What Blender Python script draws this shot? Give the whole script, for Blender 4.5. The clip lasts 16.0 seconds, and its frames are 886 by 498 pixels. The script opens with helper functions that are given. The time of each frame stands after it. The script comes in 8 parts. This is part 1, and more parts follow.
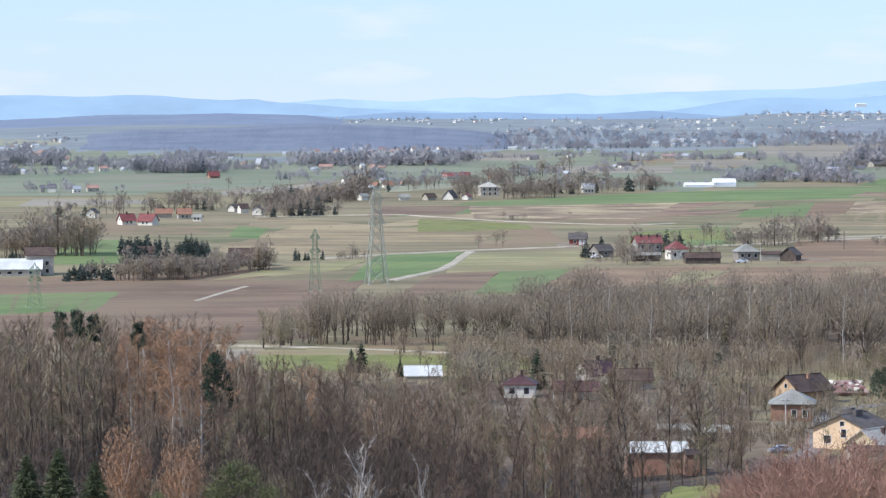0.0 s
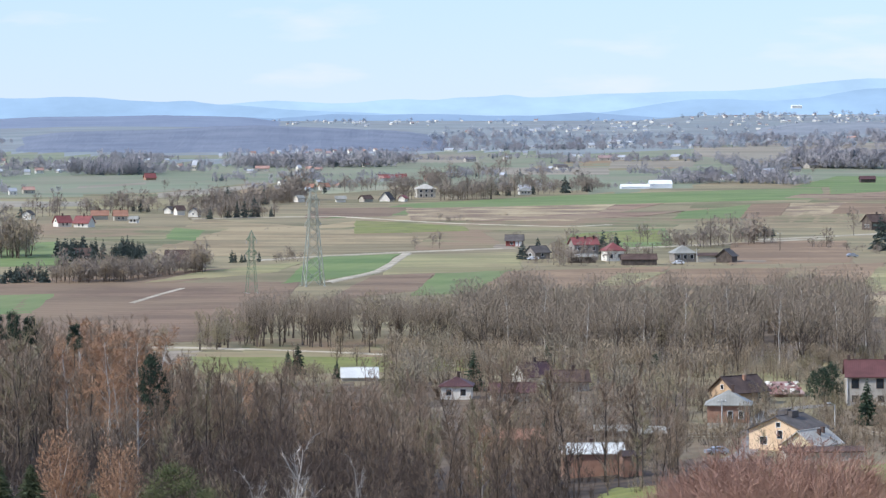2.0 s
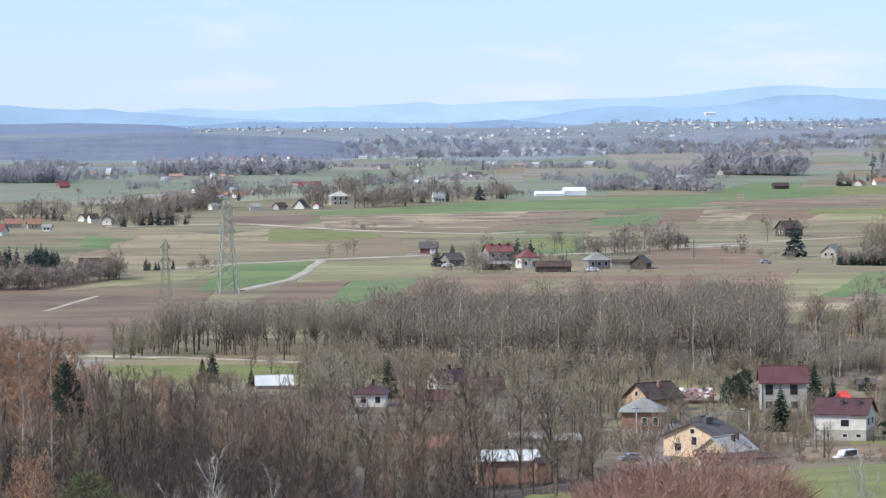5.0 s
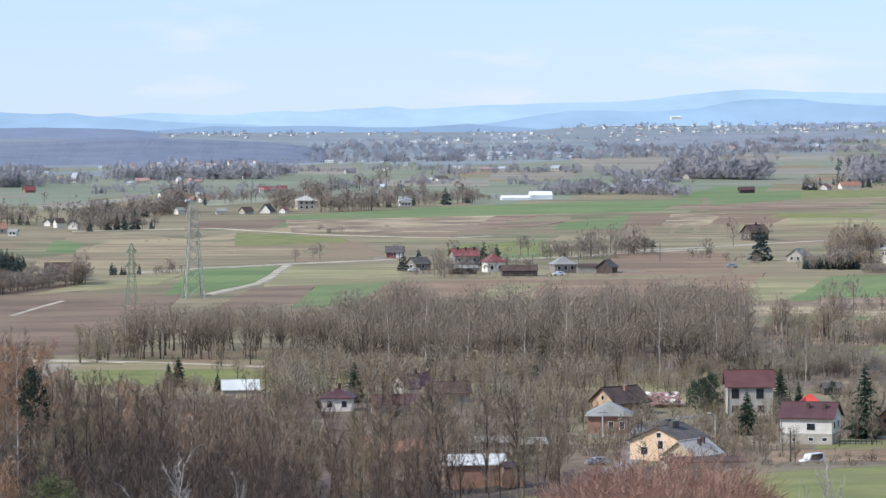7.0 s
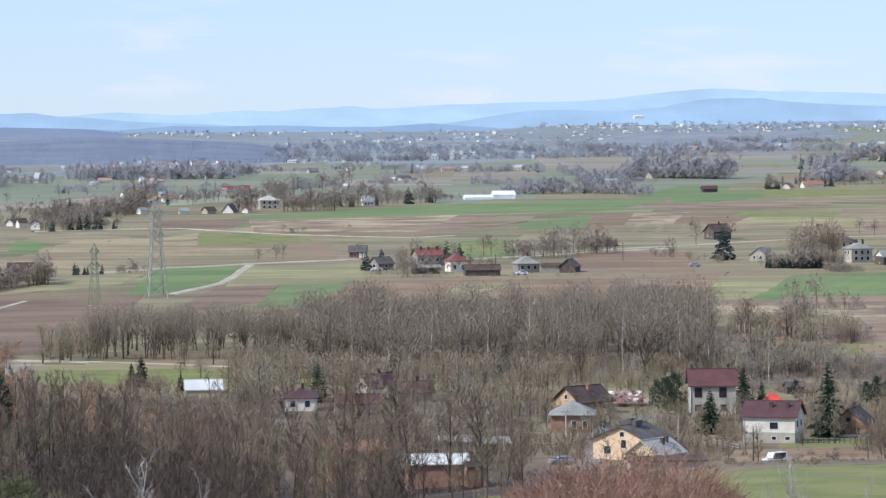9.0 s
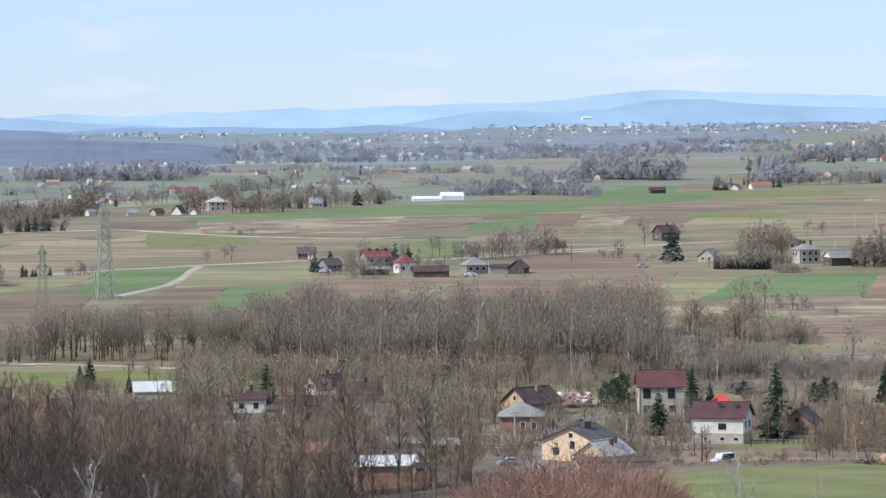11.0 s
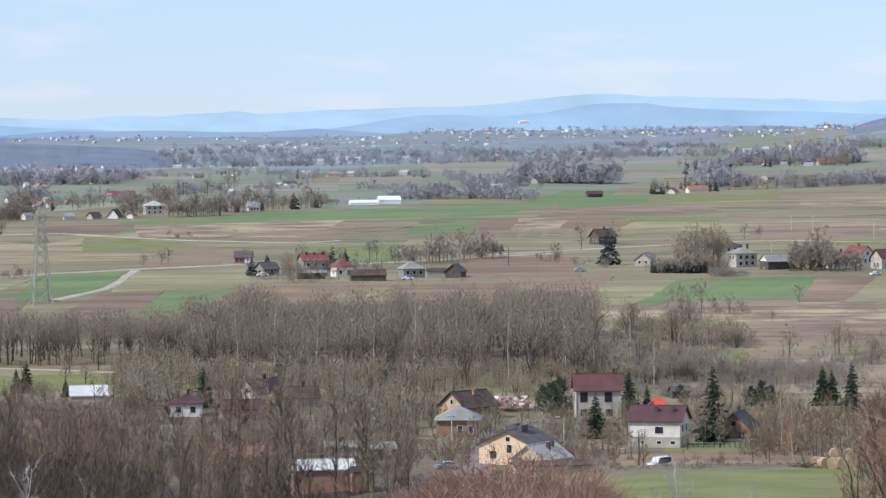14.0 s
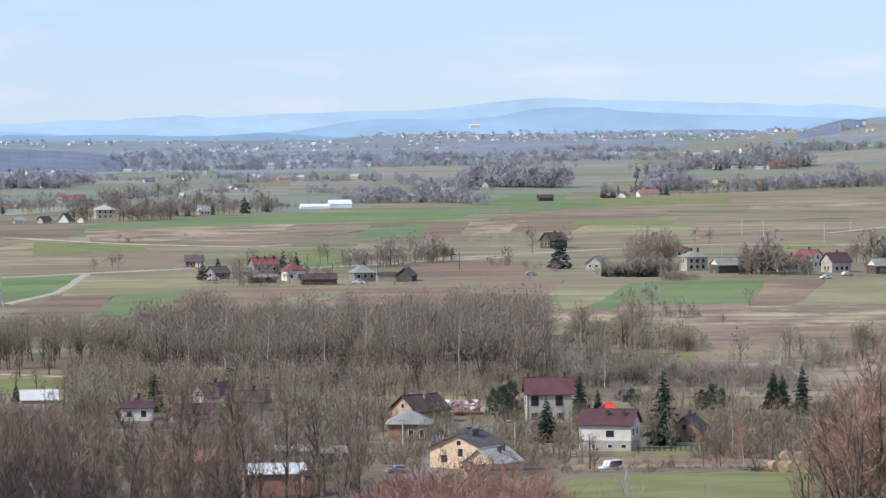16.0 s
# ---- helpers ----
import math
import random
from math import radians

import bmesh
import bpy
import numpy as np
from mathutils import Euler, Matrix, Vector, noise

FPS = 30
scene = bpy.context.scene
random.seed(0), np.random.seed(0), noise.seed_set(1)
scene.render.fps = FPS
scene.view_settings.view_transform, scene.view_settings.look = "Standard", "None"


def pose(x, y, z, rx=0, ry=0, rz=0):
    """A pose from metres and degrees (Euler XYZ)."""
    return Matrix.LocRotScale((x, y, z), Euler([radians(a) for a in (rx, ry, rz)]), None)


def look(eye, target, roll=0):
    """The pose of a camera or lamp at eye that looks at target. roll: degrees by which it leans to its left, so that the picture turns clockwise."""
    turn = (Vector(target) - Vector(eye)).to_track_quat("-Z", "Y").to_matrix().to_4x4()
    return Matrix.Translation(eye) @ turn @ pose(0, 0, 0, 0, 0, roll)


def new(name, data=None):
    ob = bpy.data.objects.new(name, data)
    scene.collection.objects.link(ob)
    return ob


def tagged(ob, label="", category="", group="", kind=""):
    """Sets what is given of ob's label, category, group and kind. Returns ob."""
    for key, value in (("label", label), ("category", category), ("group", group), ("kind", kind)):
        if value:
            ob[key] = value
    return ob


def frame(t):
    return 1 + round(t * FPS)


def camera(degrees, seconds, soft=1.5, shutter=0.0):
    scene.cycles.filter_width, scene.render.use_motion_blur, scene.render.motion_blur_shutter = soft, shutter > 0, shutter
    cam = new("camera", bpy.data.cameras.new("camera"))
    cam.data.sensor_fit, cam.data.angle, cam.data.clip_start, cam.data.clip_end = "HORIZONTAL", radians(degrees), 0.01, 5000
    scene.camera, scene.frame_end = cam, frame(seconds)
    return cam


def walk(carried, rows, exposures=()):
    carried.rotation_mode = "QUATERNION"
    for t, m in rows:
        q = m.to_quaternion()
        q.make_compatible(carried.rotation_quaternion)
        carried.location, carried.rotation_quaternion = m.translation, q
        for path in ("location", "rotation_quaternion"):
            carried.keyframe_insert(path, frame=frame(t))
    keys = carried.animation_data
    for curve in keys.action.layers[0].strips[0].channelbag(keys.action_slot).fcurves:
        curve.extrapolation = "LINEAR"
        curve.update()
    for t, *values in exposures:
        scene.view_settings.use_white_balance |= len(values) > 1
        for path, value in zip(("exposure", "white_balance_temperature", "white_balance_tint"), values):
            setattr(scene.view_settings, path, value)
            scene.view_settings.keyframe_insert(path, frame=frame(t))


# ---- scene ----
cam = camera(13.5, 16.0, soft=1.3)
EYE_Z = 60.5
# seconds, pan to the right, tilt up, roll, in degrees: the camera turns on its spot on the hill
ROWS = [
    (0.0, -0.000, -2.127, -0.200),
    (0.5, 0.087, -2.119, -0.220),
    (1.0, 0.322, -2.129, -0.172),
    (1.5, 0.629, -2.115, -0.235),
    (2.0, 0.972, -2.104, -0.214),
    (2.5, 1.253, -2.080, -0.246),
    (3.0, 1.490, -2.063, -0.195),
    (3.5, 1.668, -2.044, -0.224),
    (4.0, 1.887, -2.039, -0.281),
    (4.5, 2.089, -2.021, -0.290),
    (7.0, 2.801, -1.935, -0.331),
    (7.5, 2.815, -1.938, -0.314),
    (8.0, 2.866, -1.945, -0.349),
    (8.5, 3.124, -1.960, -0.394),
    (9.0, 3.368, -1.946, -0.397),
    (9.5, 3.582, -1.934, -0.404),
    (10.0, 3.817, -1.928, -0.393),
    (12.5, 4.519, -1.934, -0.448),
    (13.0, 4.678, -1.924, -0.400),
    (13.5, 4.874, -1.906, -0.405),
    (14.0, 5.119, -1.879, -0.400),
    (14.5, 5.353, -1.859, -0.406),
    (15.0, 5.569, -1.843, -0.357),
    (15.5, 5.748, -1.838, -0.398),
    (16.0, 5.872, -1.825, -0.418),
]
walk(cam, [(t, pose(0, 0, EYE_Z, 0, 0, -pan) @ pose(0, 0, 0, 90 + tilt, 0, 0) @ pose(0, 0, 0, 0, 0, roll)) for t, pan, tilt, roll in ROWS], [(0, 0.52, 6300, 10), (5, 0.47, 6320, 10), (9, 0.43, 6340, 10), (16, 0.36, 6400, 10)])

# ---- light ----
SUN_AZ, SUN_EL = -109.0, 40.0      # bearing from the view axis (left), height
world = bpy.data.worlds.new("sky")
scene.world = world
world.use_nodes = True
wn, wl = world.node_tree.nodes, world.node_tree.links
wn.clear()
sky = wn.new("ShaderNodeTexSky")
sky.sky_type = "NISHITA"
sky.sun_disc = False
sky.sun_elevation, sky.sun_rotation = radians(SUN_EL), radians(SUN_AZ)
sky.air_density, sky.dust_density, sky.ozone_density = 1.0, 0.0, 6.0
coord = wn.new("ShaderNodeTexCoord")
stretch = wn.new("ShaderNodeMapping")
stretch.inputs["Scale"].default_value = (14, 14, 70)
puffs = wn.new("ShaderNodeTexNoise")
puffs.inputs["Scale"].default_value, puffs.inputs["Detail"].default_value = 1.3, 5
ramp = wn.new("ShaderNodeValToRGB")
ramp.color_ramp.elements[0].position, ramp.color_ramp.elements[0].color = 0.55, (0, 0, 0, 1)
ramp.color_ramp.elements[1].position, ramp.color_ramp.elements[1].color = 0.74, (0.36, 0.36, 0.36, 1)
cool = wn.new("ShaderNodeMix")
cool.data_type, cool.blend_type = "RGBA", "MULTIPLY"
cool.inputs[0].default_value = 1.0
cool.inputs[7].default_value = (0.70, 0.81, 1.08, 1)
veil = wn.new("ShaderNodeMix")
veil.data_type = "RGBA"
veil.inputs[7].default_value = (6.9, 6.2, 6.9, 1)
pale = wn.new("ShaderNodeMix")
pale.data_type = "RGBA"
pale.inputs[0].default_value = 0.5
pale.inputs[7].default_value = (4.15, 5.15, 6.65, 1)
air = wn.new("ShaderNodeBackground")
air.inputs["Strength"].default_value = 0.115
wout = wn.new("ShaderNodeOutputWorld")
wl.new(coord.outputs["Generated"], stretch.inputs["Vector"])
wl.new(stretch.outputs["Vector"], puffs.inputs["Vector"])
wl.new(puffs.outputs["Fac"], ramp.inputs["Fac"])
wl.new(sky.outputs["Color"], cool.inputs[6])
wl.new(cool.outputs[2], pale.inputs[6])
wl.new(pale.outputs[2], veil.inputs[6])
wl.new(ramp.outputs["Color"], veil.inputs[0])
wl.new(veil.outputs[2], air.inputs["Color"])
wl.new(air.outputs["Background"], wout.inputs["Surface"])
sun = new("sun", bpy.data.lights.new("sun", "SUN"))
sun.data.energy, sun.data.angle, sun.data.color = 3.0, radians(0.6), (1.0, 0.96, 0.91)
SUN_WAY = Vector((math.sin(radians(SUN_AZ)) * math.cos(radians(SUN_EL)), math.cos(radians(SUN_AZ)) * math.cos(radians(SUN_EL)), math.sin(radians(SUN_EL))))
sun.matrix_world = look(SUN_WAY * 300, (0, 0, 0))


# ---- materials ----
def mat(name, dark, light, scale=1.0, rough=0.9, bump=0.0, detail=6.0, metal=0.0, fine=None, per_piece=0.0, lo=0.35, hi=0.65, streak=0.0, patch=None, cover=0.6, spray=0.0, mottle=0.028):
    """Two colours mixed by coarse and fine noise in metres, with relief; spray: gaps between fine twigs, per metre."""
    m = bpy.data.materials.new(name)
    m.use_nodes = True
    n, l = m.node_tree.nodes, m.node_tree.links
    b = n["Principled BSDF"]
    b.inputs["Roughness"].default_value, b.inputs["Metallic"].default_value = rough, metal
    tc = n.new("ShaderNodeTexCoord")
    big = n.new("ShaderNodeTexNoise")
    big.inputs["Scale"].default_value, big.inputs["Detail"].default_value = scale, detail
    small = n.new("ShaderNodeTexNoise")
    small.inputs["Scale"].default_value, small.inputs["Detail"].default_value = fine or scale * 9, 4
    for t in (big, small):
        l.new(tc.outputs["Object"], t.inputs["Vector"])
    add = n.new("ShaderNodeMath")
    add.operation = "MULTIPLY_ADD"
    add.inputs[1].default_value = 0.35
    l.new(small.outputs["Fac"], add.inputs[0])
    l.new(big.outputs["Fac"], add.inputs[2])
    last = add.outputs[0]
    if per_piece:
        info = n.new("ShaderNodeObjectInfo")
        more = n.new("ShaderNodeMath")
        more.operation = "MULTIPLY_ADD"
        more.inputs[1].default_value = per_piece
        l.new(info.outputs["Random"], more.inputs[0])
        l.new(last, more.inputs[2])
        last = more.outputs[0]
    if streak:
        mp = n.new("ShaderNodeMapping")
        mp.inputs["Scale"].default_value = (0.2, 1.0, 1.0)
        drag = n.new("ShaderNodeTexNoise")
        drag.inputs["Scale"].default_value, drag.inputs["Detail"].default_value = streak, 8
        l.new(tc.outputs["Object"], mp.inputs["Vector"])
        l.new(mp.outputs["Vector"], drag.inputs["Vector"])
        lay = n.new("ShaderNodeMath")
        lay.operation = "MULTIPLY_ADD"
        lay.inputs[1].default_value, lay.inputs[2].default_value = 1.3, 0.0
        off = n.new("ShaderNodeMath")
        off.operation = "SUBTRACT"
        off.inputs[1].default_value = 0.5
        l.new(drag.outputs["Fac"], off.inputs[0])
        l.new(off.outputs[0], lay.inputs[0])
        l.new(last, lay.inputs[2])
        last = lay.outputs[0]
    r = n.new("ShaderNodeValToRGB")
    shift = 0.175 + per_piece * 0.5
    r.color_ramp.elements[0].position, r.color_ramp.elements[0].color = lo + shift, (*dark, 1)
    r.color_ramp.elements[1].position, r.color_ramp.elements[1].color = hi + shift, (*light, 1)
    l.new(last, r.inputs["Fac"])
    l.new(r.outputs["Color"], b.inputs["Base Color"])
    if bump:
        bp = n.new("ShaderNodeBump")
        bp.inputs["Strength"].default_value, bp.inputs["Distance"].default_value = 0.6, bump
        l.new(small.outputs["Fac"], bp.inputs["Height"])
        l.new(bp.outputs["Normal"], b.inputs["Normal"])
    m["ramp"] = r.name
    if spray:
        thin = n.new("ShaderNodeMapping")
        thin.inputs["Scale"].default_value = (1.0, 1.0, 0.45)
        gaps = n.new("ShaderNodeTexNoise")
        gaps.inputs["Scale"].default_value, gaps.inputs["Detail"].default_value, gaps.inputs["Roughness"].default_value = spray, 5, 0.7
        keep = n.new("ShaderNodeMath")
        keep.operation = "GREATER_THAN"
        keep.inputs[1].default_value = 0.51
        l.new(tc.outputs["Object"], thin.inputs["Vector"])
        l.new(thin.outputs["Vector"], gaps.inputs["Vector"])
        l.new(gaps.outputs["Fac"], keep.inputs[0])
        l.new(keep.outputs[0], b.inputs["Alpha"])
    if patch:
        wide = n.new("ShaderNodeMapping")
        wide.inputs["Scale"].default_value = (0.55, 0.4, 1.0)
        worn = n.new("ShaderNodeTexNoise")
        worn.inputs["Scale"].default_value, worn.inputs["Detail"].default_value, worn.inputs["Roughness"].default_value = mottle, 10, 0.68
        cut = n.new("ShaderNodeMapRange")
        cut.inputs["From Min"].default_value, cut.inputs["From Max"].default_value, cut.inputs["To Max"].default_value = 0.45, 0.58, cover
        mixed = n.new("ShaderNodeMixRGB")
        mixed.inputs["Color2"].default_value = (*patch, 1)
        l.new(tc.outputs["Object"], wide.inputs["Vector"])
        l.new(wide.outputs["Vector"], worn.inputs["Vector"])
        l.new(worn.outputs["Fac"], cut.inputs["Value"])
        l.new(cut.outputs["Result"], mixed.inputs["Fac"])
        l.new(r.outputs["Color"], mixed.inputs["Color1"])
        l.new(mixed.outputs["Color"], b.inputs["Base Color"])
        m["ramp"] = mixed.name
    return m


def striped(m, spacing, depth, amount=0.5, angle=0.0, tint=(0.5, 0.45, 0.4), wobble=2.0):
    """Adds rows (furrows, tractor lines, boards, tile courses) across a material, spacing metres apart."""
    n, l = m.node_tree.nodes, m.node_tree.links
    b = n["Principled BSDF"]
    tc = n.new("ShaderNodeTexCoord")
    mp = n.new("ShaderNodeMapping")
    mp.inputs["Rotation"].default_value = (0, 0, radians(angle))
    wv = n.new("ShaderNodeTexWave")
    wv.inputs["Scale"].default_value = 0.314 / spacing
    wv.inputs["Distortion"].default_value, wv.inputs["Detail"].default_value = wobble, 3
    wv.inputs["Detail Scale"].default_value = 0.8
    l.new(tc.outputs["Object"], mp.inputs["Vector"])
    l.new(mp.outputs["Vector"], wv.inputs["Vector"])
    mx = n.new("ShaderNodeMix")
    mx.data_type, mx.blend_type = "RGBA", "MULTIPLY"
    mx.inputs[7].default_value = (*tint, 1)
    sc = n.new("ShaderNodeMath")
    sc.operation = "MULTIPLY"
    sc.inputs[1].default_value = amount
    l.new(wv.outputs["Fac"], sc.inputs[0])
    l.new(sc.outputs[0], mx.inputs[0])
    l.new(n[m["ramp"]].outputs["Color"], mx.inputs[6])
    l.new(mx.outputs[2], b.inputs["Base Color"])
    return m


M = {}
# land
M["land"] = mat("dry_meadow", (0.16, 0.14, 0.068), (0.3, 0.25, 0.136), 0.012, streak=0.05, bump=0.1, fine=0.25, patch=(0.225, 0.175, 0.1), cover=0.7)
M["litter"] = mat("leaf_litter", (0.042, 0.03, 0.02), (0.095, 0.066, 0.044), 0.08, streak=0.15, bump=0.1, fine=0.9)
M["meadow"] = mat("fresh_meadow", (0.14, 0.158, 0.036), (0.225, 0.235, 0.062), 0.12, bump=0.08, fine=1.7, patch=(0.225, 0.205, 0.09), cover=0.5, mottle=0.1)
M["green"] = striped(mat("winter_wheat", (0.115, 0.178, 0.052), (0.18, 0.235, 0.078), 0.03, streak=0.05, fine=0.5, patch=(0.175, 0.195, 0.085), cover=0.55), 9, 0, 0.25, 20, (0.7, 0.8, 0.6))
M["pale"] = striped(mat("pale_grass", (0.235, 0.225, 0.1), (0.36, 0.322, 0.158), 0.02, streak=0.08, fine=0.4, patch=(0.235, 0.19, 0.105), cover=0.6), 12, 0, 0.3, 70, (0.8, 0.75, 0.6))
M["olive"] = striped(mat("olive_grass", (0.135, 0.142, 0.06), (0.285, 0.248, 0.127), 0.015, streak=0.06, fine=0.3, patch=(0.275, 0.185, 0.112), cover=0.9), 16, 0, 0.3, 80, (0.75, 0.7, 0.6))
M["plough"] = striped(mat("ploughed_soil", (0.225, 0.148, 0.084), (0.36, 0.248, 0.146), 0.012, streak=0.05, fine=0.35, patch=(0.165, 0.11, 0.066), cover=0.5), 7, 0, 0.35, 78, (0.7, 0.64, 0.6))
M["soil"] = striped(mat("dark_soil", (0.152, 0.098, 0.06), (0.242, 0.162, 0.1), 0.02, streak=0.06, fine=0.35, patch=(0.235, 0.17, 0.1), cover=0.5), 8, 0, 0.3, 78, (0.7, 0.66, 0.62))
M["stubble"] = striped(mat("stubble", (0.235, 0.175, 0.093), (0.38, 0.3, 0.168), 0.02, streak=0.07, fine=0.3, patch=(0.195, 0.165, 0.088), cover=0.7), 10, 0, 0.3, 80, (0.75, 0.7, 0.62))
M["tan"] = mat("dead_grass", (0.26, 0.19, 0.105), (0.46, 0.37, 0.22), 0.03, streak=0.12, fine=0.3, bump=0.2, patch=(0.185, 0.125, 0.08), cover=0.9, mottle=0.07)
M["rust"] = mat("rusty_weeds", (0.165, 0.1, 0.064), (0.3, 0.2, 0.128), 0.02, streak=0.1, fine=0.3, patch=(0.29, 0.22, 0.135), cover=0.75, mottle=0.06)
M["bank"] = mat("brown_bank", (0.175, 0.122, 0.08), (0.33, 0.25, 0.165), 0.05, streak=0.1, fine=0.5, patch=(0.36, 0.3, 0.19), cover=0.7, mottle=0.09)
M["rough"] = mat("rough_ground", (0.135, 0.1, 0.06), (0.24, 0.182, 0.112), 0.08, fine=0.6, bump=0.1, patch=(0.2, 0.185, 0.085), cover=0.6)
M["floor"] = mat("brush_floor", (0.09, 0.063, 0.039), (0.17, 0.125, 0.08), 0.08, streak=0.15, fine=0.7, bump=0.1)
M["track"] = mat("gravel_track", (0.36, 0.31, 0.225), (0.5, 0.44, 0.335), 0.15, fine=1.5)
M["asphalt"] = mat("asphalt", (0.19, 0.18, 0.165), (0.27, 0.255, 0.235), 0.1, fine=2)
M["sand"] = mat("pale_earth", (0.22, 0.185, 0.135), (0.34, 0.29, 0.22), 0.06, streak=0.15, fine=0.6, patch=(0.19, 0.14, 0.095), cover=0.7)
# bark, twigs, needles
M["bark"] = mat("grey_brown_bark", (0.06, 0.045, 0.034), (0.135, 0.103, 0.077), 2.0, per_piece=0.2)
M["birch"] = mat("birch_bark", (0.25, 0.22, 0.19), (0.56, 0.53, 0.48), 1.6, fine=6, lo=0.3, hi=0.45)
M["dead"] = mat("bleached_bark", (0.33, 0.29, 0.25), (0.5, 0.46, 0.41), 1.6)
M["twig"] = mat("bare_twigs", (0.166, 0.118, 0.081), (0.302, 0.218, 0.151), 0.3, per_piece=0.35, spray=32)
M["twig_red"] = mat("russet_twigs", (0.295, 0.168, 0.122), (0.45, 0.275, 0.2), 0.3, per_piece=0.2, spray=32)
M["twig_birch"] = mat("russet_birch_twigs", (0.33, 0.19, 0.11), (0.49, 0.3, 0.18), 0.3, per_piece=0.2, spray=40)
# darker copy of twig: the shade low in the wood put into the colour
M["twig_dark"] = mat("shade_dark_twigs", (0.07, 0.05, 0.038), (0.145, 0.105, 0.08), 0.3, per_piece=0.3, spray=32)
M["twig_grey"] = mat("grey_twigs", (0.217, 0.162, 0.112), (0.372, 0.288, 0.21), 0.3, per_piece=0.35, spray=32)
M["twig_pale"] = mat("pale_grey_twigs", (0.197, 0.165, 0.116), (0.345, 0.294, 0.214), 0.3, per_piece=0.35, spray=15)
M["twig_belt"] = mat("grey_brown_belt_twigs", (0.165, 0.132, 0.096), (0.3, 0.243, 0.18), 0.3, per_piece=0.3, spray=15)
M["twig_brown"] = mat("pale_brown_twigs", (0.208, 0.16, 0.107), (0.36, 0.288, 0.2), 0.3, per_piece=0.35, spray=15)
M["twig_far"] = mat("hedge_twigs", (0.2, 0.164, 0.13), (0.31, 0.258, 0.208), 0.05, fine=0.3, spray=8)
# haze and wood_far: twig colour paled and blued to imitate distance haze
M["haze"] = mat("haze_blue_twigs", (0.285, 0.315, 0.36), (0.375, 0.408, 0.445), 0.02, fine=0.2, spray=2)
M["wood_far"] = mat("hazed_tree_twigs", (0.278, 0.264, 0.274), (0.385, 0.366, 0.372), 0.02, fine=0.2, spray=5)
M["twig_olive"] = mat("budding_twigs", (0.19, 0.16, 0.095), (0.3, 0.255, 0.155), 0.3, per_piece=0.3, spray=15)
M["needle"] = mat("spruce_needles", (0.024, 0.042, 0.025), (0.058, 0.088, 0.05), 0.6, per_piece=0.25)
# needle_hazy: distance haze put into the green; needle_far: a paler copy of needle
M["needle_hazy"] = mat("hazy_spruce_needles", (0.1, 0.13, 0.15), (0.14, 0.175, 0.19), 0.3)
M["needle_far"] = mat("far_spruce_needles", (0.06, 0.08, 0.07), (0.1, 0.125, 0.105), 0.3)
M["pine"] = mat("pine_needles", (0.075, 0.092, 0.03), (0.175, 0.19, 0.075), 0.5, per_piece=0.3)
M["needle_wood"] = mat("olive_spruce_needles", (0.052, 0.068, 0.03), (0.11, 0.13, 0.06), 0.6, per_piece=0.25)
# far woods and hills: distance haze put into their base colours
M["far_blue"] = mat("haze_blue_wood", (0.172, 0.21, 0.282), (0.208, 0.25, 0.325), 0.012, fine=0.1)
M["far_wood"] = mat("hazed_bare_wood", (0.142, 0.168, 0.22), (0.188, 0.214, 0.265), 0.02, fine=0.15)
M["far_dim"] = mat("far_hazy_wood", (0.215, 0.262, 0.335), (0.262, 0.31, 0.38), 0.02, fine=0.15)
M["far_mauve"] = mat("hazed_bare_trees", (0.195, 0.215, 0.24), (0.255, 0.275, 0.295), 0.03, fine=0.2)
# far land: paler and bluer, with haze mixed into the base colour
M["far_land"] = mat("hazed_pasture", (0.2, 0.233, 0.242), (0.262, 0.294, 0.292), 0.004, streak=0.02, fine=0.03, patch=(0.2, 0.205, 0.21), cover=0.6)
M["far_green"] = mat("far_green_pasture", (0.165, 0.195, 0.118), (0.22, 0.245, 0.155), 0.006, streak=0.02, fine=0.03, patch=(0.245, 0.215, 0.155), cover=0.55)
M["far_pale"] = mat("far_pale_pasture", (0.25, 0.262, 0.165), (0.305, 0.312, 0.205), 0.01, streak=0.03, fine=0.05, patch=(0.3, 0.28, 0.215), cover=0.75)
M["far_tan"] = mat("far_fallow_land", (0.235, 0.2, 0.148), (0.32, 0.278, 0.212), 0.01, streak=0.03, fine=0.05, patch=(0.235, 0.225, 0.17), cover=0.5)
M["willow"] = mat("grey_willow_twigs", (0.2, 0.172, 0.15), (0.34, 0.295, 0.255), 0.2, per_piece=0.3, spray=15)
# far roofs and brick, muted by haze put into the colour
M["far_roof"] = mat("hazed_roof_tiles", (0.24, 0.17, 0.16), (0.36, 0.26, 0.24), 0.3, per_piece=0.3)
M["far_slate"] = mat("hazed_grey_roof", (0.33, 0.35, 0.38), (0.48, 0.5, 0.53), 0.3, per_piece=0.3)
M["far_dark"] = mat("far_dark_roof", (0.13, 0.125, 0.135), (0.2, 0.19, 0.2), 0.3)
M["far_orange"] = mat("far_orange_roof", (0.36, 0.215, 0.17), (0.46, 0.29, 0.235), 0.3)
M["far_brick"] = mat("far_brick_wall", (0.38, 0.26, 0.22), (0.46, 0.33, 0.28), 0.3)
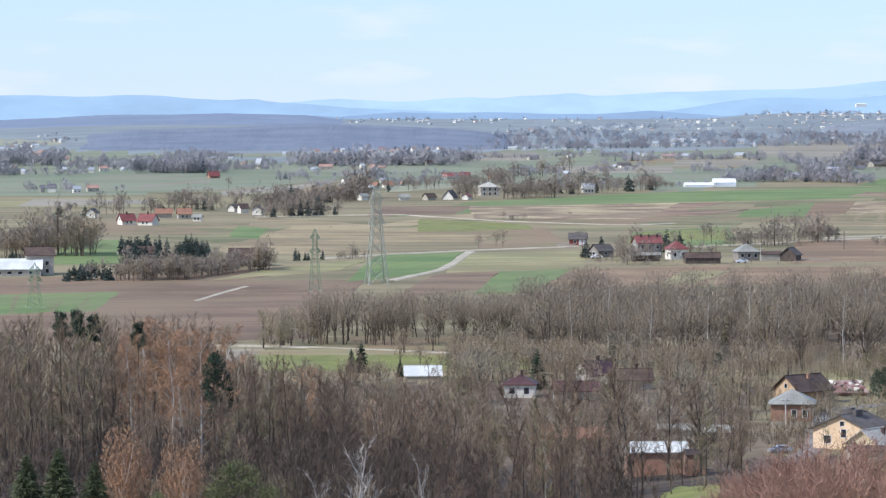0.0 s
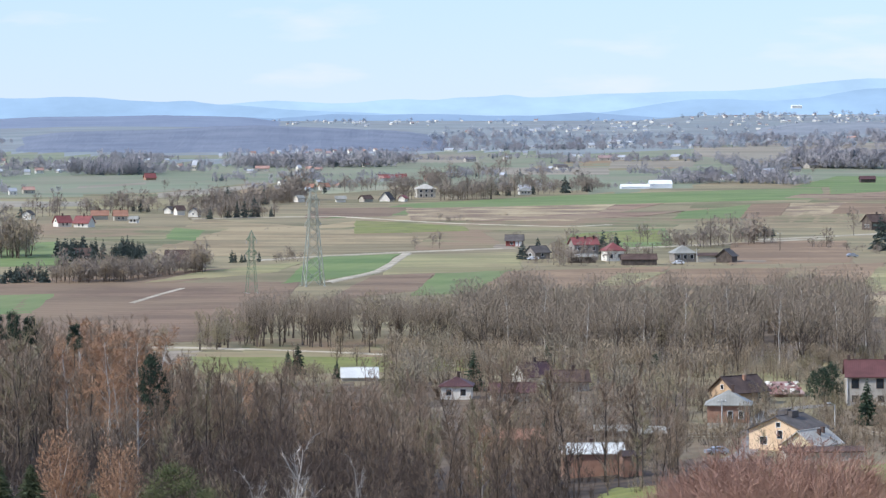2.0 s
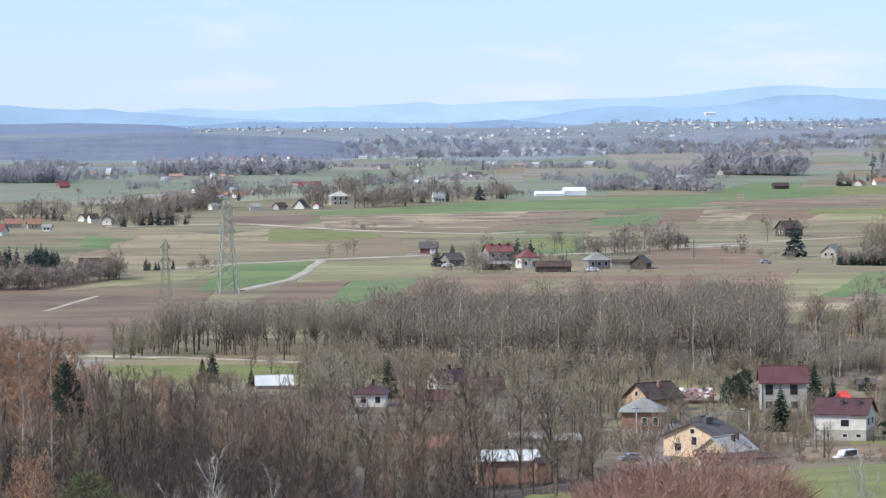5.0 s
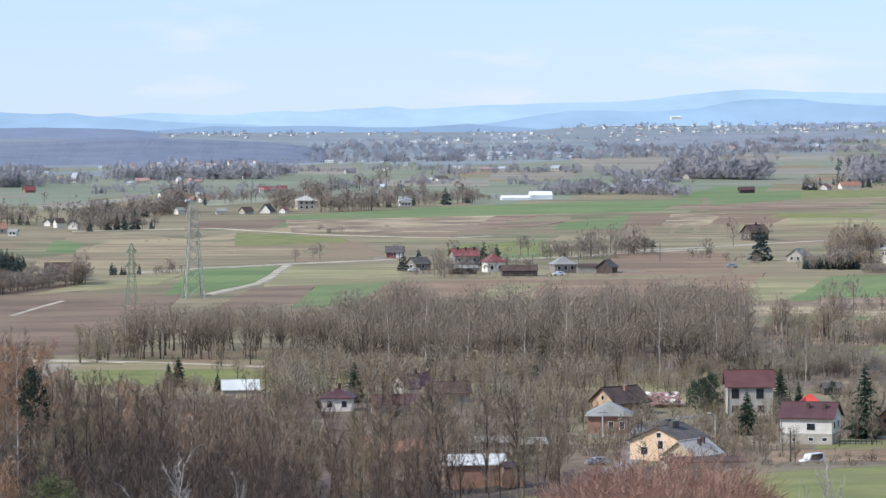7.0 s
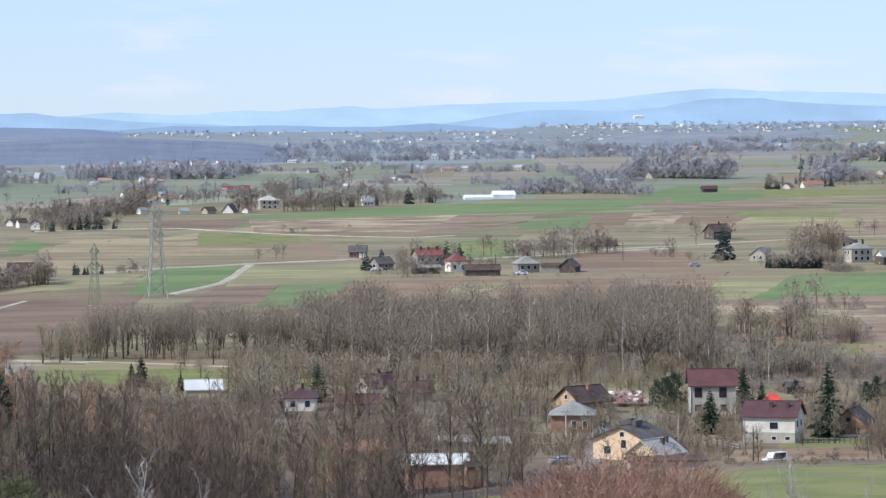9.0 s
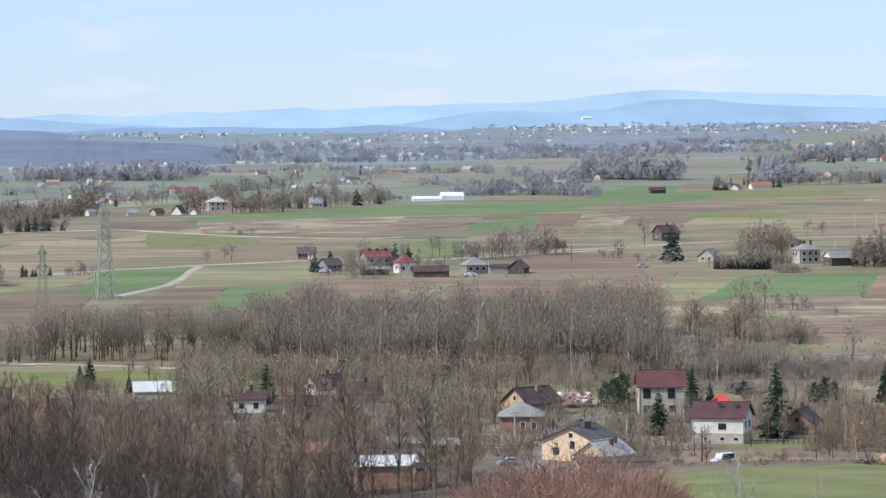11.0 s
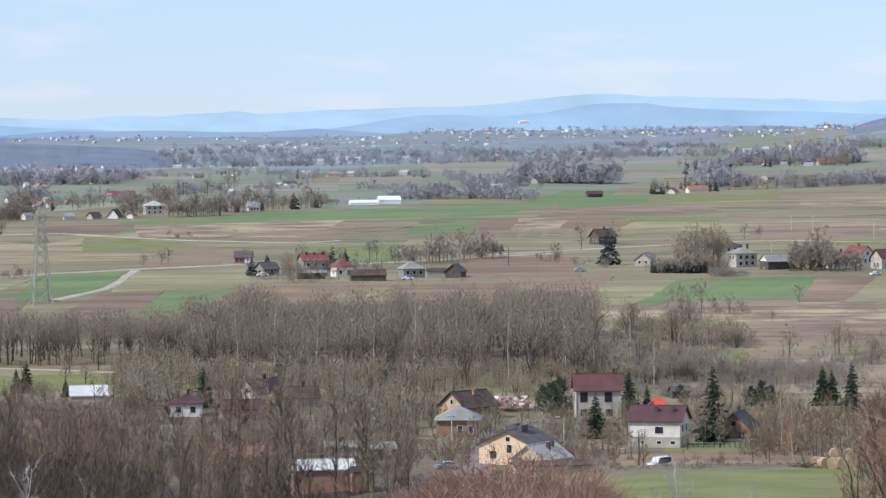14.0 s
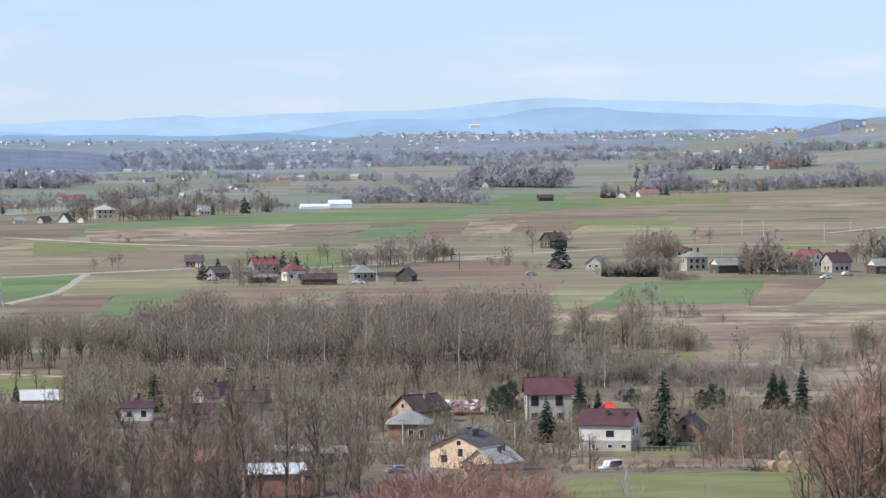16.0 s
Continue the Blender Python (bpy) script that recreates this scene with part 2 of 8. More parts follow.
# buildings
M["white"] = mat("white_render", (0.66, 0.62, 0.53), (0.84, 0.8, 0.71), 0.4, fine=4)
M["grey_wall"] = mat("grey_render", (0.36, 0.325, 0.27), (0.52, 0.475, 0.4), 0.5, fine=2.5, lo=0.3, hi=0.6)
M["cream"] = mat("cream_render", (0.7, 0.5, 0.31), (0.82, 0.62, 0.42), 0.3, fine=4)
M["yellow"] = mat("yellow_render", (0.68, 0.57, 0.37), (0.8, 0.69, 0.47), 0.3, fine=4)
M["brick"] = mat("red_brick", (0.29, 0.16, 0.105), (0.41, 0.24, 0.165), 0.8, fine=6)
M["brick_pale"] = mat("orange_brick", (0.36, 0.2, 0.135), (0.48, 0.28, 0.195), 0.8, fine=6)
M["red_wall"] = mat("dark_red_render", (0.24, 0.07, 0.06), (0.33, 0.11, 0.09), 0.4, fine=4)
# grey darkened to stand in for shade on fronts along the farm row
M["grey_dark"] = mat("shade_grey_render", (0.2, 0.182, 0.16), (0.31, 0.282, 0.25), 0.4, fine=4)
M["plank"] = striped(mat("raw_boards", (0.4, 0.27, 0.16), (0.62, 0.44, 0.28), 0.8, fine=5), 0.25, 0, 0.4, 0, (0.6, 0.5, 0.4), 0.3)
M["plaster"] = mat("bare_plaster", (0.36, 0.33, 0.27), (0.5, 0.46, 0.38), 0.5, fine=4)
M["wood_dark"] = mat("dark_timber", (0.07, 0.055, 0.045), (0.14, 0.11, 0.09), 0.8, fine=5)
M["roof_red"] = striped(mat("red_roof_sheet", (0.2, 0.055, 0.05), (0.28, 0.085, 0.075), 0.4, rough=0.5, fine=3), 0.5, 0, 0.3, 0, (0.7, 0.7, 0.7), 0)
M["roof_bright"] = mat("bright_red_roof", (0.6, 0.06, 0.04), (0.72, 0.1, 0.07), 0.4, rough=0.5)
M["roof_maroon"] = striped(mat("maroon_roof_sheet", (0.085, 0.036, 0.036), (0.122, 0.053, 0.051), 0.4, rough=0.55, fine=3), 0.4, 0, 0.35, 0, (0.7, 0.7, 0.7), 0)
M["roof_wine"] = striped(mat("wine_red_roof_sheet", (0.108, 0.04, 0.038), (0.148, 0.058, 0.054), 0.4, rough=0.7, fine=3), 0.4, 0, 0.35, 0, (0.7, 0.7, 0.7), 0)
M["roof_brown"] = striped(mat("brown_roof_tiles", (0.075, 0.045, 0.035), (0.13, 0.085, 0.065), 0.4, rough=0.7, fine=3), 0.4, 0, 0.3, 0, (0.7, 0.7, 0.7), 0)
M["roof_dark"] = mat("dark_roof_felt", (0.085, 0.074, 0.068), (0.145, 0.128, 0.118), 0.4, rough=0.9, fine=3)
M["roof_grey"] = striped(mat("grey_roof_sheet", (0.25, 0.245, 0.21), (0.37, 0.36, 0.315), 0.3, rough=0.5, fine=3), 0.6, 0, 0.25, 0, (0.75, 0.75, 0.75), 0)
M["roof_pale"] = mat("pale_sheet_roof", (0.43, 0.4, 0.34), (0.57, 0.54, 0.47), 0.4, rough=0.7, fine=3)
M["roof_tin"] = mat("bare_tin", (0.6, 0.61, 0.58), (0.8, 0.81, 0.78), 0.25, rough=0.6, fine=3)
M["roof_orange"] = mat("orange_roof_tiles", (0.28, 0.14, 0.09), (0.38, 0.2, 0.13), 0.4, rough=0.7, fine=3)
M["roof_patched"] = mat("patched_pink_roof", (0.27, 0.125, 0.11), (0.43, 0.32, 0.29), 0.55, rough=0.7, fine=2.5)
M["glass"] = mat("window_glass", (0.02, 0.025, 0.03), (0.04, 0.045, 0.05), 0.5, rough=0.06)
M["frame"] = mat("window_frame", (0.7, 0.69, 0.66), (0.8, 0.79, 0.77), 1.0, rough=0.5)
M["frame_brown"] = mat("brown_frame", (0.1, 0.06, 0.04), (0.16, 0.1, 0.07), 1.0, rough=0.5)
M["steel"] = mat("galvanised_steel", (0.29, 0.3, 0.24), (0.48, 0.49, 0.4), 0.5, rough=0.6)
M["steel_green"] = mat("green_painted_steel", (0.14, 0.21, 0.13), (0.24, 0.31, 0.2), 0.5, rough=0.6)
M["concrete"] = mat("concrete", (0.48, 0.46, 0.42), (0.62, 0.6, 0.56), 0.5)
M["straw"] = mat("straw", (0.4, 0.27, 0.17), (0.57, 0.42, 0.29), 1.5, fine=9, bump=0.05)
M["car_white"] = mat("white_car_paint", (0.75, 0.76, 0.78), (0.82, 0.83, 0.85), 0.5, rough=0.25)
M["car_silver"] = mat("silver_car_paint", (0.4, 0.42, 0.45), (0.5, 0.52, 0.55), 0.5, rough=0.25, metal=0.4)
M["tyre"] = mat("tyre_rubber", (0.02, 0.02, 0.02), (0.04, 0.04, 0.04), 2.0)
M["film"] = mat("white_polythene", (0.8, 0.81, 0.82), (0.9, 0.9, 0.9), 0.3, rough=0.4)


# ---- mesh tools ----
class Shape:
    """Vertices and faces gathered into one mesh."""

    def __init__(self):
        self.v, self.f = [], []

    def add(self, verts, faces):
        k = len(self.v)
        self.v += [tuple(p) for p in verts]
        self.f += [tuple(i + k for i in q) for q in faces]
        return self

    def box(self, x0, x1, y0, y1, z0, z1, m=None):
        p = [(x, y, z) for z in (z0, z1) for x, y in ((x0, y0), (x1, y0), (x1, y1), (x0, y1))]
        if m is not None:
            p = [m @ Vector(q) for q in p]
        return self.add(p, [(3, 2, 1, 0), (4, 5, 6, 7), (0, 1, 5, 4), (1, 2, 6, 5), (2, 3, 7, 6), (3, 0, 4, 7)])

    def tube(self, line, radii, sides=4):
        """One bent bar through the points of a line."""
        ring = [(math.cos(t), math.sin(t)) for t in (2 * math.pi * (i + 0.5) / sides for i in range(sides))]
        p = [(x + c * r, y + s * r, z) for (x, y, z), r in zip(line, radii) for c, s in ring]
        f = [(k * sides + i, k * sides + (i + 1) % sides, (k + 1) * sides + (i + 1) % sides, (k + 1) * sides + i) for k in range(len(line) - 1) for i in range(sides)]
        return self.add(p, f + [tuple(range(sides - 1, -1, -1)), tuple(range(len(p) - sides, len(p)))])

    def rod(self, a, b, ra, rb=None, sides=4):
        a, b = Vector(a), Vector(b)
        rb = ra if rb is None else rb
        w = (b - a).normalized()
        u = w.cross(Vector((0.31, 0.17, 0.93) if abs(w.z) < 0.9 else (1, 0, 0.1))).normalized()
        n = w.cross(u)
        ring = [(math.cos(t), math.sin(t)) for t in (2 * math.pi * i / sides for i in range(sides))]
        p = [a + (u * c + n * s) * ra for c, s in ring] + [b + (u * c + n * s) * rb for c, s in ring]
        f = [(i, (i + 1) % sides, sides + (i + 1) % sides, sides + i) for i in range(sides)]
        return self.add(p, f + [tuple(range(sides - 1, -1, -1)), tuple(range(sides, 2 * sides))])

    def mesh(self, name, material):
        me = bpy.data.meshes.new(name)
        me.from_pydata(self.v, [], self.f)
        me.materials.append(material)
        me.update()
        return me


def tri_mesh(name, verts, tris, material):
    """A mesh straight from arrays of triangles."""
    me = bpy.data.meshes.new(name)
    verts, tris = np.asarray(verts, dtype=np.float32), np.asarray(tris, dtype=np.int32)
    me.vertices.add(len(verts))
    me.vertices.foreach_set("co", verts.ravel())
    me.loops.add(tris.size)
    me.loops.foreach_set("vertex_index", tris.ravel())
    me.polygons.add(len(tris))
    me.polygons.foreach_set("loop_start", np.arange(0, tris.size, 3, dtype=np.int32))
    me.materials.append(material)
    me.update(calc_edges=True)
    return me


def part(name, shape, material, parent, label=""):
    me = shape.mesh(name, material) if isinstance(shape, Shape) else shape
    ob = new(name, me)
    ob.parent = parent
    return tagged(ob, label)


def base(name, x, y, rot=0.0, z=None, scale=1.0):
    ob = new(name)
    ob.empty_display_size = 0.2
    ob.matrix_basis = pose(x, y, ground_z(x, y) if z is None else z, 0, 0, rot) @ Matrix.Diagonal((scale, scale, scale, 1))
    return ob

# ---- land ----
EYE = 60.5
KNOT_D = (0, 6, 30, 60, 120, 200, 260, 350, 450, 560, 640, 700, 850, 910, 1190, 1310, 1600, 2000, 2350, 2800, 3350, 3850, 4300, 4900, 6000)
KNOT_Z = (58.8, 58.6, 54, 48, 37, 31, 28, 25, 20.3, 8, 1.5, 0, 1.4, 2.1, 5.7, 8.1, 11, 13.7, 16.1, 20.3, 27.6, 37, 46, 50, 52)
TAB_D = np.arange(0.0, 6000.0, 5.0)
_raw = np.interp(TAB_D, KNOT_D, KNOT_Z)
TAB_Z = np.convolve(np.pad(_raw, 6, mode="edge"), np.ones(13) / 13.0, mode="valid")
TAB_Z[:8] = _raw[:8]


def hump(az, dist, az0, d0, saz, sd):
    return math.exp(-((az - az0) / saz) ** 2 - ((dist - d0) / sd) ** 2)


def ground_z(x, y):
    """Height of the land: a hill under the viewpoint, a flat valley, low hills beyond."""
    dist = math.hypot(x, y)
    az = math.degrees(math.atan2(x, y))
    z = float(np.interp(dist, TAB_D, TAB_Z))
    if abs(az) > 90:
        z = 58.8 + 0.03 * dist if dist < 900 else 85.8
    far = min(1.0, max(0.0, (dist - 300) / 500))
    z += far * (0.45 * math.sin(x / 61 + 1.3) * math.sin(y / 83) + 0.5 * math.sin(x / 130 + y / 170))
    z -= 11 * hump(az, dist, 2.0, 480, 3.2, 130)
    if dist > 1900:
        z += 22 * hump(az, dist, 14.5, 3750, 4.2, 700) + 16 * hump(az, dist, 12.7, 4000, 1.25, 330)
        z += 9 * hump(az, dist, -3.5, 3750, 4.5, 450)
    if dist > 3950 and 4.0 < az < 12.0:
        up = min(1.0, (dist - 3950) / 600) * min(1.0, az - 4.0, 12.0 - az)
        z += up * max(0.0, 60.5 - 0.0012 * dist - z)
    return z


def land_sheet():
    az = np.concatenate([np.arange(-180, -14, 6.0), np.arange(-14, 26, 0.4), np.arange(26, 180, 6.0)])
    rings = [0.0] + list(np.geomspace(3, 6500, 330))
    v = [(0, 0, ground_z(0, 0.1))]
    for d in rings[1:]:
        for a in az:
            x, y = d * math.sin(radians(a)), d * math.cos(radians(a))
            v.append((x, y, ground_z(x, y)))
    n, tris = len(az), []
    for j in range(n):
        tris.append((0, 1 + (j + 1) % n, 1 + j))
    for i in range(len(rings) - 2):
        for j in range(n):
            a, b = 1 + i * n + j, 1 + i * n + (j + 1) % n
            tris += [(a, b, b + n), (a, b + n, a + n)]
    me = tri_mesh("ground", v, tris, M["land"])
    me.materials.append(M["litter"])
    me.materials.append(M["meadow"])
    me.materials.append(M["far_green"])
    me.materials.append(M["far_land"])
    me.materials.append(M["rough"])
    me.materials.append(M["floor"])
    kinds = []
    for t in tris:
        x, y = v[t[1]][0], v[t[1]][1]
        dist, a = math.hypot(x, y), math.degrees(math.atan2(x, y))
        edge = 5.7 + 0.5 * math.sin(dist / 23)
        # past about 2250 m and 3000 m the faces take the haze-tinted pastures
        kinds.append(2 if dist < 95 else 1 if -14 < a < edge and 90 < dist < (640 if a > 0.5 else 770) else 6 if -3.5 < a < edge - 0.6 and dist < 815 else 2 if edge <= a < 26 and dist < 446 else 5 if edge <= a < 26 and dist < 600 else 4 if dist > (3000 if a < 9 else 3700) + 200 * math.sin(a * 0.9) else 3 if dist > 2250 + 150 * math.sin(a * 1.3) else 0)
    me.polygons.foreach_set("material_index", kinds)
    return tagged(new("ground", me), "rolling valley land with dry spring grass", "ground", kind="structure")


land_sheet()
LAYER = [0]


def field(kind, a, b, c, d, name="field", label=""):
    """A strip of land with corners a, b, c, d in plan, laid over the ground."""
    LAYER[0] += 1
    lift = 0.03 + 0.0017 * LAYER[0]
    nu = min(60, max(6, int(max(math.dist(a, b), math.dist(c, d)) / 11)))
    nv = min(60, max(6, int(max(math.dist(b, c), math.dist(d, a)) / 11)))
    v, q = [], []
    rnd = random.Random(LAYER[0])
    for i in range(nu + 1):
        for j in range(nv + 1):
            s, t = i / nu, j / nv
            x = (a[0] * (1 - s) + b[0] * s) * (1 - t) + (d[0] * (1 - s) + c[0] * s) * t
            y = (a[1] * (1 - s) + b[1] * s) * (1 - t) + (d[1] * (1 - s) + c[1] * s) * t
            if i in (0, nu) or j in (0, nv):
                x, y = x + rnd.uniform(-0.6, 0.6), y + rnd.uniform(-1.2, 1.2)
            v.append((x, y, ground_z(x, y) + lift * min(1.0, math.hypot(x, y) / 1300)))
    for i in range(nu):
        for j in range(nv):
            k = i * (nv + 1) + j
            q.append((k, k + nv + 1, k + nv + 2, k + 1))
    rim = [j for j in range(nv)] + [i * (nv + 1) + nv for i in range(nu)] + [nu * (nv + 1) + nv - j for j in range(nv)] + [(nu - i) * (nv + 1) for i in range(nu)]
    k = len(v)
    mx, my = sum(p[0] for p in (a, b, c, d)) / 4, sum(p[1] for p in (a, b, c, d)) / 4
    for r in rim:
        x, y, z = v[r]
        L = max(1.0, math.hypot(x - mx, y - my))
        v.append((x + (x - mx) / L * 1.6, y + (y - my) / L * 3.0, z - lift - 0.12))
    q += [(rim[i], rim[(i + 1) % len(rim)], k + (i + 1) % len(rim), k + i) for i in range(len(rim))]
    me = bpy.data.meshes.new(name)
    me.from_pydata(v, [], q)
    me.materials.append(M[kind])
    return tagged(new(name, me), label or FIELD_LABEL.get(kind, "farm field"), "field", kind="structure")


FIELD_LABEL = {
    "far_green": "hazy green far pasture", "far_pale": "pale yellow-green far hillside", "far_tan": "hazy tan far fallow strip",
    "green": "bright green winter wheat field", "pale": "pale yellow-green grass strip", "olive": "olive spring grass strip",
    "plough": "brown freshly ploughed field", "soil": "dark brown bare soil strip", "stubble": "tan stubble field strip",
    "tan": "bleached dead grass strip", "rust": "rusty brown weedy fallow strip", "meadow": "fresh green hillside meadow",
    "litter": "woodland floor of brown leaf litter", "sand": "bare pale sandy earth"}


def lane(kind, width, pts, name="road", label=""):
    """A road or track along points in plan."""
    LAYER[0] += 1
    lift = 0.04 + 0.0017 * LAYER[0]
    line = []
    for i in range(len(pts) - 1):
        (x0, y0), (x1, y1) = pts[i], pts[i + 1]
        k = max(2, int(math.hypot(x1 - x0, y1 - y0) / 6))
        line += [(x0 + (x1 - x0) * s / k, y0 + (y1 - y0) * s / k) for s in range(k)]
    line.append(pts[-1])
    for _ in range(6):
        line = [line[0]] + [((line[i - 1][0] + 2 * line[i][0] + line[i + 1][0]) / 4, (line[i - 1][1] + 2 * line[i][1] + line[i + 1][1]) / 4) for i in range(1, len(line) - 1)] + [line[-1]]
    v, q = [], []
    rnd = random.Random(LAYER[0])
    for i, (x, y) in enumerate(line):
        x0, y0 = line[max(0, i - 1)]
        x1, y1 = line[min(len(line) - 1, i + 1)]
        L = math.hypot(x1 - x0, y1 - y0) or 1
        nx, ny = -(y1 - y0) / L, (x1 - x0) / L
        rise = lift * min(1.0, math.hypot(x, y) / 1300)
        wide = width * rnd.uniform(0.88, 1.12) / 2
        for w, up in ((-wide - 0.9, -0.12), (-wide, rise), (wide, rise), (wide + 0.9, -0.12)):
            v.append((x + nx * w, y + ny * w, ground_z(x + nx * w, y + ny * w) + up))
        if i:
            k = 4 * i
            q += [(k - 4 + e, k - 3 + e, k + 1 + e, k + e) for e in range(3)]
    me = bpy.data.meshes.new(name)
    me.from_pydata(v, [], q)
    me.materials.append(M[kind])
    return tagged(new(name, me), label or "pale gravel farm track", "road", kind="structure")


# valley floor strips, from the far side towards the viewpoint
field("olive", (-262.3, 2011.6), (-57.5, 2071.8), (-50.8, 2344.6), (-295.8, 2268.7))
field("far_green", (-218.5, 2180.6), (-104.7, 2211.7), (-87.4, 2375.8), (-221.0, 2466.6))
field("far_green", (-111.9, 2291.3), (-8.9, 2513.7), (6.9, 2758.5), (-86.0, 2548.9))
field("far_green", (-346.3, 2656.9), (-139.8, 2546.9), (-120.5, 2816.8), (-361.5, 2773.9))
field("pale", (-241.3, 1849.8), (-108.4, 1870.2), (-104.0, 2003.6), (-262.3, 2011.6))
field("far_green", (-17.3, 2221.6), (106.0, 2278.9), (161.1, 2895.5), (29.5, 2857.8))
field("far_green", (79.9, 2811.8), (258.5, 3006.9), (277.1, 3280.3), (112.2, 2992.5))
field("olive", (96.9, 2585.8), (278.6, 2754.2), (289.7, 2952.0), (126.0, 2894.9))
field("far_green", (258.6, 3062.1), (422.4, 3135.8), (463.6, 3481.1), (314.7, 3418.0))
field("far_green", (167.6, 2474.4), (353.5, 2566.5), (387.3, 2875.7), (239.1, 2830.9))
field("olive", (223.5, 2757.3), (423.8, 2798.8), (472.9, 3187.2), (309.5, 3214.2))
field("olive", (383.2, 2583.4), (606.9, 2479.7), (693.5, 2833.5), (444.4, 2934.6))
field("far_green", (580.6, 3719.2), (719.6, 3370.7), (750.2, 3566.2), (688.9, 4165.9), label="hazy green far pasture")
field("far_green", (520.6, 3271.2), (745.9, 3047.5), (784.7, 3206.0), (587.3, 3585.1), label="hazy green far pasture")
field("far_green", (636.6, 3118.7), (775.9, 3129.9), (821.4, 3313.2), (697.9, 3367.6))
# strips round the far villages, in haze-tinted colours
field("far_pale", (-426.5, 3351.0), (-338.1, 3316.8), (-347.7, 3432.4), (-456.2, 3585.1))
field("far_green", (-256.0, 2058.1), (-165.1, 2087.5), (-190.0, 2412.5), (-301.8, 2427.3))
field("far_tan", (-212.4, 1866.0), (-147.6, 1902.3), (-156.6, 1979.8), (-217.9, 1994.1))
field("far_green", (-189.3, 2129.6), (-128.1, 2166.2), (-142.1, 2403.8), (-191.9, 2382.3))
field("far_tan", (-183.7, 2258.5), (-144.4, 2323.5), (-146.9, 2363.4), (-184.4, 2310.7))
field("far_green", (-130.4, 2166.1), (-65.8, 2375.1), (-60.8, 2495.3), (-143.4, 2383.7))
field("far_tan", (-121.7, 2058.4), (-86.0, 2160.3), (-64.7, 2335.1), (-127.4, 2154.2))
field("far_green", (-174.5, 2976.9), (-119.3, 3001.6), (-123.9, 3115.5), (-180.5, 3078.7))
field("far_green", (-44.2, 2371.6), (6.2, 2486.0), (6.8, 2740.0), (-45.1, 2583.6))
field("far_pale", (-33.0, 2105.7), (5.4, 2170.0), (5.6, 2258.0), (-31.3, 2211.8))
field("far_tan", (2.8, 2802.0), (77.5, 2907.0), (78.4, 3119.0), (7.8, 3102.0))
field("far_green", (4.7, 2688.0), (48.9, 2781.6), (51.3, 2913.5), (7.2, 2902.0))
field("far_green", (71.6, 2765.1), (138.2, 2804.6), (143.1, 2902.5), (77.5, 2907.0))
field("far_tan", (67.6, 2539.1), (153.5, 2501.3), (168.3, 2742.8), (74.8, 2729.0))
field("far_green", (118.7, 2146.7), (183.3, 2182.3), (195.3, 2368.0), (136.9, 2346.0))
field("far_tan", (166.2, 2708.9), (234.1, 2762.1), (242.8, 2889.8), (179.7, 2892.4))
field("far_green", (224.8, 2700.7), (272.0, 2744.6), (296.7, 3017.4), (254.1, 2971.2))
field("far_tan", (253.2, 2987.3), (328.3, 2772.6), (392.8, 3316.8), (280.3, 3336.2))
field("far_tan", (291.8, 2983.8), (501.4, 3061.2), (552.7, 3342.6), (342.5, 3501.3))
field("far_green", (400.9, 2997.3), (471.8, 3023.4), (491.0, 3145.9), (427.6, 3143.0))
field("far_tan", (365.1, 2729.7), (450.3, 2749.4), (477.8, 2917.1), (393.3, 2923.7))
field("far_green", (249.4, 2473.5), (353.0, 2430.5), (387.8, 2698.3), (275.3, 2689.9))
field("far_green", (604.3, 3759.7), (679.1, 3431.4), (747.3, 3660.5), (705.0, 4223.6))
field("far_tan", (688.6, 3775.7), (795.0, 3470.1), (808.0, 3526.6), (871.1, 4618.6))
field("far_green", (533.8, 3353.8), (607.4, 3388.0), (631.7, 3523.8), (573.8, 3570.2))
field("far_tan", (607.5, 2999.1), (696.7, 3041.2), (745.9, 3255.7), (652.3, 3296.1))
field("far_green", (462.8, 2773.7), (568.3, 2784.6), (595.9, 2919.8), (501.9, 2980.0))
# green belt and the strips behind the village road
field("green", (-24.2, 1707.8), (96.8, 1906.0), (104.4, 2055.2), (13.6, 1949.7))
field("green", (93.5, 1898.6), (230.6, 1946.8), (258.3, 2181.4), (100.9, 2046.9))
field("green", (241.9, 2194.1), (345.7, 2215.2), (389.3, 2446.8), (301.3, 2460.3))
field("olive", (301.5, 2242.4), (554.9, 2267.4), (594.2, 2428.0), (348.5, 2533.3))
field("stubble", (253.2, 2098.2), (493.7, 2017.6), (554.9, 2267.4), (302.1, 2272.5))
field("olive", (217.5, 1899.1), (444.2, 1815.1), (493.7, 2017.6), (250.0, 2072.3))
field("rust", (212.6, 1961.4), (299.4, 1938.4), (307.2, 2009.1), (230.7, 2041.3))
field("soil", (-34.7, 1717.6), (4.3, 1738.4), (17.5, 1892.6), (-32.2, 1876.1))
field("stubble", (-34.4, 1584.9), (43.8, 1646.9), (60.9, 1864.0), (4.2, 1721.3))
field("rust", (29.4, 1674.2), (105.1, 1756.4), (146.2, 1911.8), (49.2, 1847.6))
field("tan", (53.6, 1809.0), (93.8, 1846.9), (102.4, 1903.8), (64.6, 1890.7))
field("olive", (-28.6, 1530.3), (123.7, 1586.5), (142.0, 1721.1), (4.1, 1660.1))
field("green", (137.8, 1670.8), (162.0, 1686.2), (187.3, 1861.8), (162.8, 1838.9))
field("stubble", (157.2, 1586.0), (222.5, 1608.2), (255.8, 1848.5), (194.1, 1846.2))
field("olive", (128.6, 1651.1), (226.1, 1663.3), (256.5, 1886.4), (157.8, 1878.2))
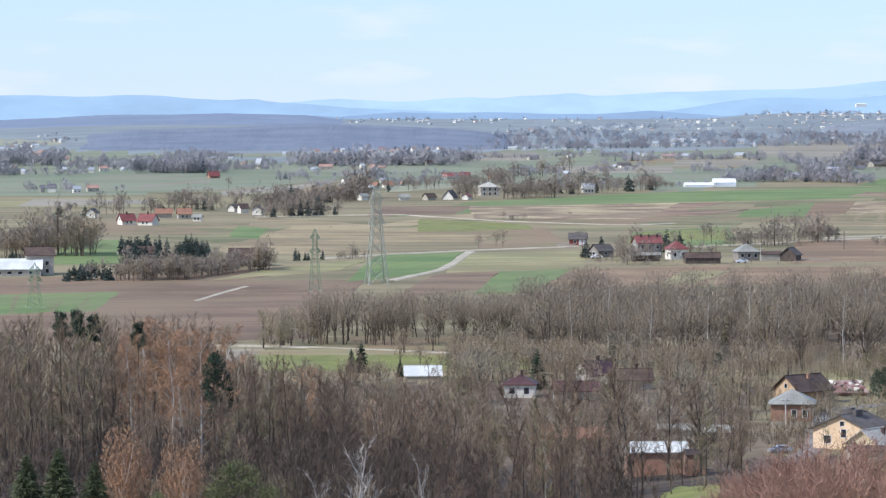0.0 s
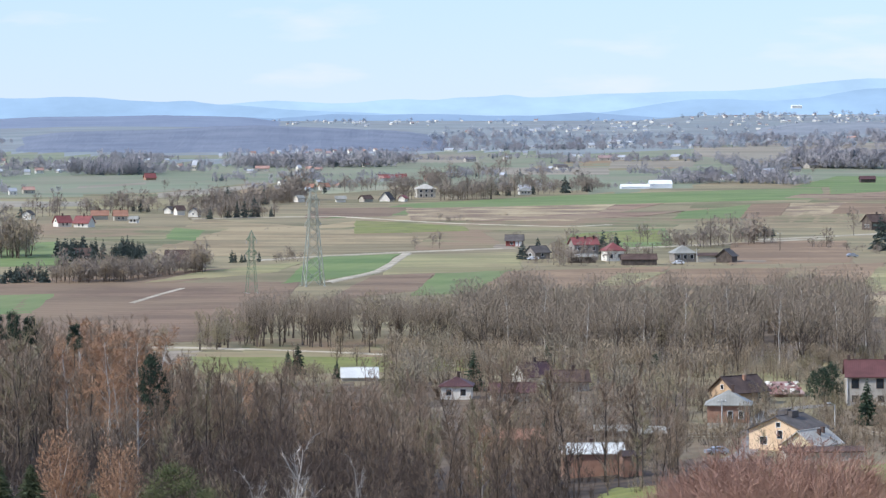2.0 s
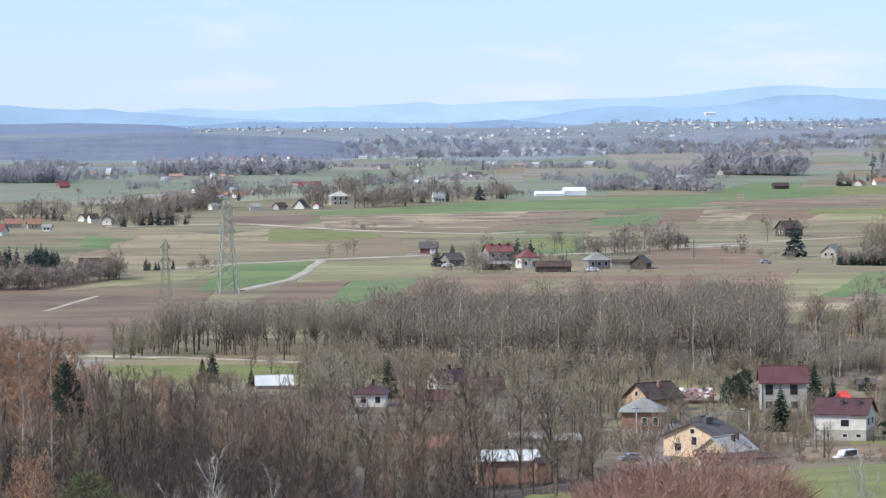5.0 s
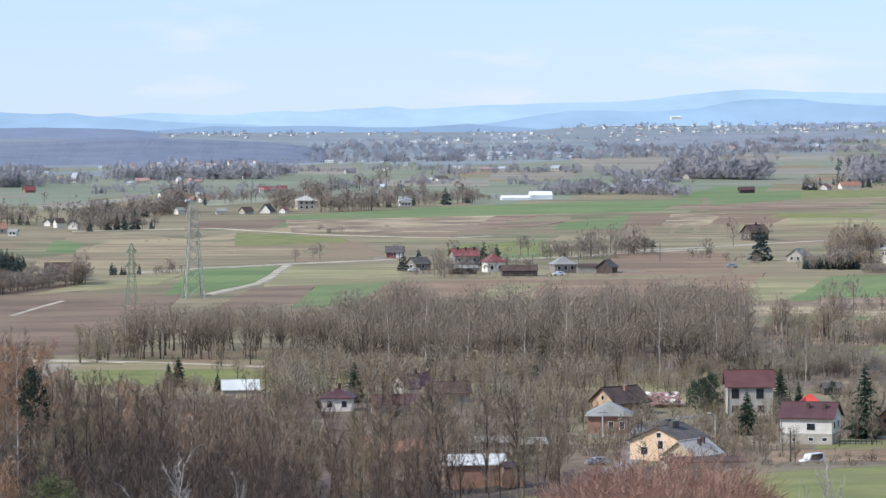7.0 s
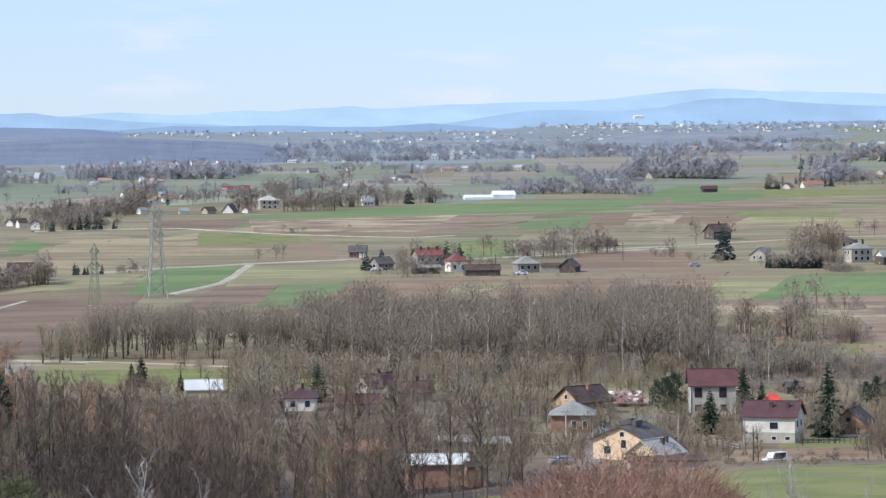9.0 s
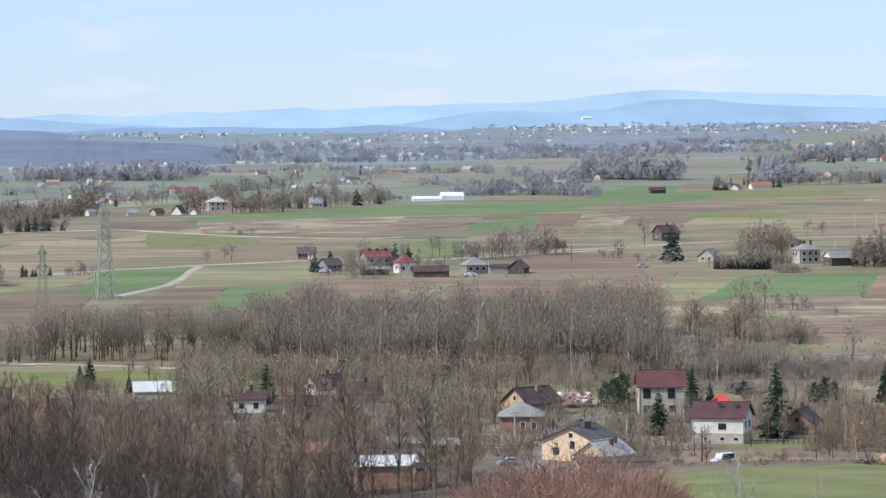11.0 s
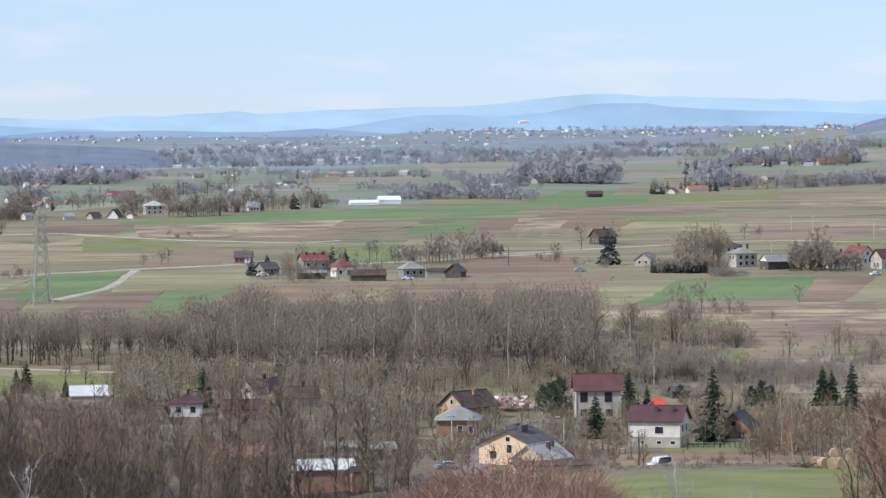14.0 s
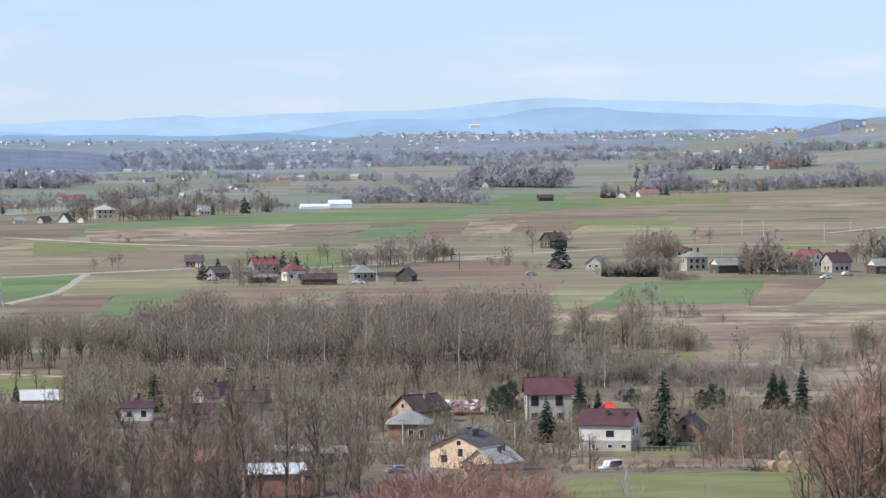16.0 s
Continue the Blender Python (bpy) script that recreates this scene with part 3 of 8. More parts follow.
field("tan", (182.7, 1735.1), (209.9, 1740.2), (237.0, 1892.4), (207.5, 1887.4))
field("stubble", (226.1, 1663.3), (388.3, 1586.7), (441.8, 1805.6), (253.4, 1863.9))
field("olive", (201.1, 1496.2), (363.5, 1485.4), (389.5, 1591.9), (228.5, 1662.3))
# around the pylons
field("stubble", (-82.2, 1347.0), (-25.2, 1345.5), (-27.5, 1596.5), (-83.7, 1710.8))
field("olive", (-157.7, 1526.8), (-78.9, 1434.9), (-63.2, 1585.9), (-159.6, 1667.7))
field("green", (-84.9, 1484.1), (-72.8, 1464.9), (-73.2, 1568.2), (-87.9, 1600.3))
field("green", (-135.1, 1288.6), (-108.2, 1292.0), (-125.1, 1455.7), (-144.5, 1441.0))
field("stubble", (-25.6, 1363.7), (13.9, 1391.6), (8.6, 1584.4), (-27.0, 1567.9))
field("olive", (13.9, 1391.6), (48.3, 1413.8), (41.7, 1568.2), (13.4, 1584.5))
field("green", (70.4, 1386.3), (110.6, 1419.2), (121.3, 1586.4), (77.6, 1529.4))
field("soil", (-165.3, 1210.0), (-65.9, 1197.2), (-27.9, 1283.3), (-90.5, 1237.6))
field("soil", (-128.9, 942.1), (-32.5, 957.0), (-25.9, 1189.5), (-164.6, 1204.7))
field("green", (-133.1, 1042.9), (-99.2, 1059.8), (-99.4, 1149.3), (-145.2, 1137.9))
field("pale", (-74.9, 1196.2), (-34.7, 1246.0), (-25.4, 1304.3), (-59.3, 1249.8))
field("green", (-30.8, 1181.9), (-2.6, 1229.5), (7.8, 1358.1), (-23.4, 1332.2))
field("soil", (-15.7, 1101.0), (11.4, 1142.5), (18.7, 1230.3), (-2.6, 1217.6))
field("pale", (1.1, 1226.0), (47.2, 1250.4), (49.6, 1369.4), (10.6, 1348.5))
field("green", (9.5, 1122.1), (28.4, 1132.9), (44.3, 1244.1), (18.7, 1227.2))
field("plough", (30.4, 1146.0), (79.8, 1158.0), (98.4, 1262.2), (42.2, 1237.9))
field("pale", (65.8, 1158.1), (78.4, 1163.7), (94.1, 1231.0), (78.8, 1224.9))
field("plough", (83.3, 1158.0), (130.5, 1173.7), (147.2, 1256.0), (97.4, 1249.5))
field("plough", (119.9, 1278.2), (162.6, 1287.2), (180.8, 1449.2), (134.8, 1424.9))
field("olive", (122.1, 1160.5), (131.5, 1165.3), (152.8, 1268.0), (140.3, 1260.2))
field("plough", (130.8, 1159.5), (153.9, 1186.6), (174.5, 1284.2), (152.8, 1268.0))
field("pale", (141.6, 1111.4), (161.5, 1137.4), (194.3, 1258.5), (168.2, 1259.5))
field("green", (160.6, 1137.5), (213.2, 1146.0), (243.5, 1271.6), (193.8, 1261.7))
field("plough", (212.7, 1143.0), (228.6, 1145.3), (263.4, 1267.1), (242.9, 1268.4))
field("pale", (228.0, 1142.3), (282.1, 1138.5), (317.0, 1279.3), (264.1, 1270.4))
field("tan", (141.7, 1067.8), (265.2, 1070.4), (283.5, 1144.3), (152.1, 1132.9))
field("rust", (160.7, 1108.0), (206.8, 1116.3), (213.5, 1152.2), (174.0, 1150.7))
field("tan", (165.5, 1041.1), (254.8, 1028.4), (265.2, 1070.4), (172.8, 1077.0))
field("green", (139.0, 1023.7), (163.9, 1021.4), (172.6, 1055.1), (145.1, 1056.7))
field("plough", (164.6, 988.1), (240.8, 971.9), (254.2, 1025.9), (179.3, 1037.4))
field("rust", (122.7, 924.8), (225.1, 908.7), (239.7, 967.5), (139.0, 1023.7))
field("olive", (147.4, 901.8), (192.4, 902.3), (198.2, 943.2), (157.9, 947.5))
field("bank", (107.0, 825.8), (199.4, 804.8), (221.7, 894.7), (122.7, 924.8), label="scrubby brown stream bank", name="bank")
field("rust", (126.7, 838.8), (168.8, 834.6), (173.9, 859.7), (133.0, 862.3))
field("sand", (142.4, 862.7), (175.8, 869.0), (180.4, 895.0), (148.1, 889.3))
field("olive", (-51.2, 835.6), (-21.4, 860.5), (-11.7, 916.8), (-49.3, 920.2))
field("sand", (-58.6, 851.5), (-46.2, 885.4), (-44.0, 924.0), (-63.2, 919.7))
field("olive", (-22.1, 885.8), (15.7, 898.0), (25.4, 957.4), (-20.8, 949.4))
field("pale", (70.6, 784.5), (93.4, 796.8), (97.0, 849.0), (83.9, 846.3))
field("rough", (48.7, 405.7), (66.0, 415.9), (81.6, 513.6), (62.2, 516.3), label="rough weedy ground at the edge of the meadow")
field("rough", (66.0, 415.9), (85.8, 427.6), (102.4, 509.8), (81.6, 513.6), label="rough weedy ground at the edge of the meadow")
field("rough", (75.2, 625.5), (89.5, 437.5), (155.1, 758.1), (90.4, 771.2), label="brown garden ground with dead leaves", name="garden")
field("pale", (139.7, 748.2), (149.8, 746.3), (156.2, 784.5), (147.4, 786.5), label="small pale lawn behind the houses")
field("meadow", (104.6, 675.8), (119.5, 679.7), (121.6, 694.7), (107.6, 692.5), label="strip of garden lawn beside the white house")
field("rough", (49.9, 640.8), (67.3, 649.7), (80.7, 767.0), (62.4, 785.2), label="brown garden ground with shrubs", name="garden")
field("plough", (57.3, 422.8), (132.5, 650.4), (140.2, 688.1), (92.9, 677.6), label="brown tilled garden strip")
field("rough", (81.6, 696.9), (98.4, 693.9), (104.7, 754.8), (89.9, 757.6), label="brown garden ground with shrubs", name="garden")
field("floor", (-45.0, 734.6), (57.3, 695.3), (65.9, 799.5), (-45.6, 826.2), name="woodland_floor", label="rough brown ground under bare trees")
field("floor", (16.7, 954.6), (119.0, 869.1), (139.1, 1016.0), (23.1, 983.7), name="woodland_floor", label="stream wood floor of dead leaves")
field("meadow", (32.5, 566.1), (33.6, 431.6), (43.4, 567.9), (36.6, 582.8), label="patch of grass below the wood")

field("sand", (42.8, 1403.3), (48.5, 1397.2), (50.3, 1431.1), (44.7, 1437.3), label="pale gravel yard of the red cottage", name="yard")
field("sand", (123.6, 1292.1), (132.8, 1285.2), (135.3, 1313.1), (126.1, 1314.0), label="pale bare earth by the barn")
field("tan", (168.5, 1030.3), (231.6, 1034.4), (234.7, 1048.0), (171.4, 1048.1), label="long strip of bleached straw")
field("meadow", (107.3, 687.7), (119.7, 687.7), (122.7, 709.5), (110.8, 707.4), label="garden lawn between the white and brick houses")

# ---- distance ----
# self-lit hill colour: the blue of distance haze is put into the emission
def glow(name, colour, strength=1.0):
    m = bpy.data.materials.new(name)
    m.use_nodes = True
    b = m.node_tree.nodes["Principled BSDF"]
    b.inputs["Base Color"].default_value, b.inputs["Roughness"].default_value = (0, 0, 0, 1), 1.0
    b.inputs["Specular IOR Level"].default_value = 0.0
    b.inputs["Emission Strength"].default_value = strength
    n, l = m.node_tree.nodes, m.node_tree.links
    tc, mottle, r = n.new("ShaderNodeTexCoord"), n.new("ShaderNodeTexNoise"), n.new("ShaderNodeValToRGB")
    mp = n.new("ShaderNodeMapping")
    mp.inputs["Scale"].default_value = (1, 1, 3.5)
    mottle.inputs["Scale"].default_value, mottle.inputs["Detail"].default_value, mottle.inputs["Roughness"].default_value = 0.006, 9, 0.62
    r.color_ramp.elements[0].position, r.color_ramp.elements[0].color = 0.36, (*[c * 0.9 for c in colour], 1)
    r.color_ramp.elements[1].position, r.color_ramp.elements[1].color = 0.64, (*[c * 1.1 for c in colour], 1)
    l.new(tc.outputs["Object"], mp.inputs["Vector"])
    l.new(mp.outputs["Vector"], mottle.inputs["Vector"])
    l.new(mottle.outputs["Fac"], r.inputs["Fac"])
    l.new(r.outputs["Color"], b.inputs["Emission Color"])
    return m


def ridge(dist, colour, crest, rough, name, label):
    """A far range of hills: bearing and slope of its crest at a few places, softened, with fine noise along it."""
    v, q = [], []
    az = np.arange(-30, 45, 0.06)
    b, s = [p[0] for p in crest], [p[1] for p in crest]
    h = np.interp(az, b, s)
    h = np.convolve(np.pad(h, 1, mode="edge"), np.ones(3) / 3, mode="valid")
    for i, a in enumerate(az):
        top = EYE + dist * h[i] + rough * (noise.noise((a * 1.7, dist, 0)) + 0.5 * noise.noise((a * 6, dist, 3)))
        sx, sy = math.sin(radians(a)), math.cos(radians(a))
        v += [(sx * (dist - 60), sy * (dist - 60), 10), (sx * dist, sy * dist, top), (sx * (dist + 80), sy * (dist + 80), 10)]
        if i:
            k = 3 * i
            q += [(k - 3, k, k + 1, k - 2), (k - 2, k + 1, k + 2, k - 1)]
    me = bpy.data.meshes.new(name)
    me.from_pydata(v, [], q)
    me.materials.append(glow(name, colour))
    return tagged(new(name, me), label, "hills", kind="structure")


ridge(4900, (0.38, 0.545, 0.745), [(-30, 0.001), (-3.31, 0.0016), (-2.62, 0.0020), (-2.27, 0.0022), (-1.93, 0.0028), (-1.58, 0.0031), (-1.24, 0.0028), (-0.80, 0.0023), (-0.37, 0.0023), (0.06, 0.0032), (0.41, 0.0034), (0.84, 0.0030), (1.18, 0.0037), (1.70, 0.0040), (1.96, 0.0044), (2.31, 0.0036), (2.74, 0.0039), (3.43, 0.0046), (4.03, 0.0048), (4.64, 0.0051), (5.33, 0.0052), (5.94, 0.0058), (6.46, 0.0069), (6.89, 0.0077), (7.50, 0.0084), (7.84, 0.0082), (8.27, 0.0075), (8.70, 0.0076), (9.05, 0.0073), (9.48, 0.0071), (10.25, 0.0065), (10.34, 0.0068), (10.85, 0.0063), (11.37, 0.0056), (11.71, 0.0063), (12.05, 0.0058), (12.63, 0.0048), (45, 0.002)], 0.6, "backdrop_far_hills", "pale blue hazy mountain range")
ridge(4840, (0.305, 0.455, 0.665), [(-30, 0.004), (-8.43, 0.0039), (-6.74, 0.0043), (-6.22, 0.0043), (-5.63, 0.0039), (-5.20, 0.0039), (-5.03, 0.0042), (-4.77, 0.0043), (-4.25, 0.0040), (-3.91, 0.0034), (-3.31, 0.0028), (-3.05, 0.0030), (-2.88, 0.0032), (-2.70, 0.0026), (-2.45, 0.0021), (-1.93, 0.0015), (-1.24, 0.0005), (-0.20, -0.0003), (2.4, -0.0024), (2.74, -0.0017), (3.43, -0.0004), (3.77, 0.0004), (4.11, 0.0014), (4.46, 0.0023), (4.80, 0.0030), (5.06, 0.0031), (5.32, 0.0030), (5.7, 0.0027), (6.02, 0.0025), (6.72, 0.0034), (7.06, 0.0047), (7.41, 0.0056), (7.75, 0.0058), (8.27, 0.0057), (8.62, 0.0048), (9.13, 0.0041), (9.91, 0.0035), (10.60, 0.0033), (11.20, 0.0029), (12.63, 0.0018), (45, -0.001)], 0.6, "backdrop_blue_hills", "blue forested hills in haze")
ridge(4720, (0.235, 0.345, 0.53), [(-30, -0.003), (-8.44, -0.0026), (-6.74, -0.0023), (-6.31, -0.0020), (-5.88, -0.0017), (-5.46, -0.0013), (-5.03, -0.0010), (-4.17, -0.0010), (-3.31, -0.0007), (-2.45, -0.0011), (-1.93, -0.0014), (-1.58, -0.0017), (-1.15, -0.0012), (-0.72, -0.0006), (-0.37, -0.0006), (0.06, -0.0009), (0.58, -0.0006), (1.18, -0.0008), (1.79, -0.0012), (2.39, -0.0012), (2.82, -0.0008), (3.17, -0.0003), (3.60, -0.0010), (4.29, -0.0018), (5.32, -0.0015), (6.75, -0.0015), (9, -0.0012), (45, -0.003)], 0.8, "backdrop_woods", "far wooded rise coloured slate-blue for haze")


def wood_rise(crest, d0, d1, material, label, bump=2.0):
    """A bare wood climbing a low rise from d0 to its crest at d1: bearing and slope of the crest, crowns uneven."""
    v, q, rows_n = [], [], 15
    b, c = [p[0] for p in crest], [p[1] for p in crest]
    az = np.arange(b[0], b[-1] + 0.02, 0.04)
    for i, a in enumerate(az):
        sx, sy = math.sin(radians(a)), math.cos(radians(a))
        start = d0 + 60 * noise.noise((a * 0.9, d1 * 0.01, 1))
        foot = ground_z(sx * d1, sy * d1) - 2
        top = foot + max(0.0, EYE + d1 * float(np.interp(a, b, c)) - foot) * min(1.0, (a - b[0]) / 0.9, max(0.0, b[-1] - a) / 0.9) ** 0.6
        for j in range(rows_n + 1):
            s = min(1.0, j / (rows_n - 2))
            d = start + (d1 - start) * s + (0 if j < rows_n - 1 else 40 * (j - rows_n + 2))
            low = ground_z(sx * d, sy * d)
            z = low + (top - ground_z(sx * d1, sy * d1)) * min(1.0, (s * 1.15) ** 0.8) if s < 1 else top
            z = min(z, top - (1 - s) * 0.6 * bump) + bump * 0.35 * noise.noise((a * 5, d * 0.006, 5)) + bump * 0.12 * noise.noise((a * 21, d * 0.03, 7))
            if j in (0, rows_n):
                z = low - 1.5
            v.append((sx * d, sy * d, z))
        if i:
            k = i * (rows_n + 1)
            q += [(k - rows_n - 1 + j, k + j, k + j + 1, k - rows_n + j) for j in range(rows_n)]
    me = bpy.data.meshes.new("far_wood")
    me.from_pydata(v, [], q)
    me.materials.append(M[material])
    return tagged(new("far_wood", me), label, "wood", kind="stuff")


# the far plain: woods on the low rises, haze blue in their colour
wood_rise([(-9.5, -0.0028), (-8.44, -0.0026), (-6.74, -0.0023), (-6.31, -0.0020), (-5.88, -0.0017), (-5.46, -0.0013), (-5.03, -0.0010), (-4.17, -0.0010), (-3.31, -0.0007), (-2.45, -0.0011), (-1.93, -0.0014), (-1.58, -0.0020), (-1.2, -0.0027)], 3850, 4640, "far_blue", "far woods on a long rise, coloured haze blue", 1.2)
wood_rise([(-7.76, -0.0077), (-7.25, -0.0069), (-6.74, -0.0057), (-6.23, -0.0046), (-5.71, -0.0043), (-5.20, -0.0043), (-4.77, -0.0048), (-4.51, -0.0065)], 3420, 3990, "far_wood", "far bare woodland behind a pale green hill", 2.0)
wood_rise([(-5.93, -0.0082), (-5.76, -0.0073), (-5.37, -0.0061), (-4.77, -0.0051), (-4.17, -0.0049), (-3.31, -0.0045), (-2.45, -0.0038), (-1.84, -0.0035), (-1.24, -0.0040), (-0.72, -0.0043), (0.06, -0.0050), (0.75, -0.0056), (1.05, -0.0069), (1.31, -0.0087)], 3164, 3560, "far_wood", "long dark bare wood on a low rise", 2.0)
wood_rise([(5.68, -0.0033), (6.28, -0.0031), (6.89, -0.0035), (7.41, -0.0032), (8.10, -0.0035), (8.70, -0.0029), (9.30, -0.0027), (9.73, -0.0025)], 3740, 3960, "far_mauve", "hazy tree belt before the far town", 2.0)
wood_rise([(1.27, -0.0048), (1.87, -0.0042), (2.56, -0.0035), (3.25, -0.0031), (3.86, -0.0032), (4.72, -0.0028), (5.57, -0.0030), (6.17, -0.0032), (6.75, -0.0030)], 4002, 4500, "far_dim", "woods of the far plain, coloured blue-grey for haze", 1.5)
wood_rise([(6.71, -0.0016), (7.41, -0.0014), (8.10, -0.0012), (8.79, -0.0007), (9.48, -0.0006), (10.25, -0.0003), (10.94, -0.0002)], 4384, 4500, "far_dim", "woods round the far town, coloured blue-grey for haze", 1.5)
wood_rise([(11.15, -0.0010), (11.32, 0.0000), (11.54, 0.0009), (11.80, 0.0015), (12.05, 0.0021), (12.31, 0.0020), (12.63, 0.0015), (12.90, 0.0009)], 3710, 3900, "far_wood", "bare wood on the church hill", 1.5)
# roads and tracks
# strips beyond the farms
field("green", (244.4, 2025.3), (310.7, 2139.6), (341.8, 2353.3), (277.7, 2301.3))
field("meadow", (310.7, 2139.6), (396.7, 2194.4), (421.6, 2332.2), (341.8, 2353.3), label="green grass strip between the fields")
field("rust", (254.2, 1957.6), (325.1, 1985.6), (337.0, 2058.6), (265.3, 2042.9))
field("soil", (232.6, 1928.0), (298.0, 1929.1), (302.5, 1958.8), (235.7, 1953.8))
field("plough", (212.4, 1761.2), (239.2, 1749.7), (268.5, 1868.8), (233.9, 1879.5))
field("meadow", (248.7, 1829.2), (297.6, 1817.8), (313.6, 1880.0), (265.1, 1885.5), label="green grass strip between the fields")
field("pale", (248.2, 1746.5), (291.4, 1715.4), (306.8, 1789.9), (259.5, 1825.7))
field("rust", (312.3, 1872.1), (367.5, 1872.3), (375.5, 1913.5), (319.5, 1915.5))
field("rust", (367.5, 1872.3), (419.3, 1871.6), (433.3, 1934.1), (377.5, 1923.3))
field("tan", (388.5, 2078.0), (476.1, 2125.3), (490.6, 2189.7), (396.2, 2119.3))
field("rust", (281.9, 1629.8), (361.7, 1646.8), (378.4, 1722.9), (297.2, 1718.5))
field("meadow", (292.0, 1524.3), (321.4, 1528.6), (330.0, 1569.7), (304.9, 1578.8), label="green grass strip between the fields")
field("tan", (14.6, 1671.9), (87.8, 1671.7), (120.2, 1902.2), (13.5, 1870.0))
field("rust", (36.9, 1655.6), (119.9, 1731.9), (146.6, 1802.0), (87.4, 1763.8))
field("green", (133.3, 1702.8), (165.4, 1714.0), (186.9, 1876.7), (146.0, 1794.1))
field("plough", (165.4, 1714.0), (186.5, 1740.0), (207.9, 1886.6), (186.9, 1876.7))
field("meadow", (-9.8, 1536.0), (37.1, 1559.6), (35.7, 1603.6), (-10.7, 1674.0), label="green grass strip between the fields")
field("stubble", (-9.0, 1402.0), (12.3, 1419.9), (22.6, 1533.8), (-9.7, 1520.0))
field("meadow", (71.8, 1450.2), (109.3, 1451.9), (117.7, 1563.6), (82.6, 1527.8), label="green grass strip between the fields")
field("plough", (123.7, 1302.1), (147.5, 1285.6), (166.2, 1448.5), (135.3, 1435.6))
field("tan", (142.6, 1068.5), (237.7, 1061.7), (250.4, 1118.3), (145.6, 1122.6))
field("rust", (137.7, 1002.6), (198.2, 1002.6), (204.8, 1036.0), (143.1, 1042.2))
field("meadow", (137.1, 899.6), (154.9, 900.8), (160.7, 940.4), (143.8, 937.0), label="yellow-green grass in a hollow")
field("sand", (136.1, 865.4), (157.6, 865.8), (161.6, 887.4), (141.5, 890.8), label="pale bare ground beside the stream")
field("pale", (131.4, 728.2), (143.7, 730.0), (150.0, 765.4), (137.5, 761.7), label="pale garden grass behind the houses")
field("meadow", (102.0, 682.4), (120.3, 687.6), (121.9, 699.5), (105.4, 698.1), label="garden lawn below the white house")
field("meadow", (-41.0, 856.0), (20.0, 862.0), (22.0, 900.0), (-46.0, 904.0), label="green grass beside the valley lane")
field("olive", (-33.0, 916.0), (26.0, 912.0), (28.0, 960.0), (-34.0, 960.0), label="thin grass under the trees by the lane")
lane("track", 3.2, [(-44.3, 1309.7), (-27.0, 1332.4), (9.9, 1372.4), (31.7, 1390.6), (50.0, 1403.7)], label="pale narrow valley road")
lane("track", 2.8, [(-16.9, 1185.1), (-9.9, 1212.7), (-1.7, 1232.4), (4.0, 1280.1), (9.9, 1362.8)])
lane("track", 1.4, [(-73.1, 1100.1), (-67.6, 1134.8), (-61.5, 1166.0)])
lane("track", 3.5, [(-64.2, 934.2), (-43.1, 934.8), (-25.8, 924.1), (-0.6, 912.9), (11.6, 901.7)], label="pale gravel lane through grass")
lane("track", 3.0, [(-86.3, 1711.3), (-22.0, 1741.2), (9.1, 1674.2), (28.8, 1639.5), (81.1, 1597.8), (99.7, 1624.8)])
lane("track", 3.2, [(87.6, 1393.6), (107.4, 1404.9), (137.8, 1434.6), (157.1, 1452.4), (173.7, 1466.4)], label="pale narrow valley road")
lane("track", 3.2, [(147.0, 1460.4), (179.7, 1490.2), (206.6, 1520.1), (257.0, 1570.5), (293.4, 1582.7), (307.2, 1553.3), (382.1, 1561.4)], label="pale narrow valley road")
lane("track", 4.0, [(347.9, 1673.0), (369.0, 1704.4), (401.7, 1753.8)])
lane("asphalt", 3.2, [(56.9, 620.8), (67.0, 665.0), (67.8, 692.9), (78.5, 755.5), (91.2, 760.4)], label="grey village lane")


# ---- trees ----
def unit(a):
    return a / np.maximum(1e-9, np.linalg.norm(a, axis=-1, keepdims=True))


def prisms(p0, p1, r0, r1, sides=3):
    """Open tapered prisms, as arrays of vertices and triangles."""
    p0, p1 = np.asarray(p0, float).reshape(-1, 3), np.asarray(p1, float).reshape(-1, 3)
    w = unit(p1 - p0)
    u = unit(np.cross(w, np.array([0.37, 0.52, 0.77])))
    n = np.cross(w, u)
    t = np.arange(sides) * 2 * np.pi / sides
    ring = u[:, None, :] * np.cos(t)[None, :, None] + n[:, None, :] * np.sin(t)[None, :, None]
    v = np.concatenate([p0[:, None] + ring * np.asarray(r0, float).reshape(-1, 1, 1), p1[:, None] + ring * np.asarray(r1, float).reshape(-1, 1, 1)], axis=1)
    f = []
    for i in range(sides):
        j = (i + 1) % sides
        f += [(i, j, sides + j), (i, sides + j, sides + i)]
    f = np.array(f)[None] + (np.arange(len(p0)) * 2 * sides)[:, None, None]
    return v.reshape(-1, 3), f.reshape(-1, 3)


def spikes(p, d, length, width, rng):
    """Thin single triangles: the finest twigs."""
    side = unit(np.cross(d, rng.normal(size=d.shape))) * np.asarray(width).reshape(-1, 1) * 0.5
    v = np.stack([p - side, p + side, p + d * np.asarray(length).reshape(-1, 1)], axis=1)
    return v.reshape(-1, 3), np.arange(len(p) * 3).reshape(-1, 3)


def join(*pieces):
    vs, fs, k = [], [], 0
    for v, f in pieces:
        vs.append(v)
        fs.append(f + k)
        k += len(v)
    return np.concatenate(vs), np.concatenate(fs)


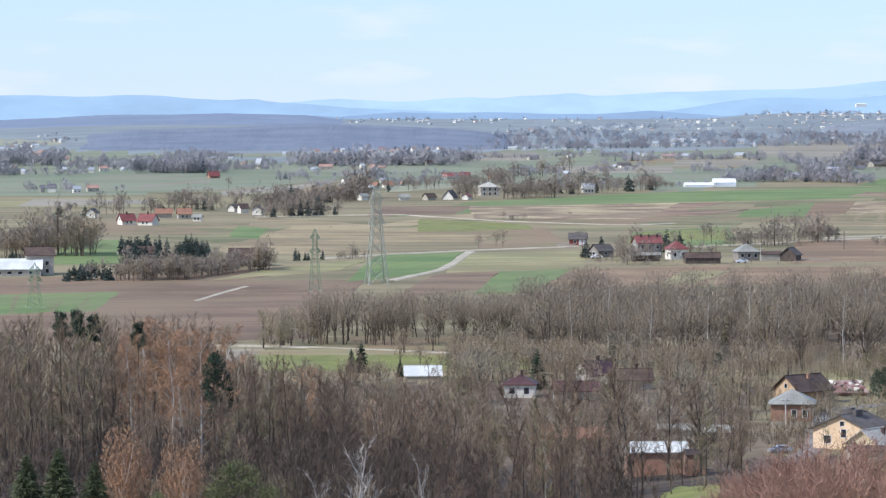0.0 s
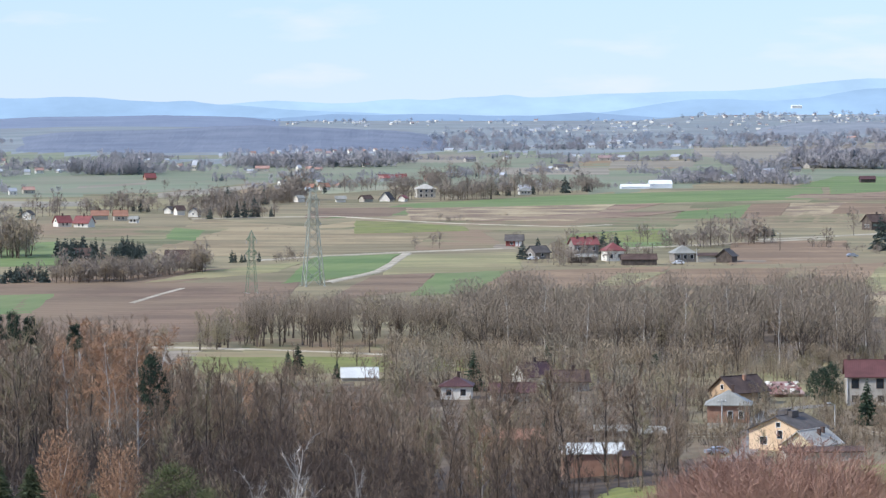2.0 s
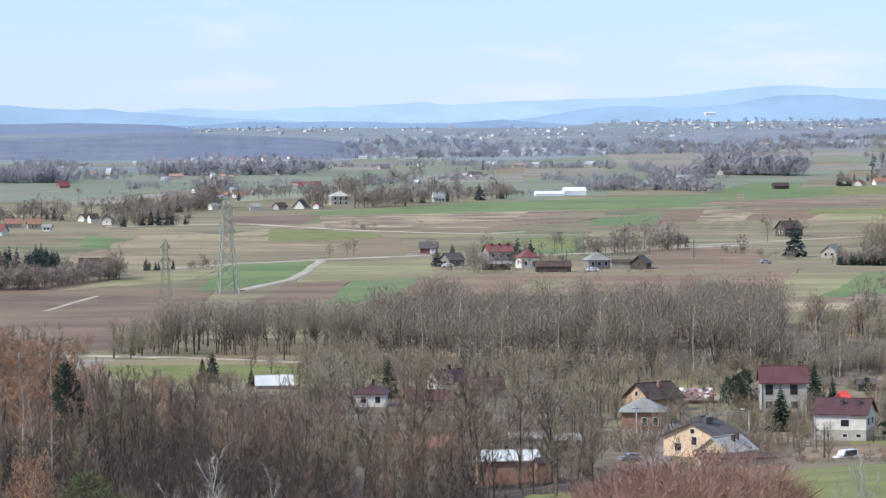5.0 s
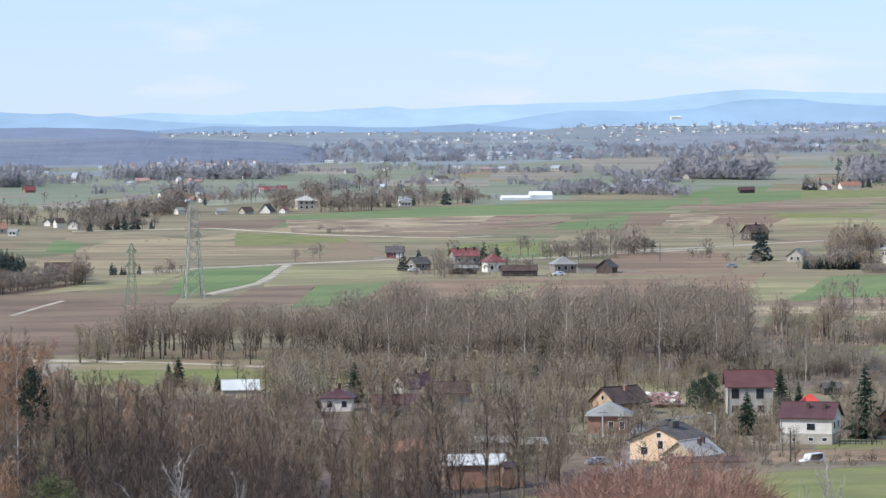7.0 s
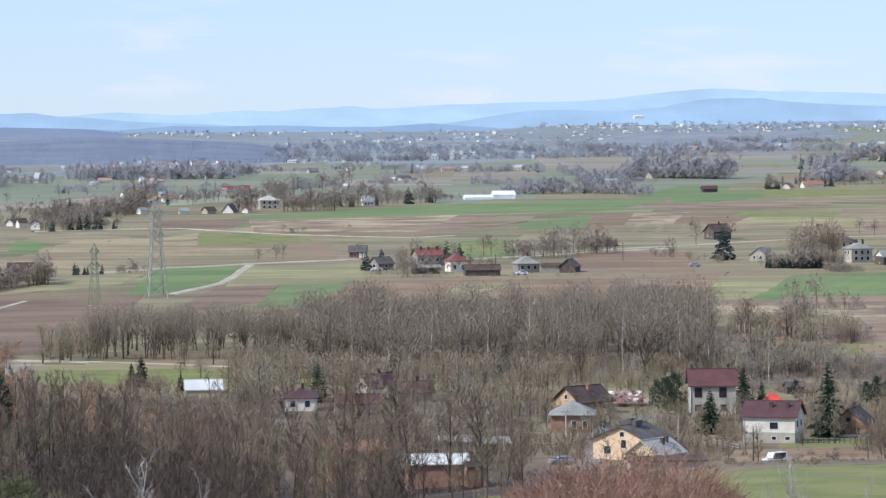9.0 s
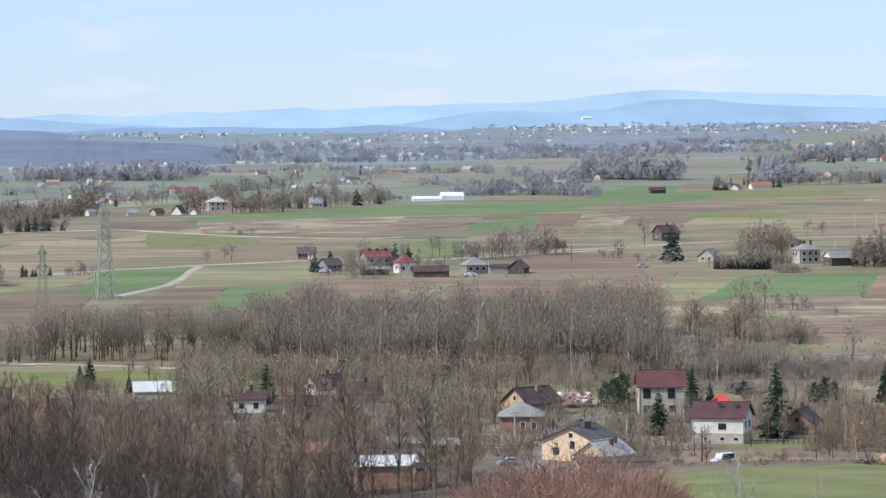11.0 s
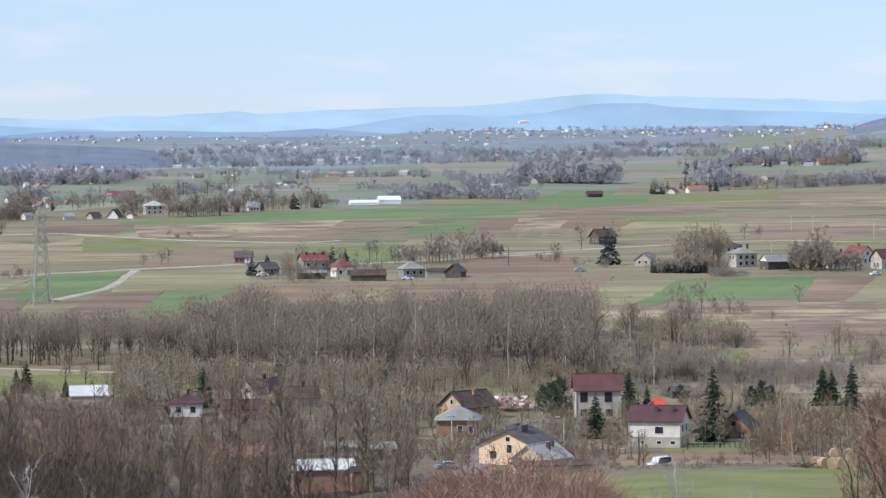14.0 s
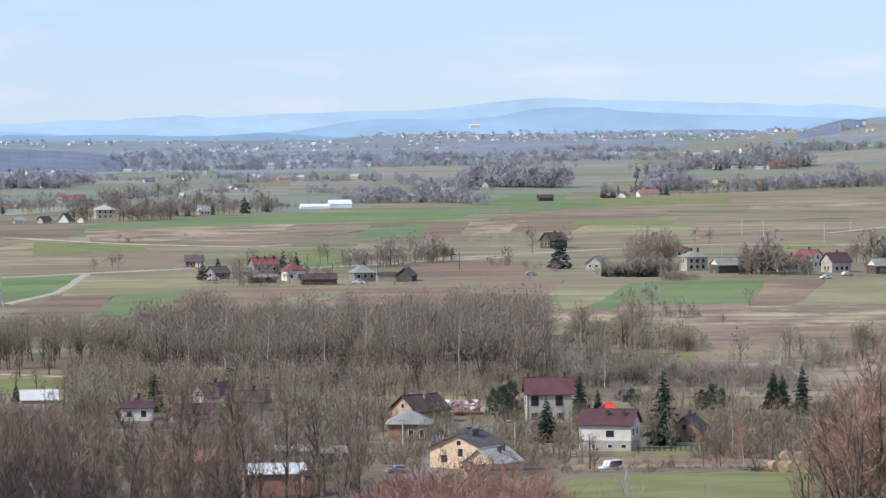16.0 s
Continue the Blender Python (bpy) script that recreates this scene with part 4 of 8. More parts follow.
def grow(seed, h, limbs=16, subs=6, twigs=7, spread=0.3, low=0.3, up=0.9, droop=0.0, girth=0.012, twig=1.3, fat=0.045, lean=0.03, stems=1, light=False):
    """A bare tree: a wobbly trunk, limbs, branches and many fine twigs. Returns trunk and crown arrays."""
    rng = np.random.default_rng(seed)
    tp0, tp1, tr0, tr1, lp0, lp1, lr0, lr1, sp0, sp1 = ([] for _ in range(10))
    tip_p, tip_d = [], []
    for stem in range(stems):
        k = 3 if light else 7
        lean_d = rng.normal(size=2) * lean * (1 if stems == 1 else 4)
        foot = rng.normal(size=2) * (0 if stems == 1 else 0.25)
        hh = h * (1 if stem == 0 else rng.uniform(0.7, 0.95))
        zz = np.linspace(0, 0.93 * hh, k + 1)
        wob = np.cumsum(rng.normal(size=(k + 1, 2)) * 0.012 * hh, axis=0) * np.linspace(0, 1, k + 1)[:, None]
        line = np.column_stack([foot[0] + lean_d[0] * zz + wob[:, 0], foot[1] + lean_d[1] * zz + wob[:, 1], zz])
        r = girth * hh * (1 - np.linspace(0, 1, k + 1) * 0.88)
        tp0.append(line[:-1]), tp1.append(line[1:]), tr0.append(r[:-1]), tr1.append(r[1:])
        for i in range(max(3, limbs // stems)):
            s = low + (0.97 - low) * (i + rng.random()) / max(3, limbs // stems)
            at = np.array([np.interp(s * k, range(k + 1), line[:, c]) for c in range(3)])
            a = rng.uniform(0, 2 * np.pi)
            rise = up * rng.uniform(0.7, 1.25) + 0.9 * max(0, s - 0.6)
            d = unit(np.array([math.cos(a), math.sin(a), rise]))
            L = spread * hh * (1.1 - 0.58 * s) * rng.uniform(0.65, 1.2)
            d2 = unit(d + np.array([0, 0, 0.35 - droop]) + rng.normal(size=3) * 0.15)
            mid = at + d * L * 0.5
            end = mid + d2 * L * 0.55
            lr = girth * hh * 0.33 * (1.1 - 0.6 * s)
            lp0 += [at, mid]
            lp1 += [mid, end]
            lr0 += [lr, lr * 0.6]
            lr1 += [lr * 0.6, lr * 0.2]
            tip_p.append(end), tip_d.append(d2)
            for _ in range(subs):
                q = rng.uniform(0.25, 1.0)
                b = at + d * L * 0.5 * min(1, q * 2) + d2 * L * 0.55 * max(0, q * 2 - 1)
                e = unit(d2 + rng.normal(size=3) * 0.45 + np.array([0, 0, 0.4 - droop]))
                ll = L * 0.42 * rng.uniform(0.5, 1.2)
                sp0.append(b), sp1.append(b + e * ll)
                for w in range(twigs):
                    tip_p.append(b + e * ll * rng.uniform(-0.1, 0.9))
                    tip_d.append(unit(e + rng.normal(size=3) * 0.55 + np.array([0, 0, 0.35 - 2.0 * droop])))
    bole = prisms(np.concatenate(tp0), np.concatenate(tp1), np.concatenate(tr0), np.concatenate(tr1), 3 if light else 5)
    lp0, lp1 = np.array(lp0), np.array(lp1)
    boughs = spikes(lp0, unit(lp1 - lp0), np.linalg.norm(lp1 - lp0, axis=1) * 1.15, np.array(lr0) * 2.4, rng) if light else prisms(lp0, lp1, lr0, lr1, 3)
    trunk = join(bole, boughs)
    sp0, sp1, tip_p, tip_d = (np.array(a) for a in (sp0, sp1, tip_p, tip_d))
    tips = spikes(tip_p, tip_d, twig * rng.uniform(0.5, 1.3, len(tip_p)), np.full(len(tip_p), fat), rng)
    arms = spikes(sp0, unit(sp1 - sp0), np.linalg.norm(sp1 - sp0, axis=1), np.full(len(sp0), max(0.07, fat)), rng)
    return trunk, join(arms, tips)


def grow_spruce(seed, h, width=0.2, levels=24, per=9, fat=1.0):
    rng = np.random.default_rng(seed)
    p, d, ln, wd = [], [], [], []
    for i in range(levels):
        s = (i + 0.3) / levels
        R = h * width * (1 - s) ** 0.85 * rng.uniform(0.8, 1.12) + 0.08
        for j in range(per):
            a = 2 * np.pi * (j + rng.random()) / per
            z = h * (0.06 + 0.94 * min(1.0, s + rng.uniform(-0.8, 0.8) / levels))
            out = np.array([math.cos(a), math.sin(a), -0.28 + 0.5 * s])
            reach = R * rng.uniform(0.75, 1.15)
            for w in range(5):
                q = rng.uniform(0.15, 0.95)
                turn = rng.normal() * 0.7
                e = unit(np.array([math.cos(a + turn), math.sin(a + turn), -0.45 + rng.normal() * 0.25]))
                p.append(np.array([0, 0, z]) + out * reach * q)
                d.append(e), ln.append(reach * 0.34 + 0.18), wd.append((reach * 0.22 + 0.12) * fat)
            p.append(np.array([0, 0, z])), d.append(unit(out)), ln.append(reach), wd.append(reach * 0.3)
    crown = spikes(np.array(p), np.array(d), np.array(ln), np.array(wd), rng)
    trunk = prisms([(0, 0, 0)], [(0, 0, 0.97 * h)], [0.014 * h], [0.01], 6)
    return trunk, crown


def grow_pine(seed, h, width=0.24, clumps=70, low=0.35, needles=22, size=1.0):
    rng = np.random.default_rng(seed)
    p, d, ln, wd, b0, b1 = [], [], [], [], [], []
    for i in range(clumps):
        s = low + (1 - low) * (i + rng.random()) / clumps
        R = h * width * math.sqrt(max(0.02, 1 - ((s - low) / (1.02 - low)) ** 1.7)) * rng.uniform(0.35, 1.1)
        a = rng.uniform(0, 2 * np.pi)
        c = np.array([math.cos(a) * R, math.sin(a) * R, h * s + 0.15 * R])
        b0.append((0, 0, h * s - 0.3 * R)), b1.append(c)
        for _ in range(needles):
            e = unit(rng.normal(size=3) + np.array([0, 0, 0.5]))
            p.append(c + rng.normal(size=3) * 0.125 * width * h), d.append(e), ln.append(h * rng.uniform(0.035, 0.075) * size), wd.append(h * 0.02 * size * size)
    trunk = join(prisms([(0, 0, 0)], [(0.02 * h, 0, 0.96 * h)], [0.016 * h], [0.02], 6), prisms(b0, b1, np.full(len(b0), 0.05), np.full(len(b0), 0.02), 3))
    return trunk, spikes(np.array(p), np.array(d), np.array(ln), np.array(wd), rng)


def grow_bush(seed, h, width, stems=60, twigs=16, fat=0.05, stem=0.08, reach=0.34):
    """Many thin stems out of one root, ending in fine twigs."""
    rng = np.random.default_rng(seed)
    p0, p1, tp, td = [], [], [], []
    for _ in range(stems):
        a, q = rng.uniform(0, 2 * np.pi), math.sqrt(rng.random())
        foot = np.array([math.cos(a), math.sin(a), 0]) * q * width * 0.25
        top = np.array([math.cos(a) * q * width * 0.5, math.sin(a) * q * width * 0.5, h * rng.uniform(0.6, 0.95) * math.sqrt(1.08 - q * q * 0.8)])
        mid = (foot + top) / 2 + np.array([math.cos(a), math.sin(a), 0.3]) * 0.06 * width
        p0 += [foot, mid]
        p1 += [mid, top]
        for _ in range(twigs):
            s = rng.uniform(0.25, 1.0)
            b = foot + (mid - foot) * min(1, 2 * s) + (top - mid) * max(0, 2 * s - 1)
            tp.append(b), td.append(unit(unit(top - foot) + rng.normal(size=3) * 0.45))
    n = len(p0)
    p0, p1 = np.array(p0), np.array(p1)
    trunk = spikes(p0, unit(p1 - p0), np.linalg.norm(p1 - p0, axis=1) * 1.1, np.tile([stem, stem * 0.55], n // 2), rng)
    return trunk, spikes(np.array(tp), np.array(td), h * rng.uniform(0.3, 1.0, len(tp)) * reach, np.full(len(tp), fat), rng)


def grow_crown(seed, h, width, sprays=90, low=0.25, size=1.4, limbs=7, stems=1, fan=0.36, bough=0.008):
    """A bare tree seen from afar: trunk, limbs and a rounded, lumpy crown of many fine twig sprays."""
    rng = np.random.default_rng(seed)
    u = unit(rng.normal(size=(sprays, 3)))
    lump = 1 + 0.22 * np.sin(u[:, 0] * 5 + seed) * np.cos(u[:, 2] * 4 + seed * 2)
    r = (rng.random(sprays) ** 0.46 * lump)[:, None]
    mid, half = h * (1 + low) / 2, h * (1 - low) / 2
    p = u * r * np.array([width / 2, width / 2, half * 0.92]) + np.array([0, 0, mid])
    d = unit(p - np.array([0, 0, low * h]) + np.array([0, 0, 0.35 * h]) + rng.normal(size=p.shape) * 0.22 * h)
    tips = spikes(p + d * size * 0.5, -d, size * rng.uniform(0.6, 1.3, sprays), size * fan * rng.uniform(0.7, 1.3, sprays), rng)
    boles, boughs = [], []
    for k in range(stems):
        foot = np.array([*(rng.normal(size=2) * (0.0 if stems == 1 else 0.04 * width)), 0])
        way = rng.normal(size=2) * (0.02 if stems == 1 else 0.12) * width
        head = foot + np.array([way[0], way[1], h * rng.uniform(0.72, 0.88)])
        boles.append(prisms([foot, (foot + head) / 2], [(foot + head) / 2, head], [0.013 * h, 0.009 * h], [0.009 * h, 0.003 * h], 3))
        n = max(2, limbs // stems)
        end = p[rng.integers(0, sprays, n)]
        q = np.clip(end[:, 2:] / h - rng.uniform(0.12, 0.34, (n, 1)), low * 0.7, 0.8)
        start = foot + (head - foot) * q
        boughs.append(spikes(start, unit(end - start), np.linalg.norm(end - start, axis=1), np.full(n, bough * h), rng))
    return join(*boles, *boughs), tips


VARIANT = {}


def variant(key, made, bark, crown):
    """Keeps a kind of tree: its arrays for joining, its meshes for single trees."""
    VARIANT[key] = (made, tri_mesh("trunk", *made[0], M[bark]), tri_mesh("crown", *made[1], M[crown]), bark, crown)


for i in range(4):
    variant(("tall", i), grow(10 + i, 17, limbs=30, subs=6, twigs=9, fat=0.1, twig=0.9, spread=0.25, low=0.13, up=1.45), "bark", "twig")
    variant(("grey", i), grow(20 + i, 16, limbs=30, subs=6, twigs=9, fat=0.1, twig=0.9, spread=0.28, low=0.1, up=1.3, stems=2), "bark", "twig_grey")
for i in range(3):
    variant(("birch", i), grow(30 + i, 16, limbs=30, subs=6, twigs=16, twig=1.0, spread=0.25, low=0.2, up=1.1, droop=0.45, girth=0.009, fat=0.085), "birch", "twig_birch")
    variant(("olive", i), grow(40 + i, 14, limbs=18, subs=6, twigs=9, fat=0.11, spread=0.28, low=0.14, up=0.9), "bark", "twig_olive")
    variant(("front_birch", i), grow_crown(34 + i, 12, 3.6, 4200, 0.1, 0.34, 16, 1, 0.45), "birch", "twig_birch")
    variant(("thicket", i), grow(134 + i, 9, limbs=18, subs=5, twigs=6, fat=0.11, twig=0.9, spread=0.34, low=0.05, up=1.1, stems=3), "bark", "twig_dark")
    variant(("near_spruce", i), grow_spruce(54 + i, 12, 0.25, 64, 17, 0.26), "bark", "needle_wood")
    variant(("russet", i), grow(46 + i, 15, limbs=30, subs=5, twigs=10, fat=0.075, twig=1.2, spread=0.34, low=0.06, up=1.05, stems=3), "bark", "twig_red")
    variant(("tuft", i), grow_bush(86 + i, 1.6, 3, 14, 7, 0.16), "tan", "tan")
    variant(("spruce", i), grow_spruce(50 + i, 14, 0.26), "bark", "needle")
    variant(("pine", i), grow_pine(60 + i, 13, 0.24, 110, 0.2, 90, 0.45), "bark", "pine")
    variant(("scots", i), grow_pine(64 + i, 15, 0.18, 60, 0.52, 46, 0.65), "bark", "needle")
    variant(("garden_pine", i), grow_pine(160 + i, 8, 0.3, 60, 0.12, 30, 1.0), "bark", "needle")
    variant(("pine_top", i), grow_pine(67 + i, 16, 0.068, 24, 0.84, 60, 0.5), "bark", "needle")
    variant(("orchard", i), grow(70 + i, 6, limbs=12, subs=6, twigs=7, spread=0.42, low=0.2, up=0.7, girth=0.02, twig=0.9, fat=0.1), "bark", "twig_brown")
    variant(("bush", i), grow_bush(80 + i, 4, 5, 26, 8, 0.18), "bark", "twig_brown")
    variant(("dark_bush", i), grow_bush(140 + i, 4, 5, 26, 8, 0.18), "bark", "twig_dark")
    variant(("red_bush", i), grow_bush(84 + i, 5, 6, 150, 42, 0.045, 0.04, 0.24), "twig_red", "twig_red")
    # lighter ones for the belt across the valley and for the hedges beyond
    variant(("mid", i), grow_crown(90 + i, 14, 9.5, 440, 0.26, 0.95, 26, 3, 0.55), "bark", "twig_pale")
    variant(("belt", i), grow_crown(190 + i, 14, 9.5, 1050, 0.3, 0.6, 40, 3, 0.42, 0.011), "bark", "twig_belt")
    variant(("belt_brown", i), grow_crown(180 + i, 13, 9.0, 1000, 0.28, 0.6, 40, 2, 0.42, 0.011), "bark", "twig_belt")
    variant(("mid_brown", i), grow_crown(94 + i, 13, 9.0, 420, 0.2, 0.95, 24, 2, 0.55), "bark", "twig_brown")
    variant(("wood", i), grow(194 + i, 15, limbs=22, subs=4, twigs=6, spread=0.33, low=0.08, up=1.25, twig=1.0, fat=0.14, light=True), "bark", "twig")
    variant(("mid_olive", i), grow_crown(97 + i, 13, 8.0, 440, 0.14, 0.9, 20, 2, 0.5), "bark", "twig_olive")
    variant(("far", i), grow_crown(100 + i, 10, 6.2, 74, 0.16, 1.4, 6, fan=0.72), "bark", "twig_far")
    variant(("far_bush", i), grow_bush(104 + i, 4, 5, 14, 7, 0.3), "twig_far", "twig_far")
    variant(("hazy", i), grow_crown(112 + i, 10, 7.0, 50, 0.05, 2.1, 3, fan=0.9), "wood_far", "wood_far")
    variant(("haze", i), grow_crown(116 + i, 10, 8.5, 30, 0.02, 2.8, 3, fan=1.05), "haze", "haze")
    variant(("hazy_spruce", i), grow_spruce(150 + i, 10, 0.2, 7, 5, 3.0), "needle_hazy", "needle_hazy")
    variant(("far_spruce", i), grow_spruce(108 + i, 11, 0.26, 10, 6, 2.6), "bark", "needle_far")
for i in range(3):
    variant(("willow", i), grow_bush(130 + i, 6, 6, 30, 6, 0.23, 0.1, 0.3), "willow", "willow")
variant(("dead", 0), grow(120, 12, limbs=20, subs=5, twigs=3, spread=0.34, low=0.25, up=1.7, girth=0.012, twig=0.9, fat=0.035, stems=2), "dead", "dead")
variant(("mid_birch", 0), grow(121, 17, limbs=16, subs=4, twigs=4, spread=0.24, low=0.3, girth=0.011, twig=1.6, fat=0.16), "birch", "twig_grey")
variant(("larch", 0), grow_spruce(122, 14, 0.14, 20, 7), "bark", "twig_olive")
variant(("yellow", 0), grow_bush(123, 5, 6, 90, 22, 0.1), "bark", "twig_olive")

TREE_LABEL = {
    "tall": "tall bare grey-brown deciduous tree in the wood", "grey": "spreading bare grey tree with fine twigs", "birch": "white-barked birch with russet drooping twigs", "front_birch": "forked white birch with a dense russet crown", "thicket": "bare many-stemmed tree, twigs coloured dark as woodland shade",
    "olive": "tree with budding olive-green twigs", "spruce": "dark green pointed spruce", "pine": "yellow-green bushy pine tree", "scots": "dark green scots pine above bare trees",
    "pine_top": "tall pine with a dark high crown", "near_spruce": "green pointed spruce in the wood", "orchard": "low bare orchard tree in a garden", "bush": "bare brown shrub with many thin stems", "red_bush": "dense reddish-brown bare shrub",
    "dead": "bleached pale tree with bare forked limbs", "mid_birch": "tall pale-trunked bare birch", "larch": "slender olive-brown bare larch", "yellow": "yellow-green budding willow shrub",
    "russet": "bare tree with reddish-brown twigs at the meadow", "dark_bush": "dark bare thicket shrub", "willow": "grey bare willow thicket", "tuft": "tuft of tall dead grass", "far": "bare spreading field tree", "far_spruce": "dark green spruce beside a farmhouse", "mid": "bare grey tree on the valley floor", "mid_brown": "bare brown tree on the valley floor", "mid_olive": "budding tree on the valley floor", "far_bush": "bare hedge shrub"}
REST = {}
COUNT = {}


def tree(kind, x, y, h, seed=None, width=1.0, label="", group=""):
    """One tree with its trunk and crown."""
    rnd = random.Random(seed if seed is not None else round(x * 131 + y * 17))
    keys = [k for k in VARIANT if k[0] == kind]
    made, trunk, crown, _, _ = VARIANT[rnd.choice(keys)]
    tall = float(max(made[0][0][:, 2].max(), made[1][0][:, 2].max()))
    s = h / tall
    name = {"spruce": "spruce", "near_spruce": "spruce", "far_spruce": "spruce", "pine": "pine_tree", "scots": "pine_tree", "garden_pine": "pine_tree", "pine_top": "pine_tree", "birch": "birch_tree", "front_birch": "birch_tree", "mid_birch": "birch_tree", "bush": "shrub", "red_bush": "shrub", "yellow": "shrub", "far_bush": "shrub", "orchard": "fruit_tree", "dark_bush": "shrub"}.get(kind, "tree")
    ob = new(name)
    ob.matrix_basis = pose(x, y, ground_z(x, y) - 0.05, 0, 0, rnd.uniform(0, 360)) @ Matrix.Diagonal((s * width, s * width, s, 1))
    part("trunk", trunk, None, ob)
    part("crown", crown, None, ob)
    return tagged(ob, label or TREE_LABEL[kind], "shrub" if name == "shrub" else "tree", group)


def plant(stuff, kind, x, y, h, seed, width=1.0):
    """Adds a tree to a joined growth."""
    REST.setdefault(stuff, []).append((kind, x, y, h, seed, width))


def settle(stuff, label, category="trees"):
    """Makes a joined growth into one object."""
    vs, fs, ms, k, names = [], [], [], 0, []
    for kind, x, y, h, seed, width in REST.get(stuff, []):
        rnd = random.Random(seed)
        made, _, _, bark, leaf = VARIANT[rnd.choice([q for q in VARIANT if q[0] == kind])]
        s = h / float(max(made[0][0][:, 2].max(), made[1][0][:, 2].max()))
        a = rnd.uniform(0, 6.283)
        c, n = math.cos(a), math.sin(a)
        for (v, f), m in zip(made, (bark, leaf)):
            w = np.column_stack([(v[:, 0] * c - v[:, 1] * n) * s * width + x, (v[:, 0] * n + v[:, 1] * c) * s * width + y, v[:, 2] * s + ground_z(x, y) - 0.05])
            if m not in names:
                names.append(m)
            vs.append(w), fs.append(f + k), ms.append(np.full(len(f), names.index(m), dtype=np.int32))
            k += len(v)
    me = tri_mesh(stuff, np.concatenate(vs), np.concatenate(fs), M[names[0]])
    for m in names[1:]:
        me.materials.append(M[m])
    me.polygons.foreach_set("material_index", np.concatenate(ms))
    return tagged(new(stuff, me), label, category, kind="stuff")


def scatter(n, a, b, c, d, seed, gap=2.5):
    """Random places in a quadrilateral in plan, at least gap apart."""
    rnd, out = random.Random(seed), []
    for _ in range(n * 12):
        s, t = rnd.random(), rnd.random()
        x = (a[0] * (1 - s) + b[0] * s) * (1 - t) + (d[0] * (1 - s) + c[0] * s) * t
        y = (a[1] * (1 - s) + b[1] * s) * (1 - t) + (d[1] * (1 - s) + c[1] * s) * t
        if all((x - p) ** 2 + (y - q) ** 2 > gap * gap for p, q in out):
            out.append((x, y))
        if len(out) >= n:
            break
    return out


def pick(rnd, **odds):
    return rnd.choices(list(odds), list(odds.values()))[0]


def grove(stuff, a, b, n, h, depth=6.0, seed=1, **odds):
    """A row or clump of trees between two places, gathered in uneven clumps with a few taller ones."""
    rnd, clumps = random.Random(seed * 7919 + n), max(2, n // 6)
    crown = [rnd.uniform(0.6, 1.15) for _ in range(clumps + 1)]
    for i in range(n):
        s = rnd.random()
        if i % 4:
            s = min(1.0, max(0.0, (int(s * clumps) + 0.5 + rnd.gauss(0, 0.24)) / clumps))
        k = pick(rnd, **odds)
        x = a[0] + (b[0] - a[0]) * s + rnd.uniform(-1, 1) * depth * 0.3
        y = a[1] + (b[1] - a[1]) * s + rnd.uniform(-1, 1) * depth
        tall = h * crown[int(s * clumps)] * rnd.uniform(0.55, 1.1) * (0.45 if "bush" in k else 1) * (1.45 if i % 7 == 0 and "spruce" not in k else 1)
        plant(stuff, k, x, y, tall, seed * 1000 + i, (1.15 if k in ("far", "hazy") else 0.95) * (0.75 if i % 7 == 0 else 1) + 0.4 * rnd.random())


def before_barn(x, y):
    """The thin stretch of wood in front of the tin-roofed outbuilding."""
    a = math.degrees(math.atan2(x, y))
    return 2.62 < a < 3.95 and y < 640 and (round(x * 3) % 4 > 0)


# the wood on the left shoulder of the hill
W = random.Random(5)
for x, y in scatter(110, (-43.9, 332.1), (-25.0, 399.2), (-29.8, 499.1), (-65.5, 495.7), 11, 2.6):
    k = pick(W, tall=5, grey=5, birch=0.5, olive=0.4)
    h = W.uniform(13.5, 17.5)
    if math.hypot(x, y) < 440:
        tree(k, x, y, h, group="trees of the hillside wood")
    else:
        plant("undergrowth", {"tall": "wood", "grey": "wood"}.get(k, k), x, y, h, round(x * 7 + y * 3))
for x, y in scatter(11, (-31.5, 376.7), (-23.2, 377.3), (-25.9, 424.2), (-35.2, 423.5), 12, 2.5):
    tree("birch", x, y, W.uniform(14.5, 17.5), group="trees of the hillside wood")
for x, y in scatter(56, (-71.6, 535.2), (-31.3, 539.1), (-38.5, 698.9), (-91.5, 683.9), 27, 4):
    plant("undergrowth", pick(W, mid_brown=3, mid=2), x, y, W.uniform(8, 11), round(x * 7 + y * 3))
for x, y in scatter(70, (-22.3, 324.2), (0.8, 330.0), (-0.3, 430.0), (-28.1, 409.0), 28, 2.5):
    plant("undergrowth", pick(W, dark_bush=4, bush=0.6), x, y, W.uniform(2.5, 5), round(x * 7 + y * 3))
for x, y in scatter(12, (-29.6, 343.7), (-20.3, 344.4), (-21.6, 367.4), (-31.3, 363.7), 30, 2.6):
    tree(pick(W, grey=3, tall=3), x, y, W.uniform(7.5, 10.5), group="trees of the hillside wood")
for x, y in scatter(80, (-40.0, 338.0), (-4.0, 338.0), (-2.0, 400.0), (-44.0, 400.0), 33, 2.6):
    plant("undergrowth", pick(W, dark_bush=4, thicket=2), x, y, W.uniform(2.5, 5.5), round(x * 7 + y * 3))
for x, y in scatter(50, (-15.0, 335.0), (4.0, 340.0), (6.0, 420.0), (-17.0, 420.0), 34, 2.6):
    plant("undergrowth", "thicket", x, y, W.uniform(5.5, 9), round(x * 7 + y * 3))
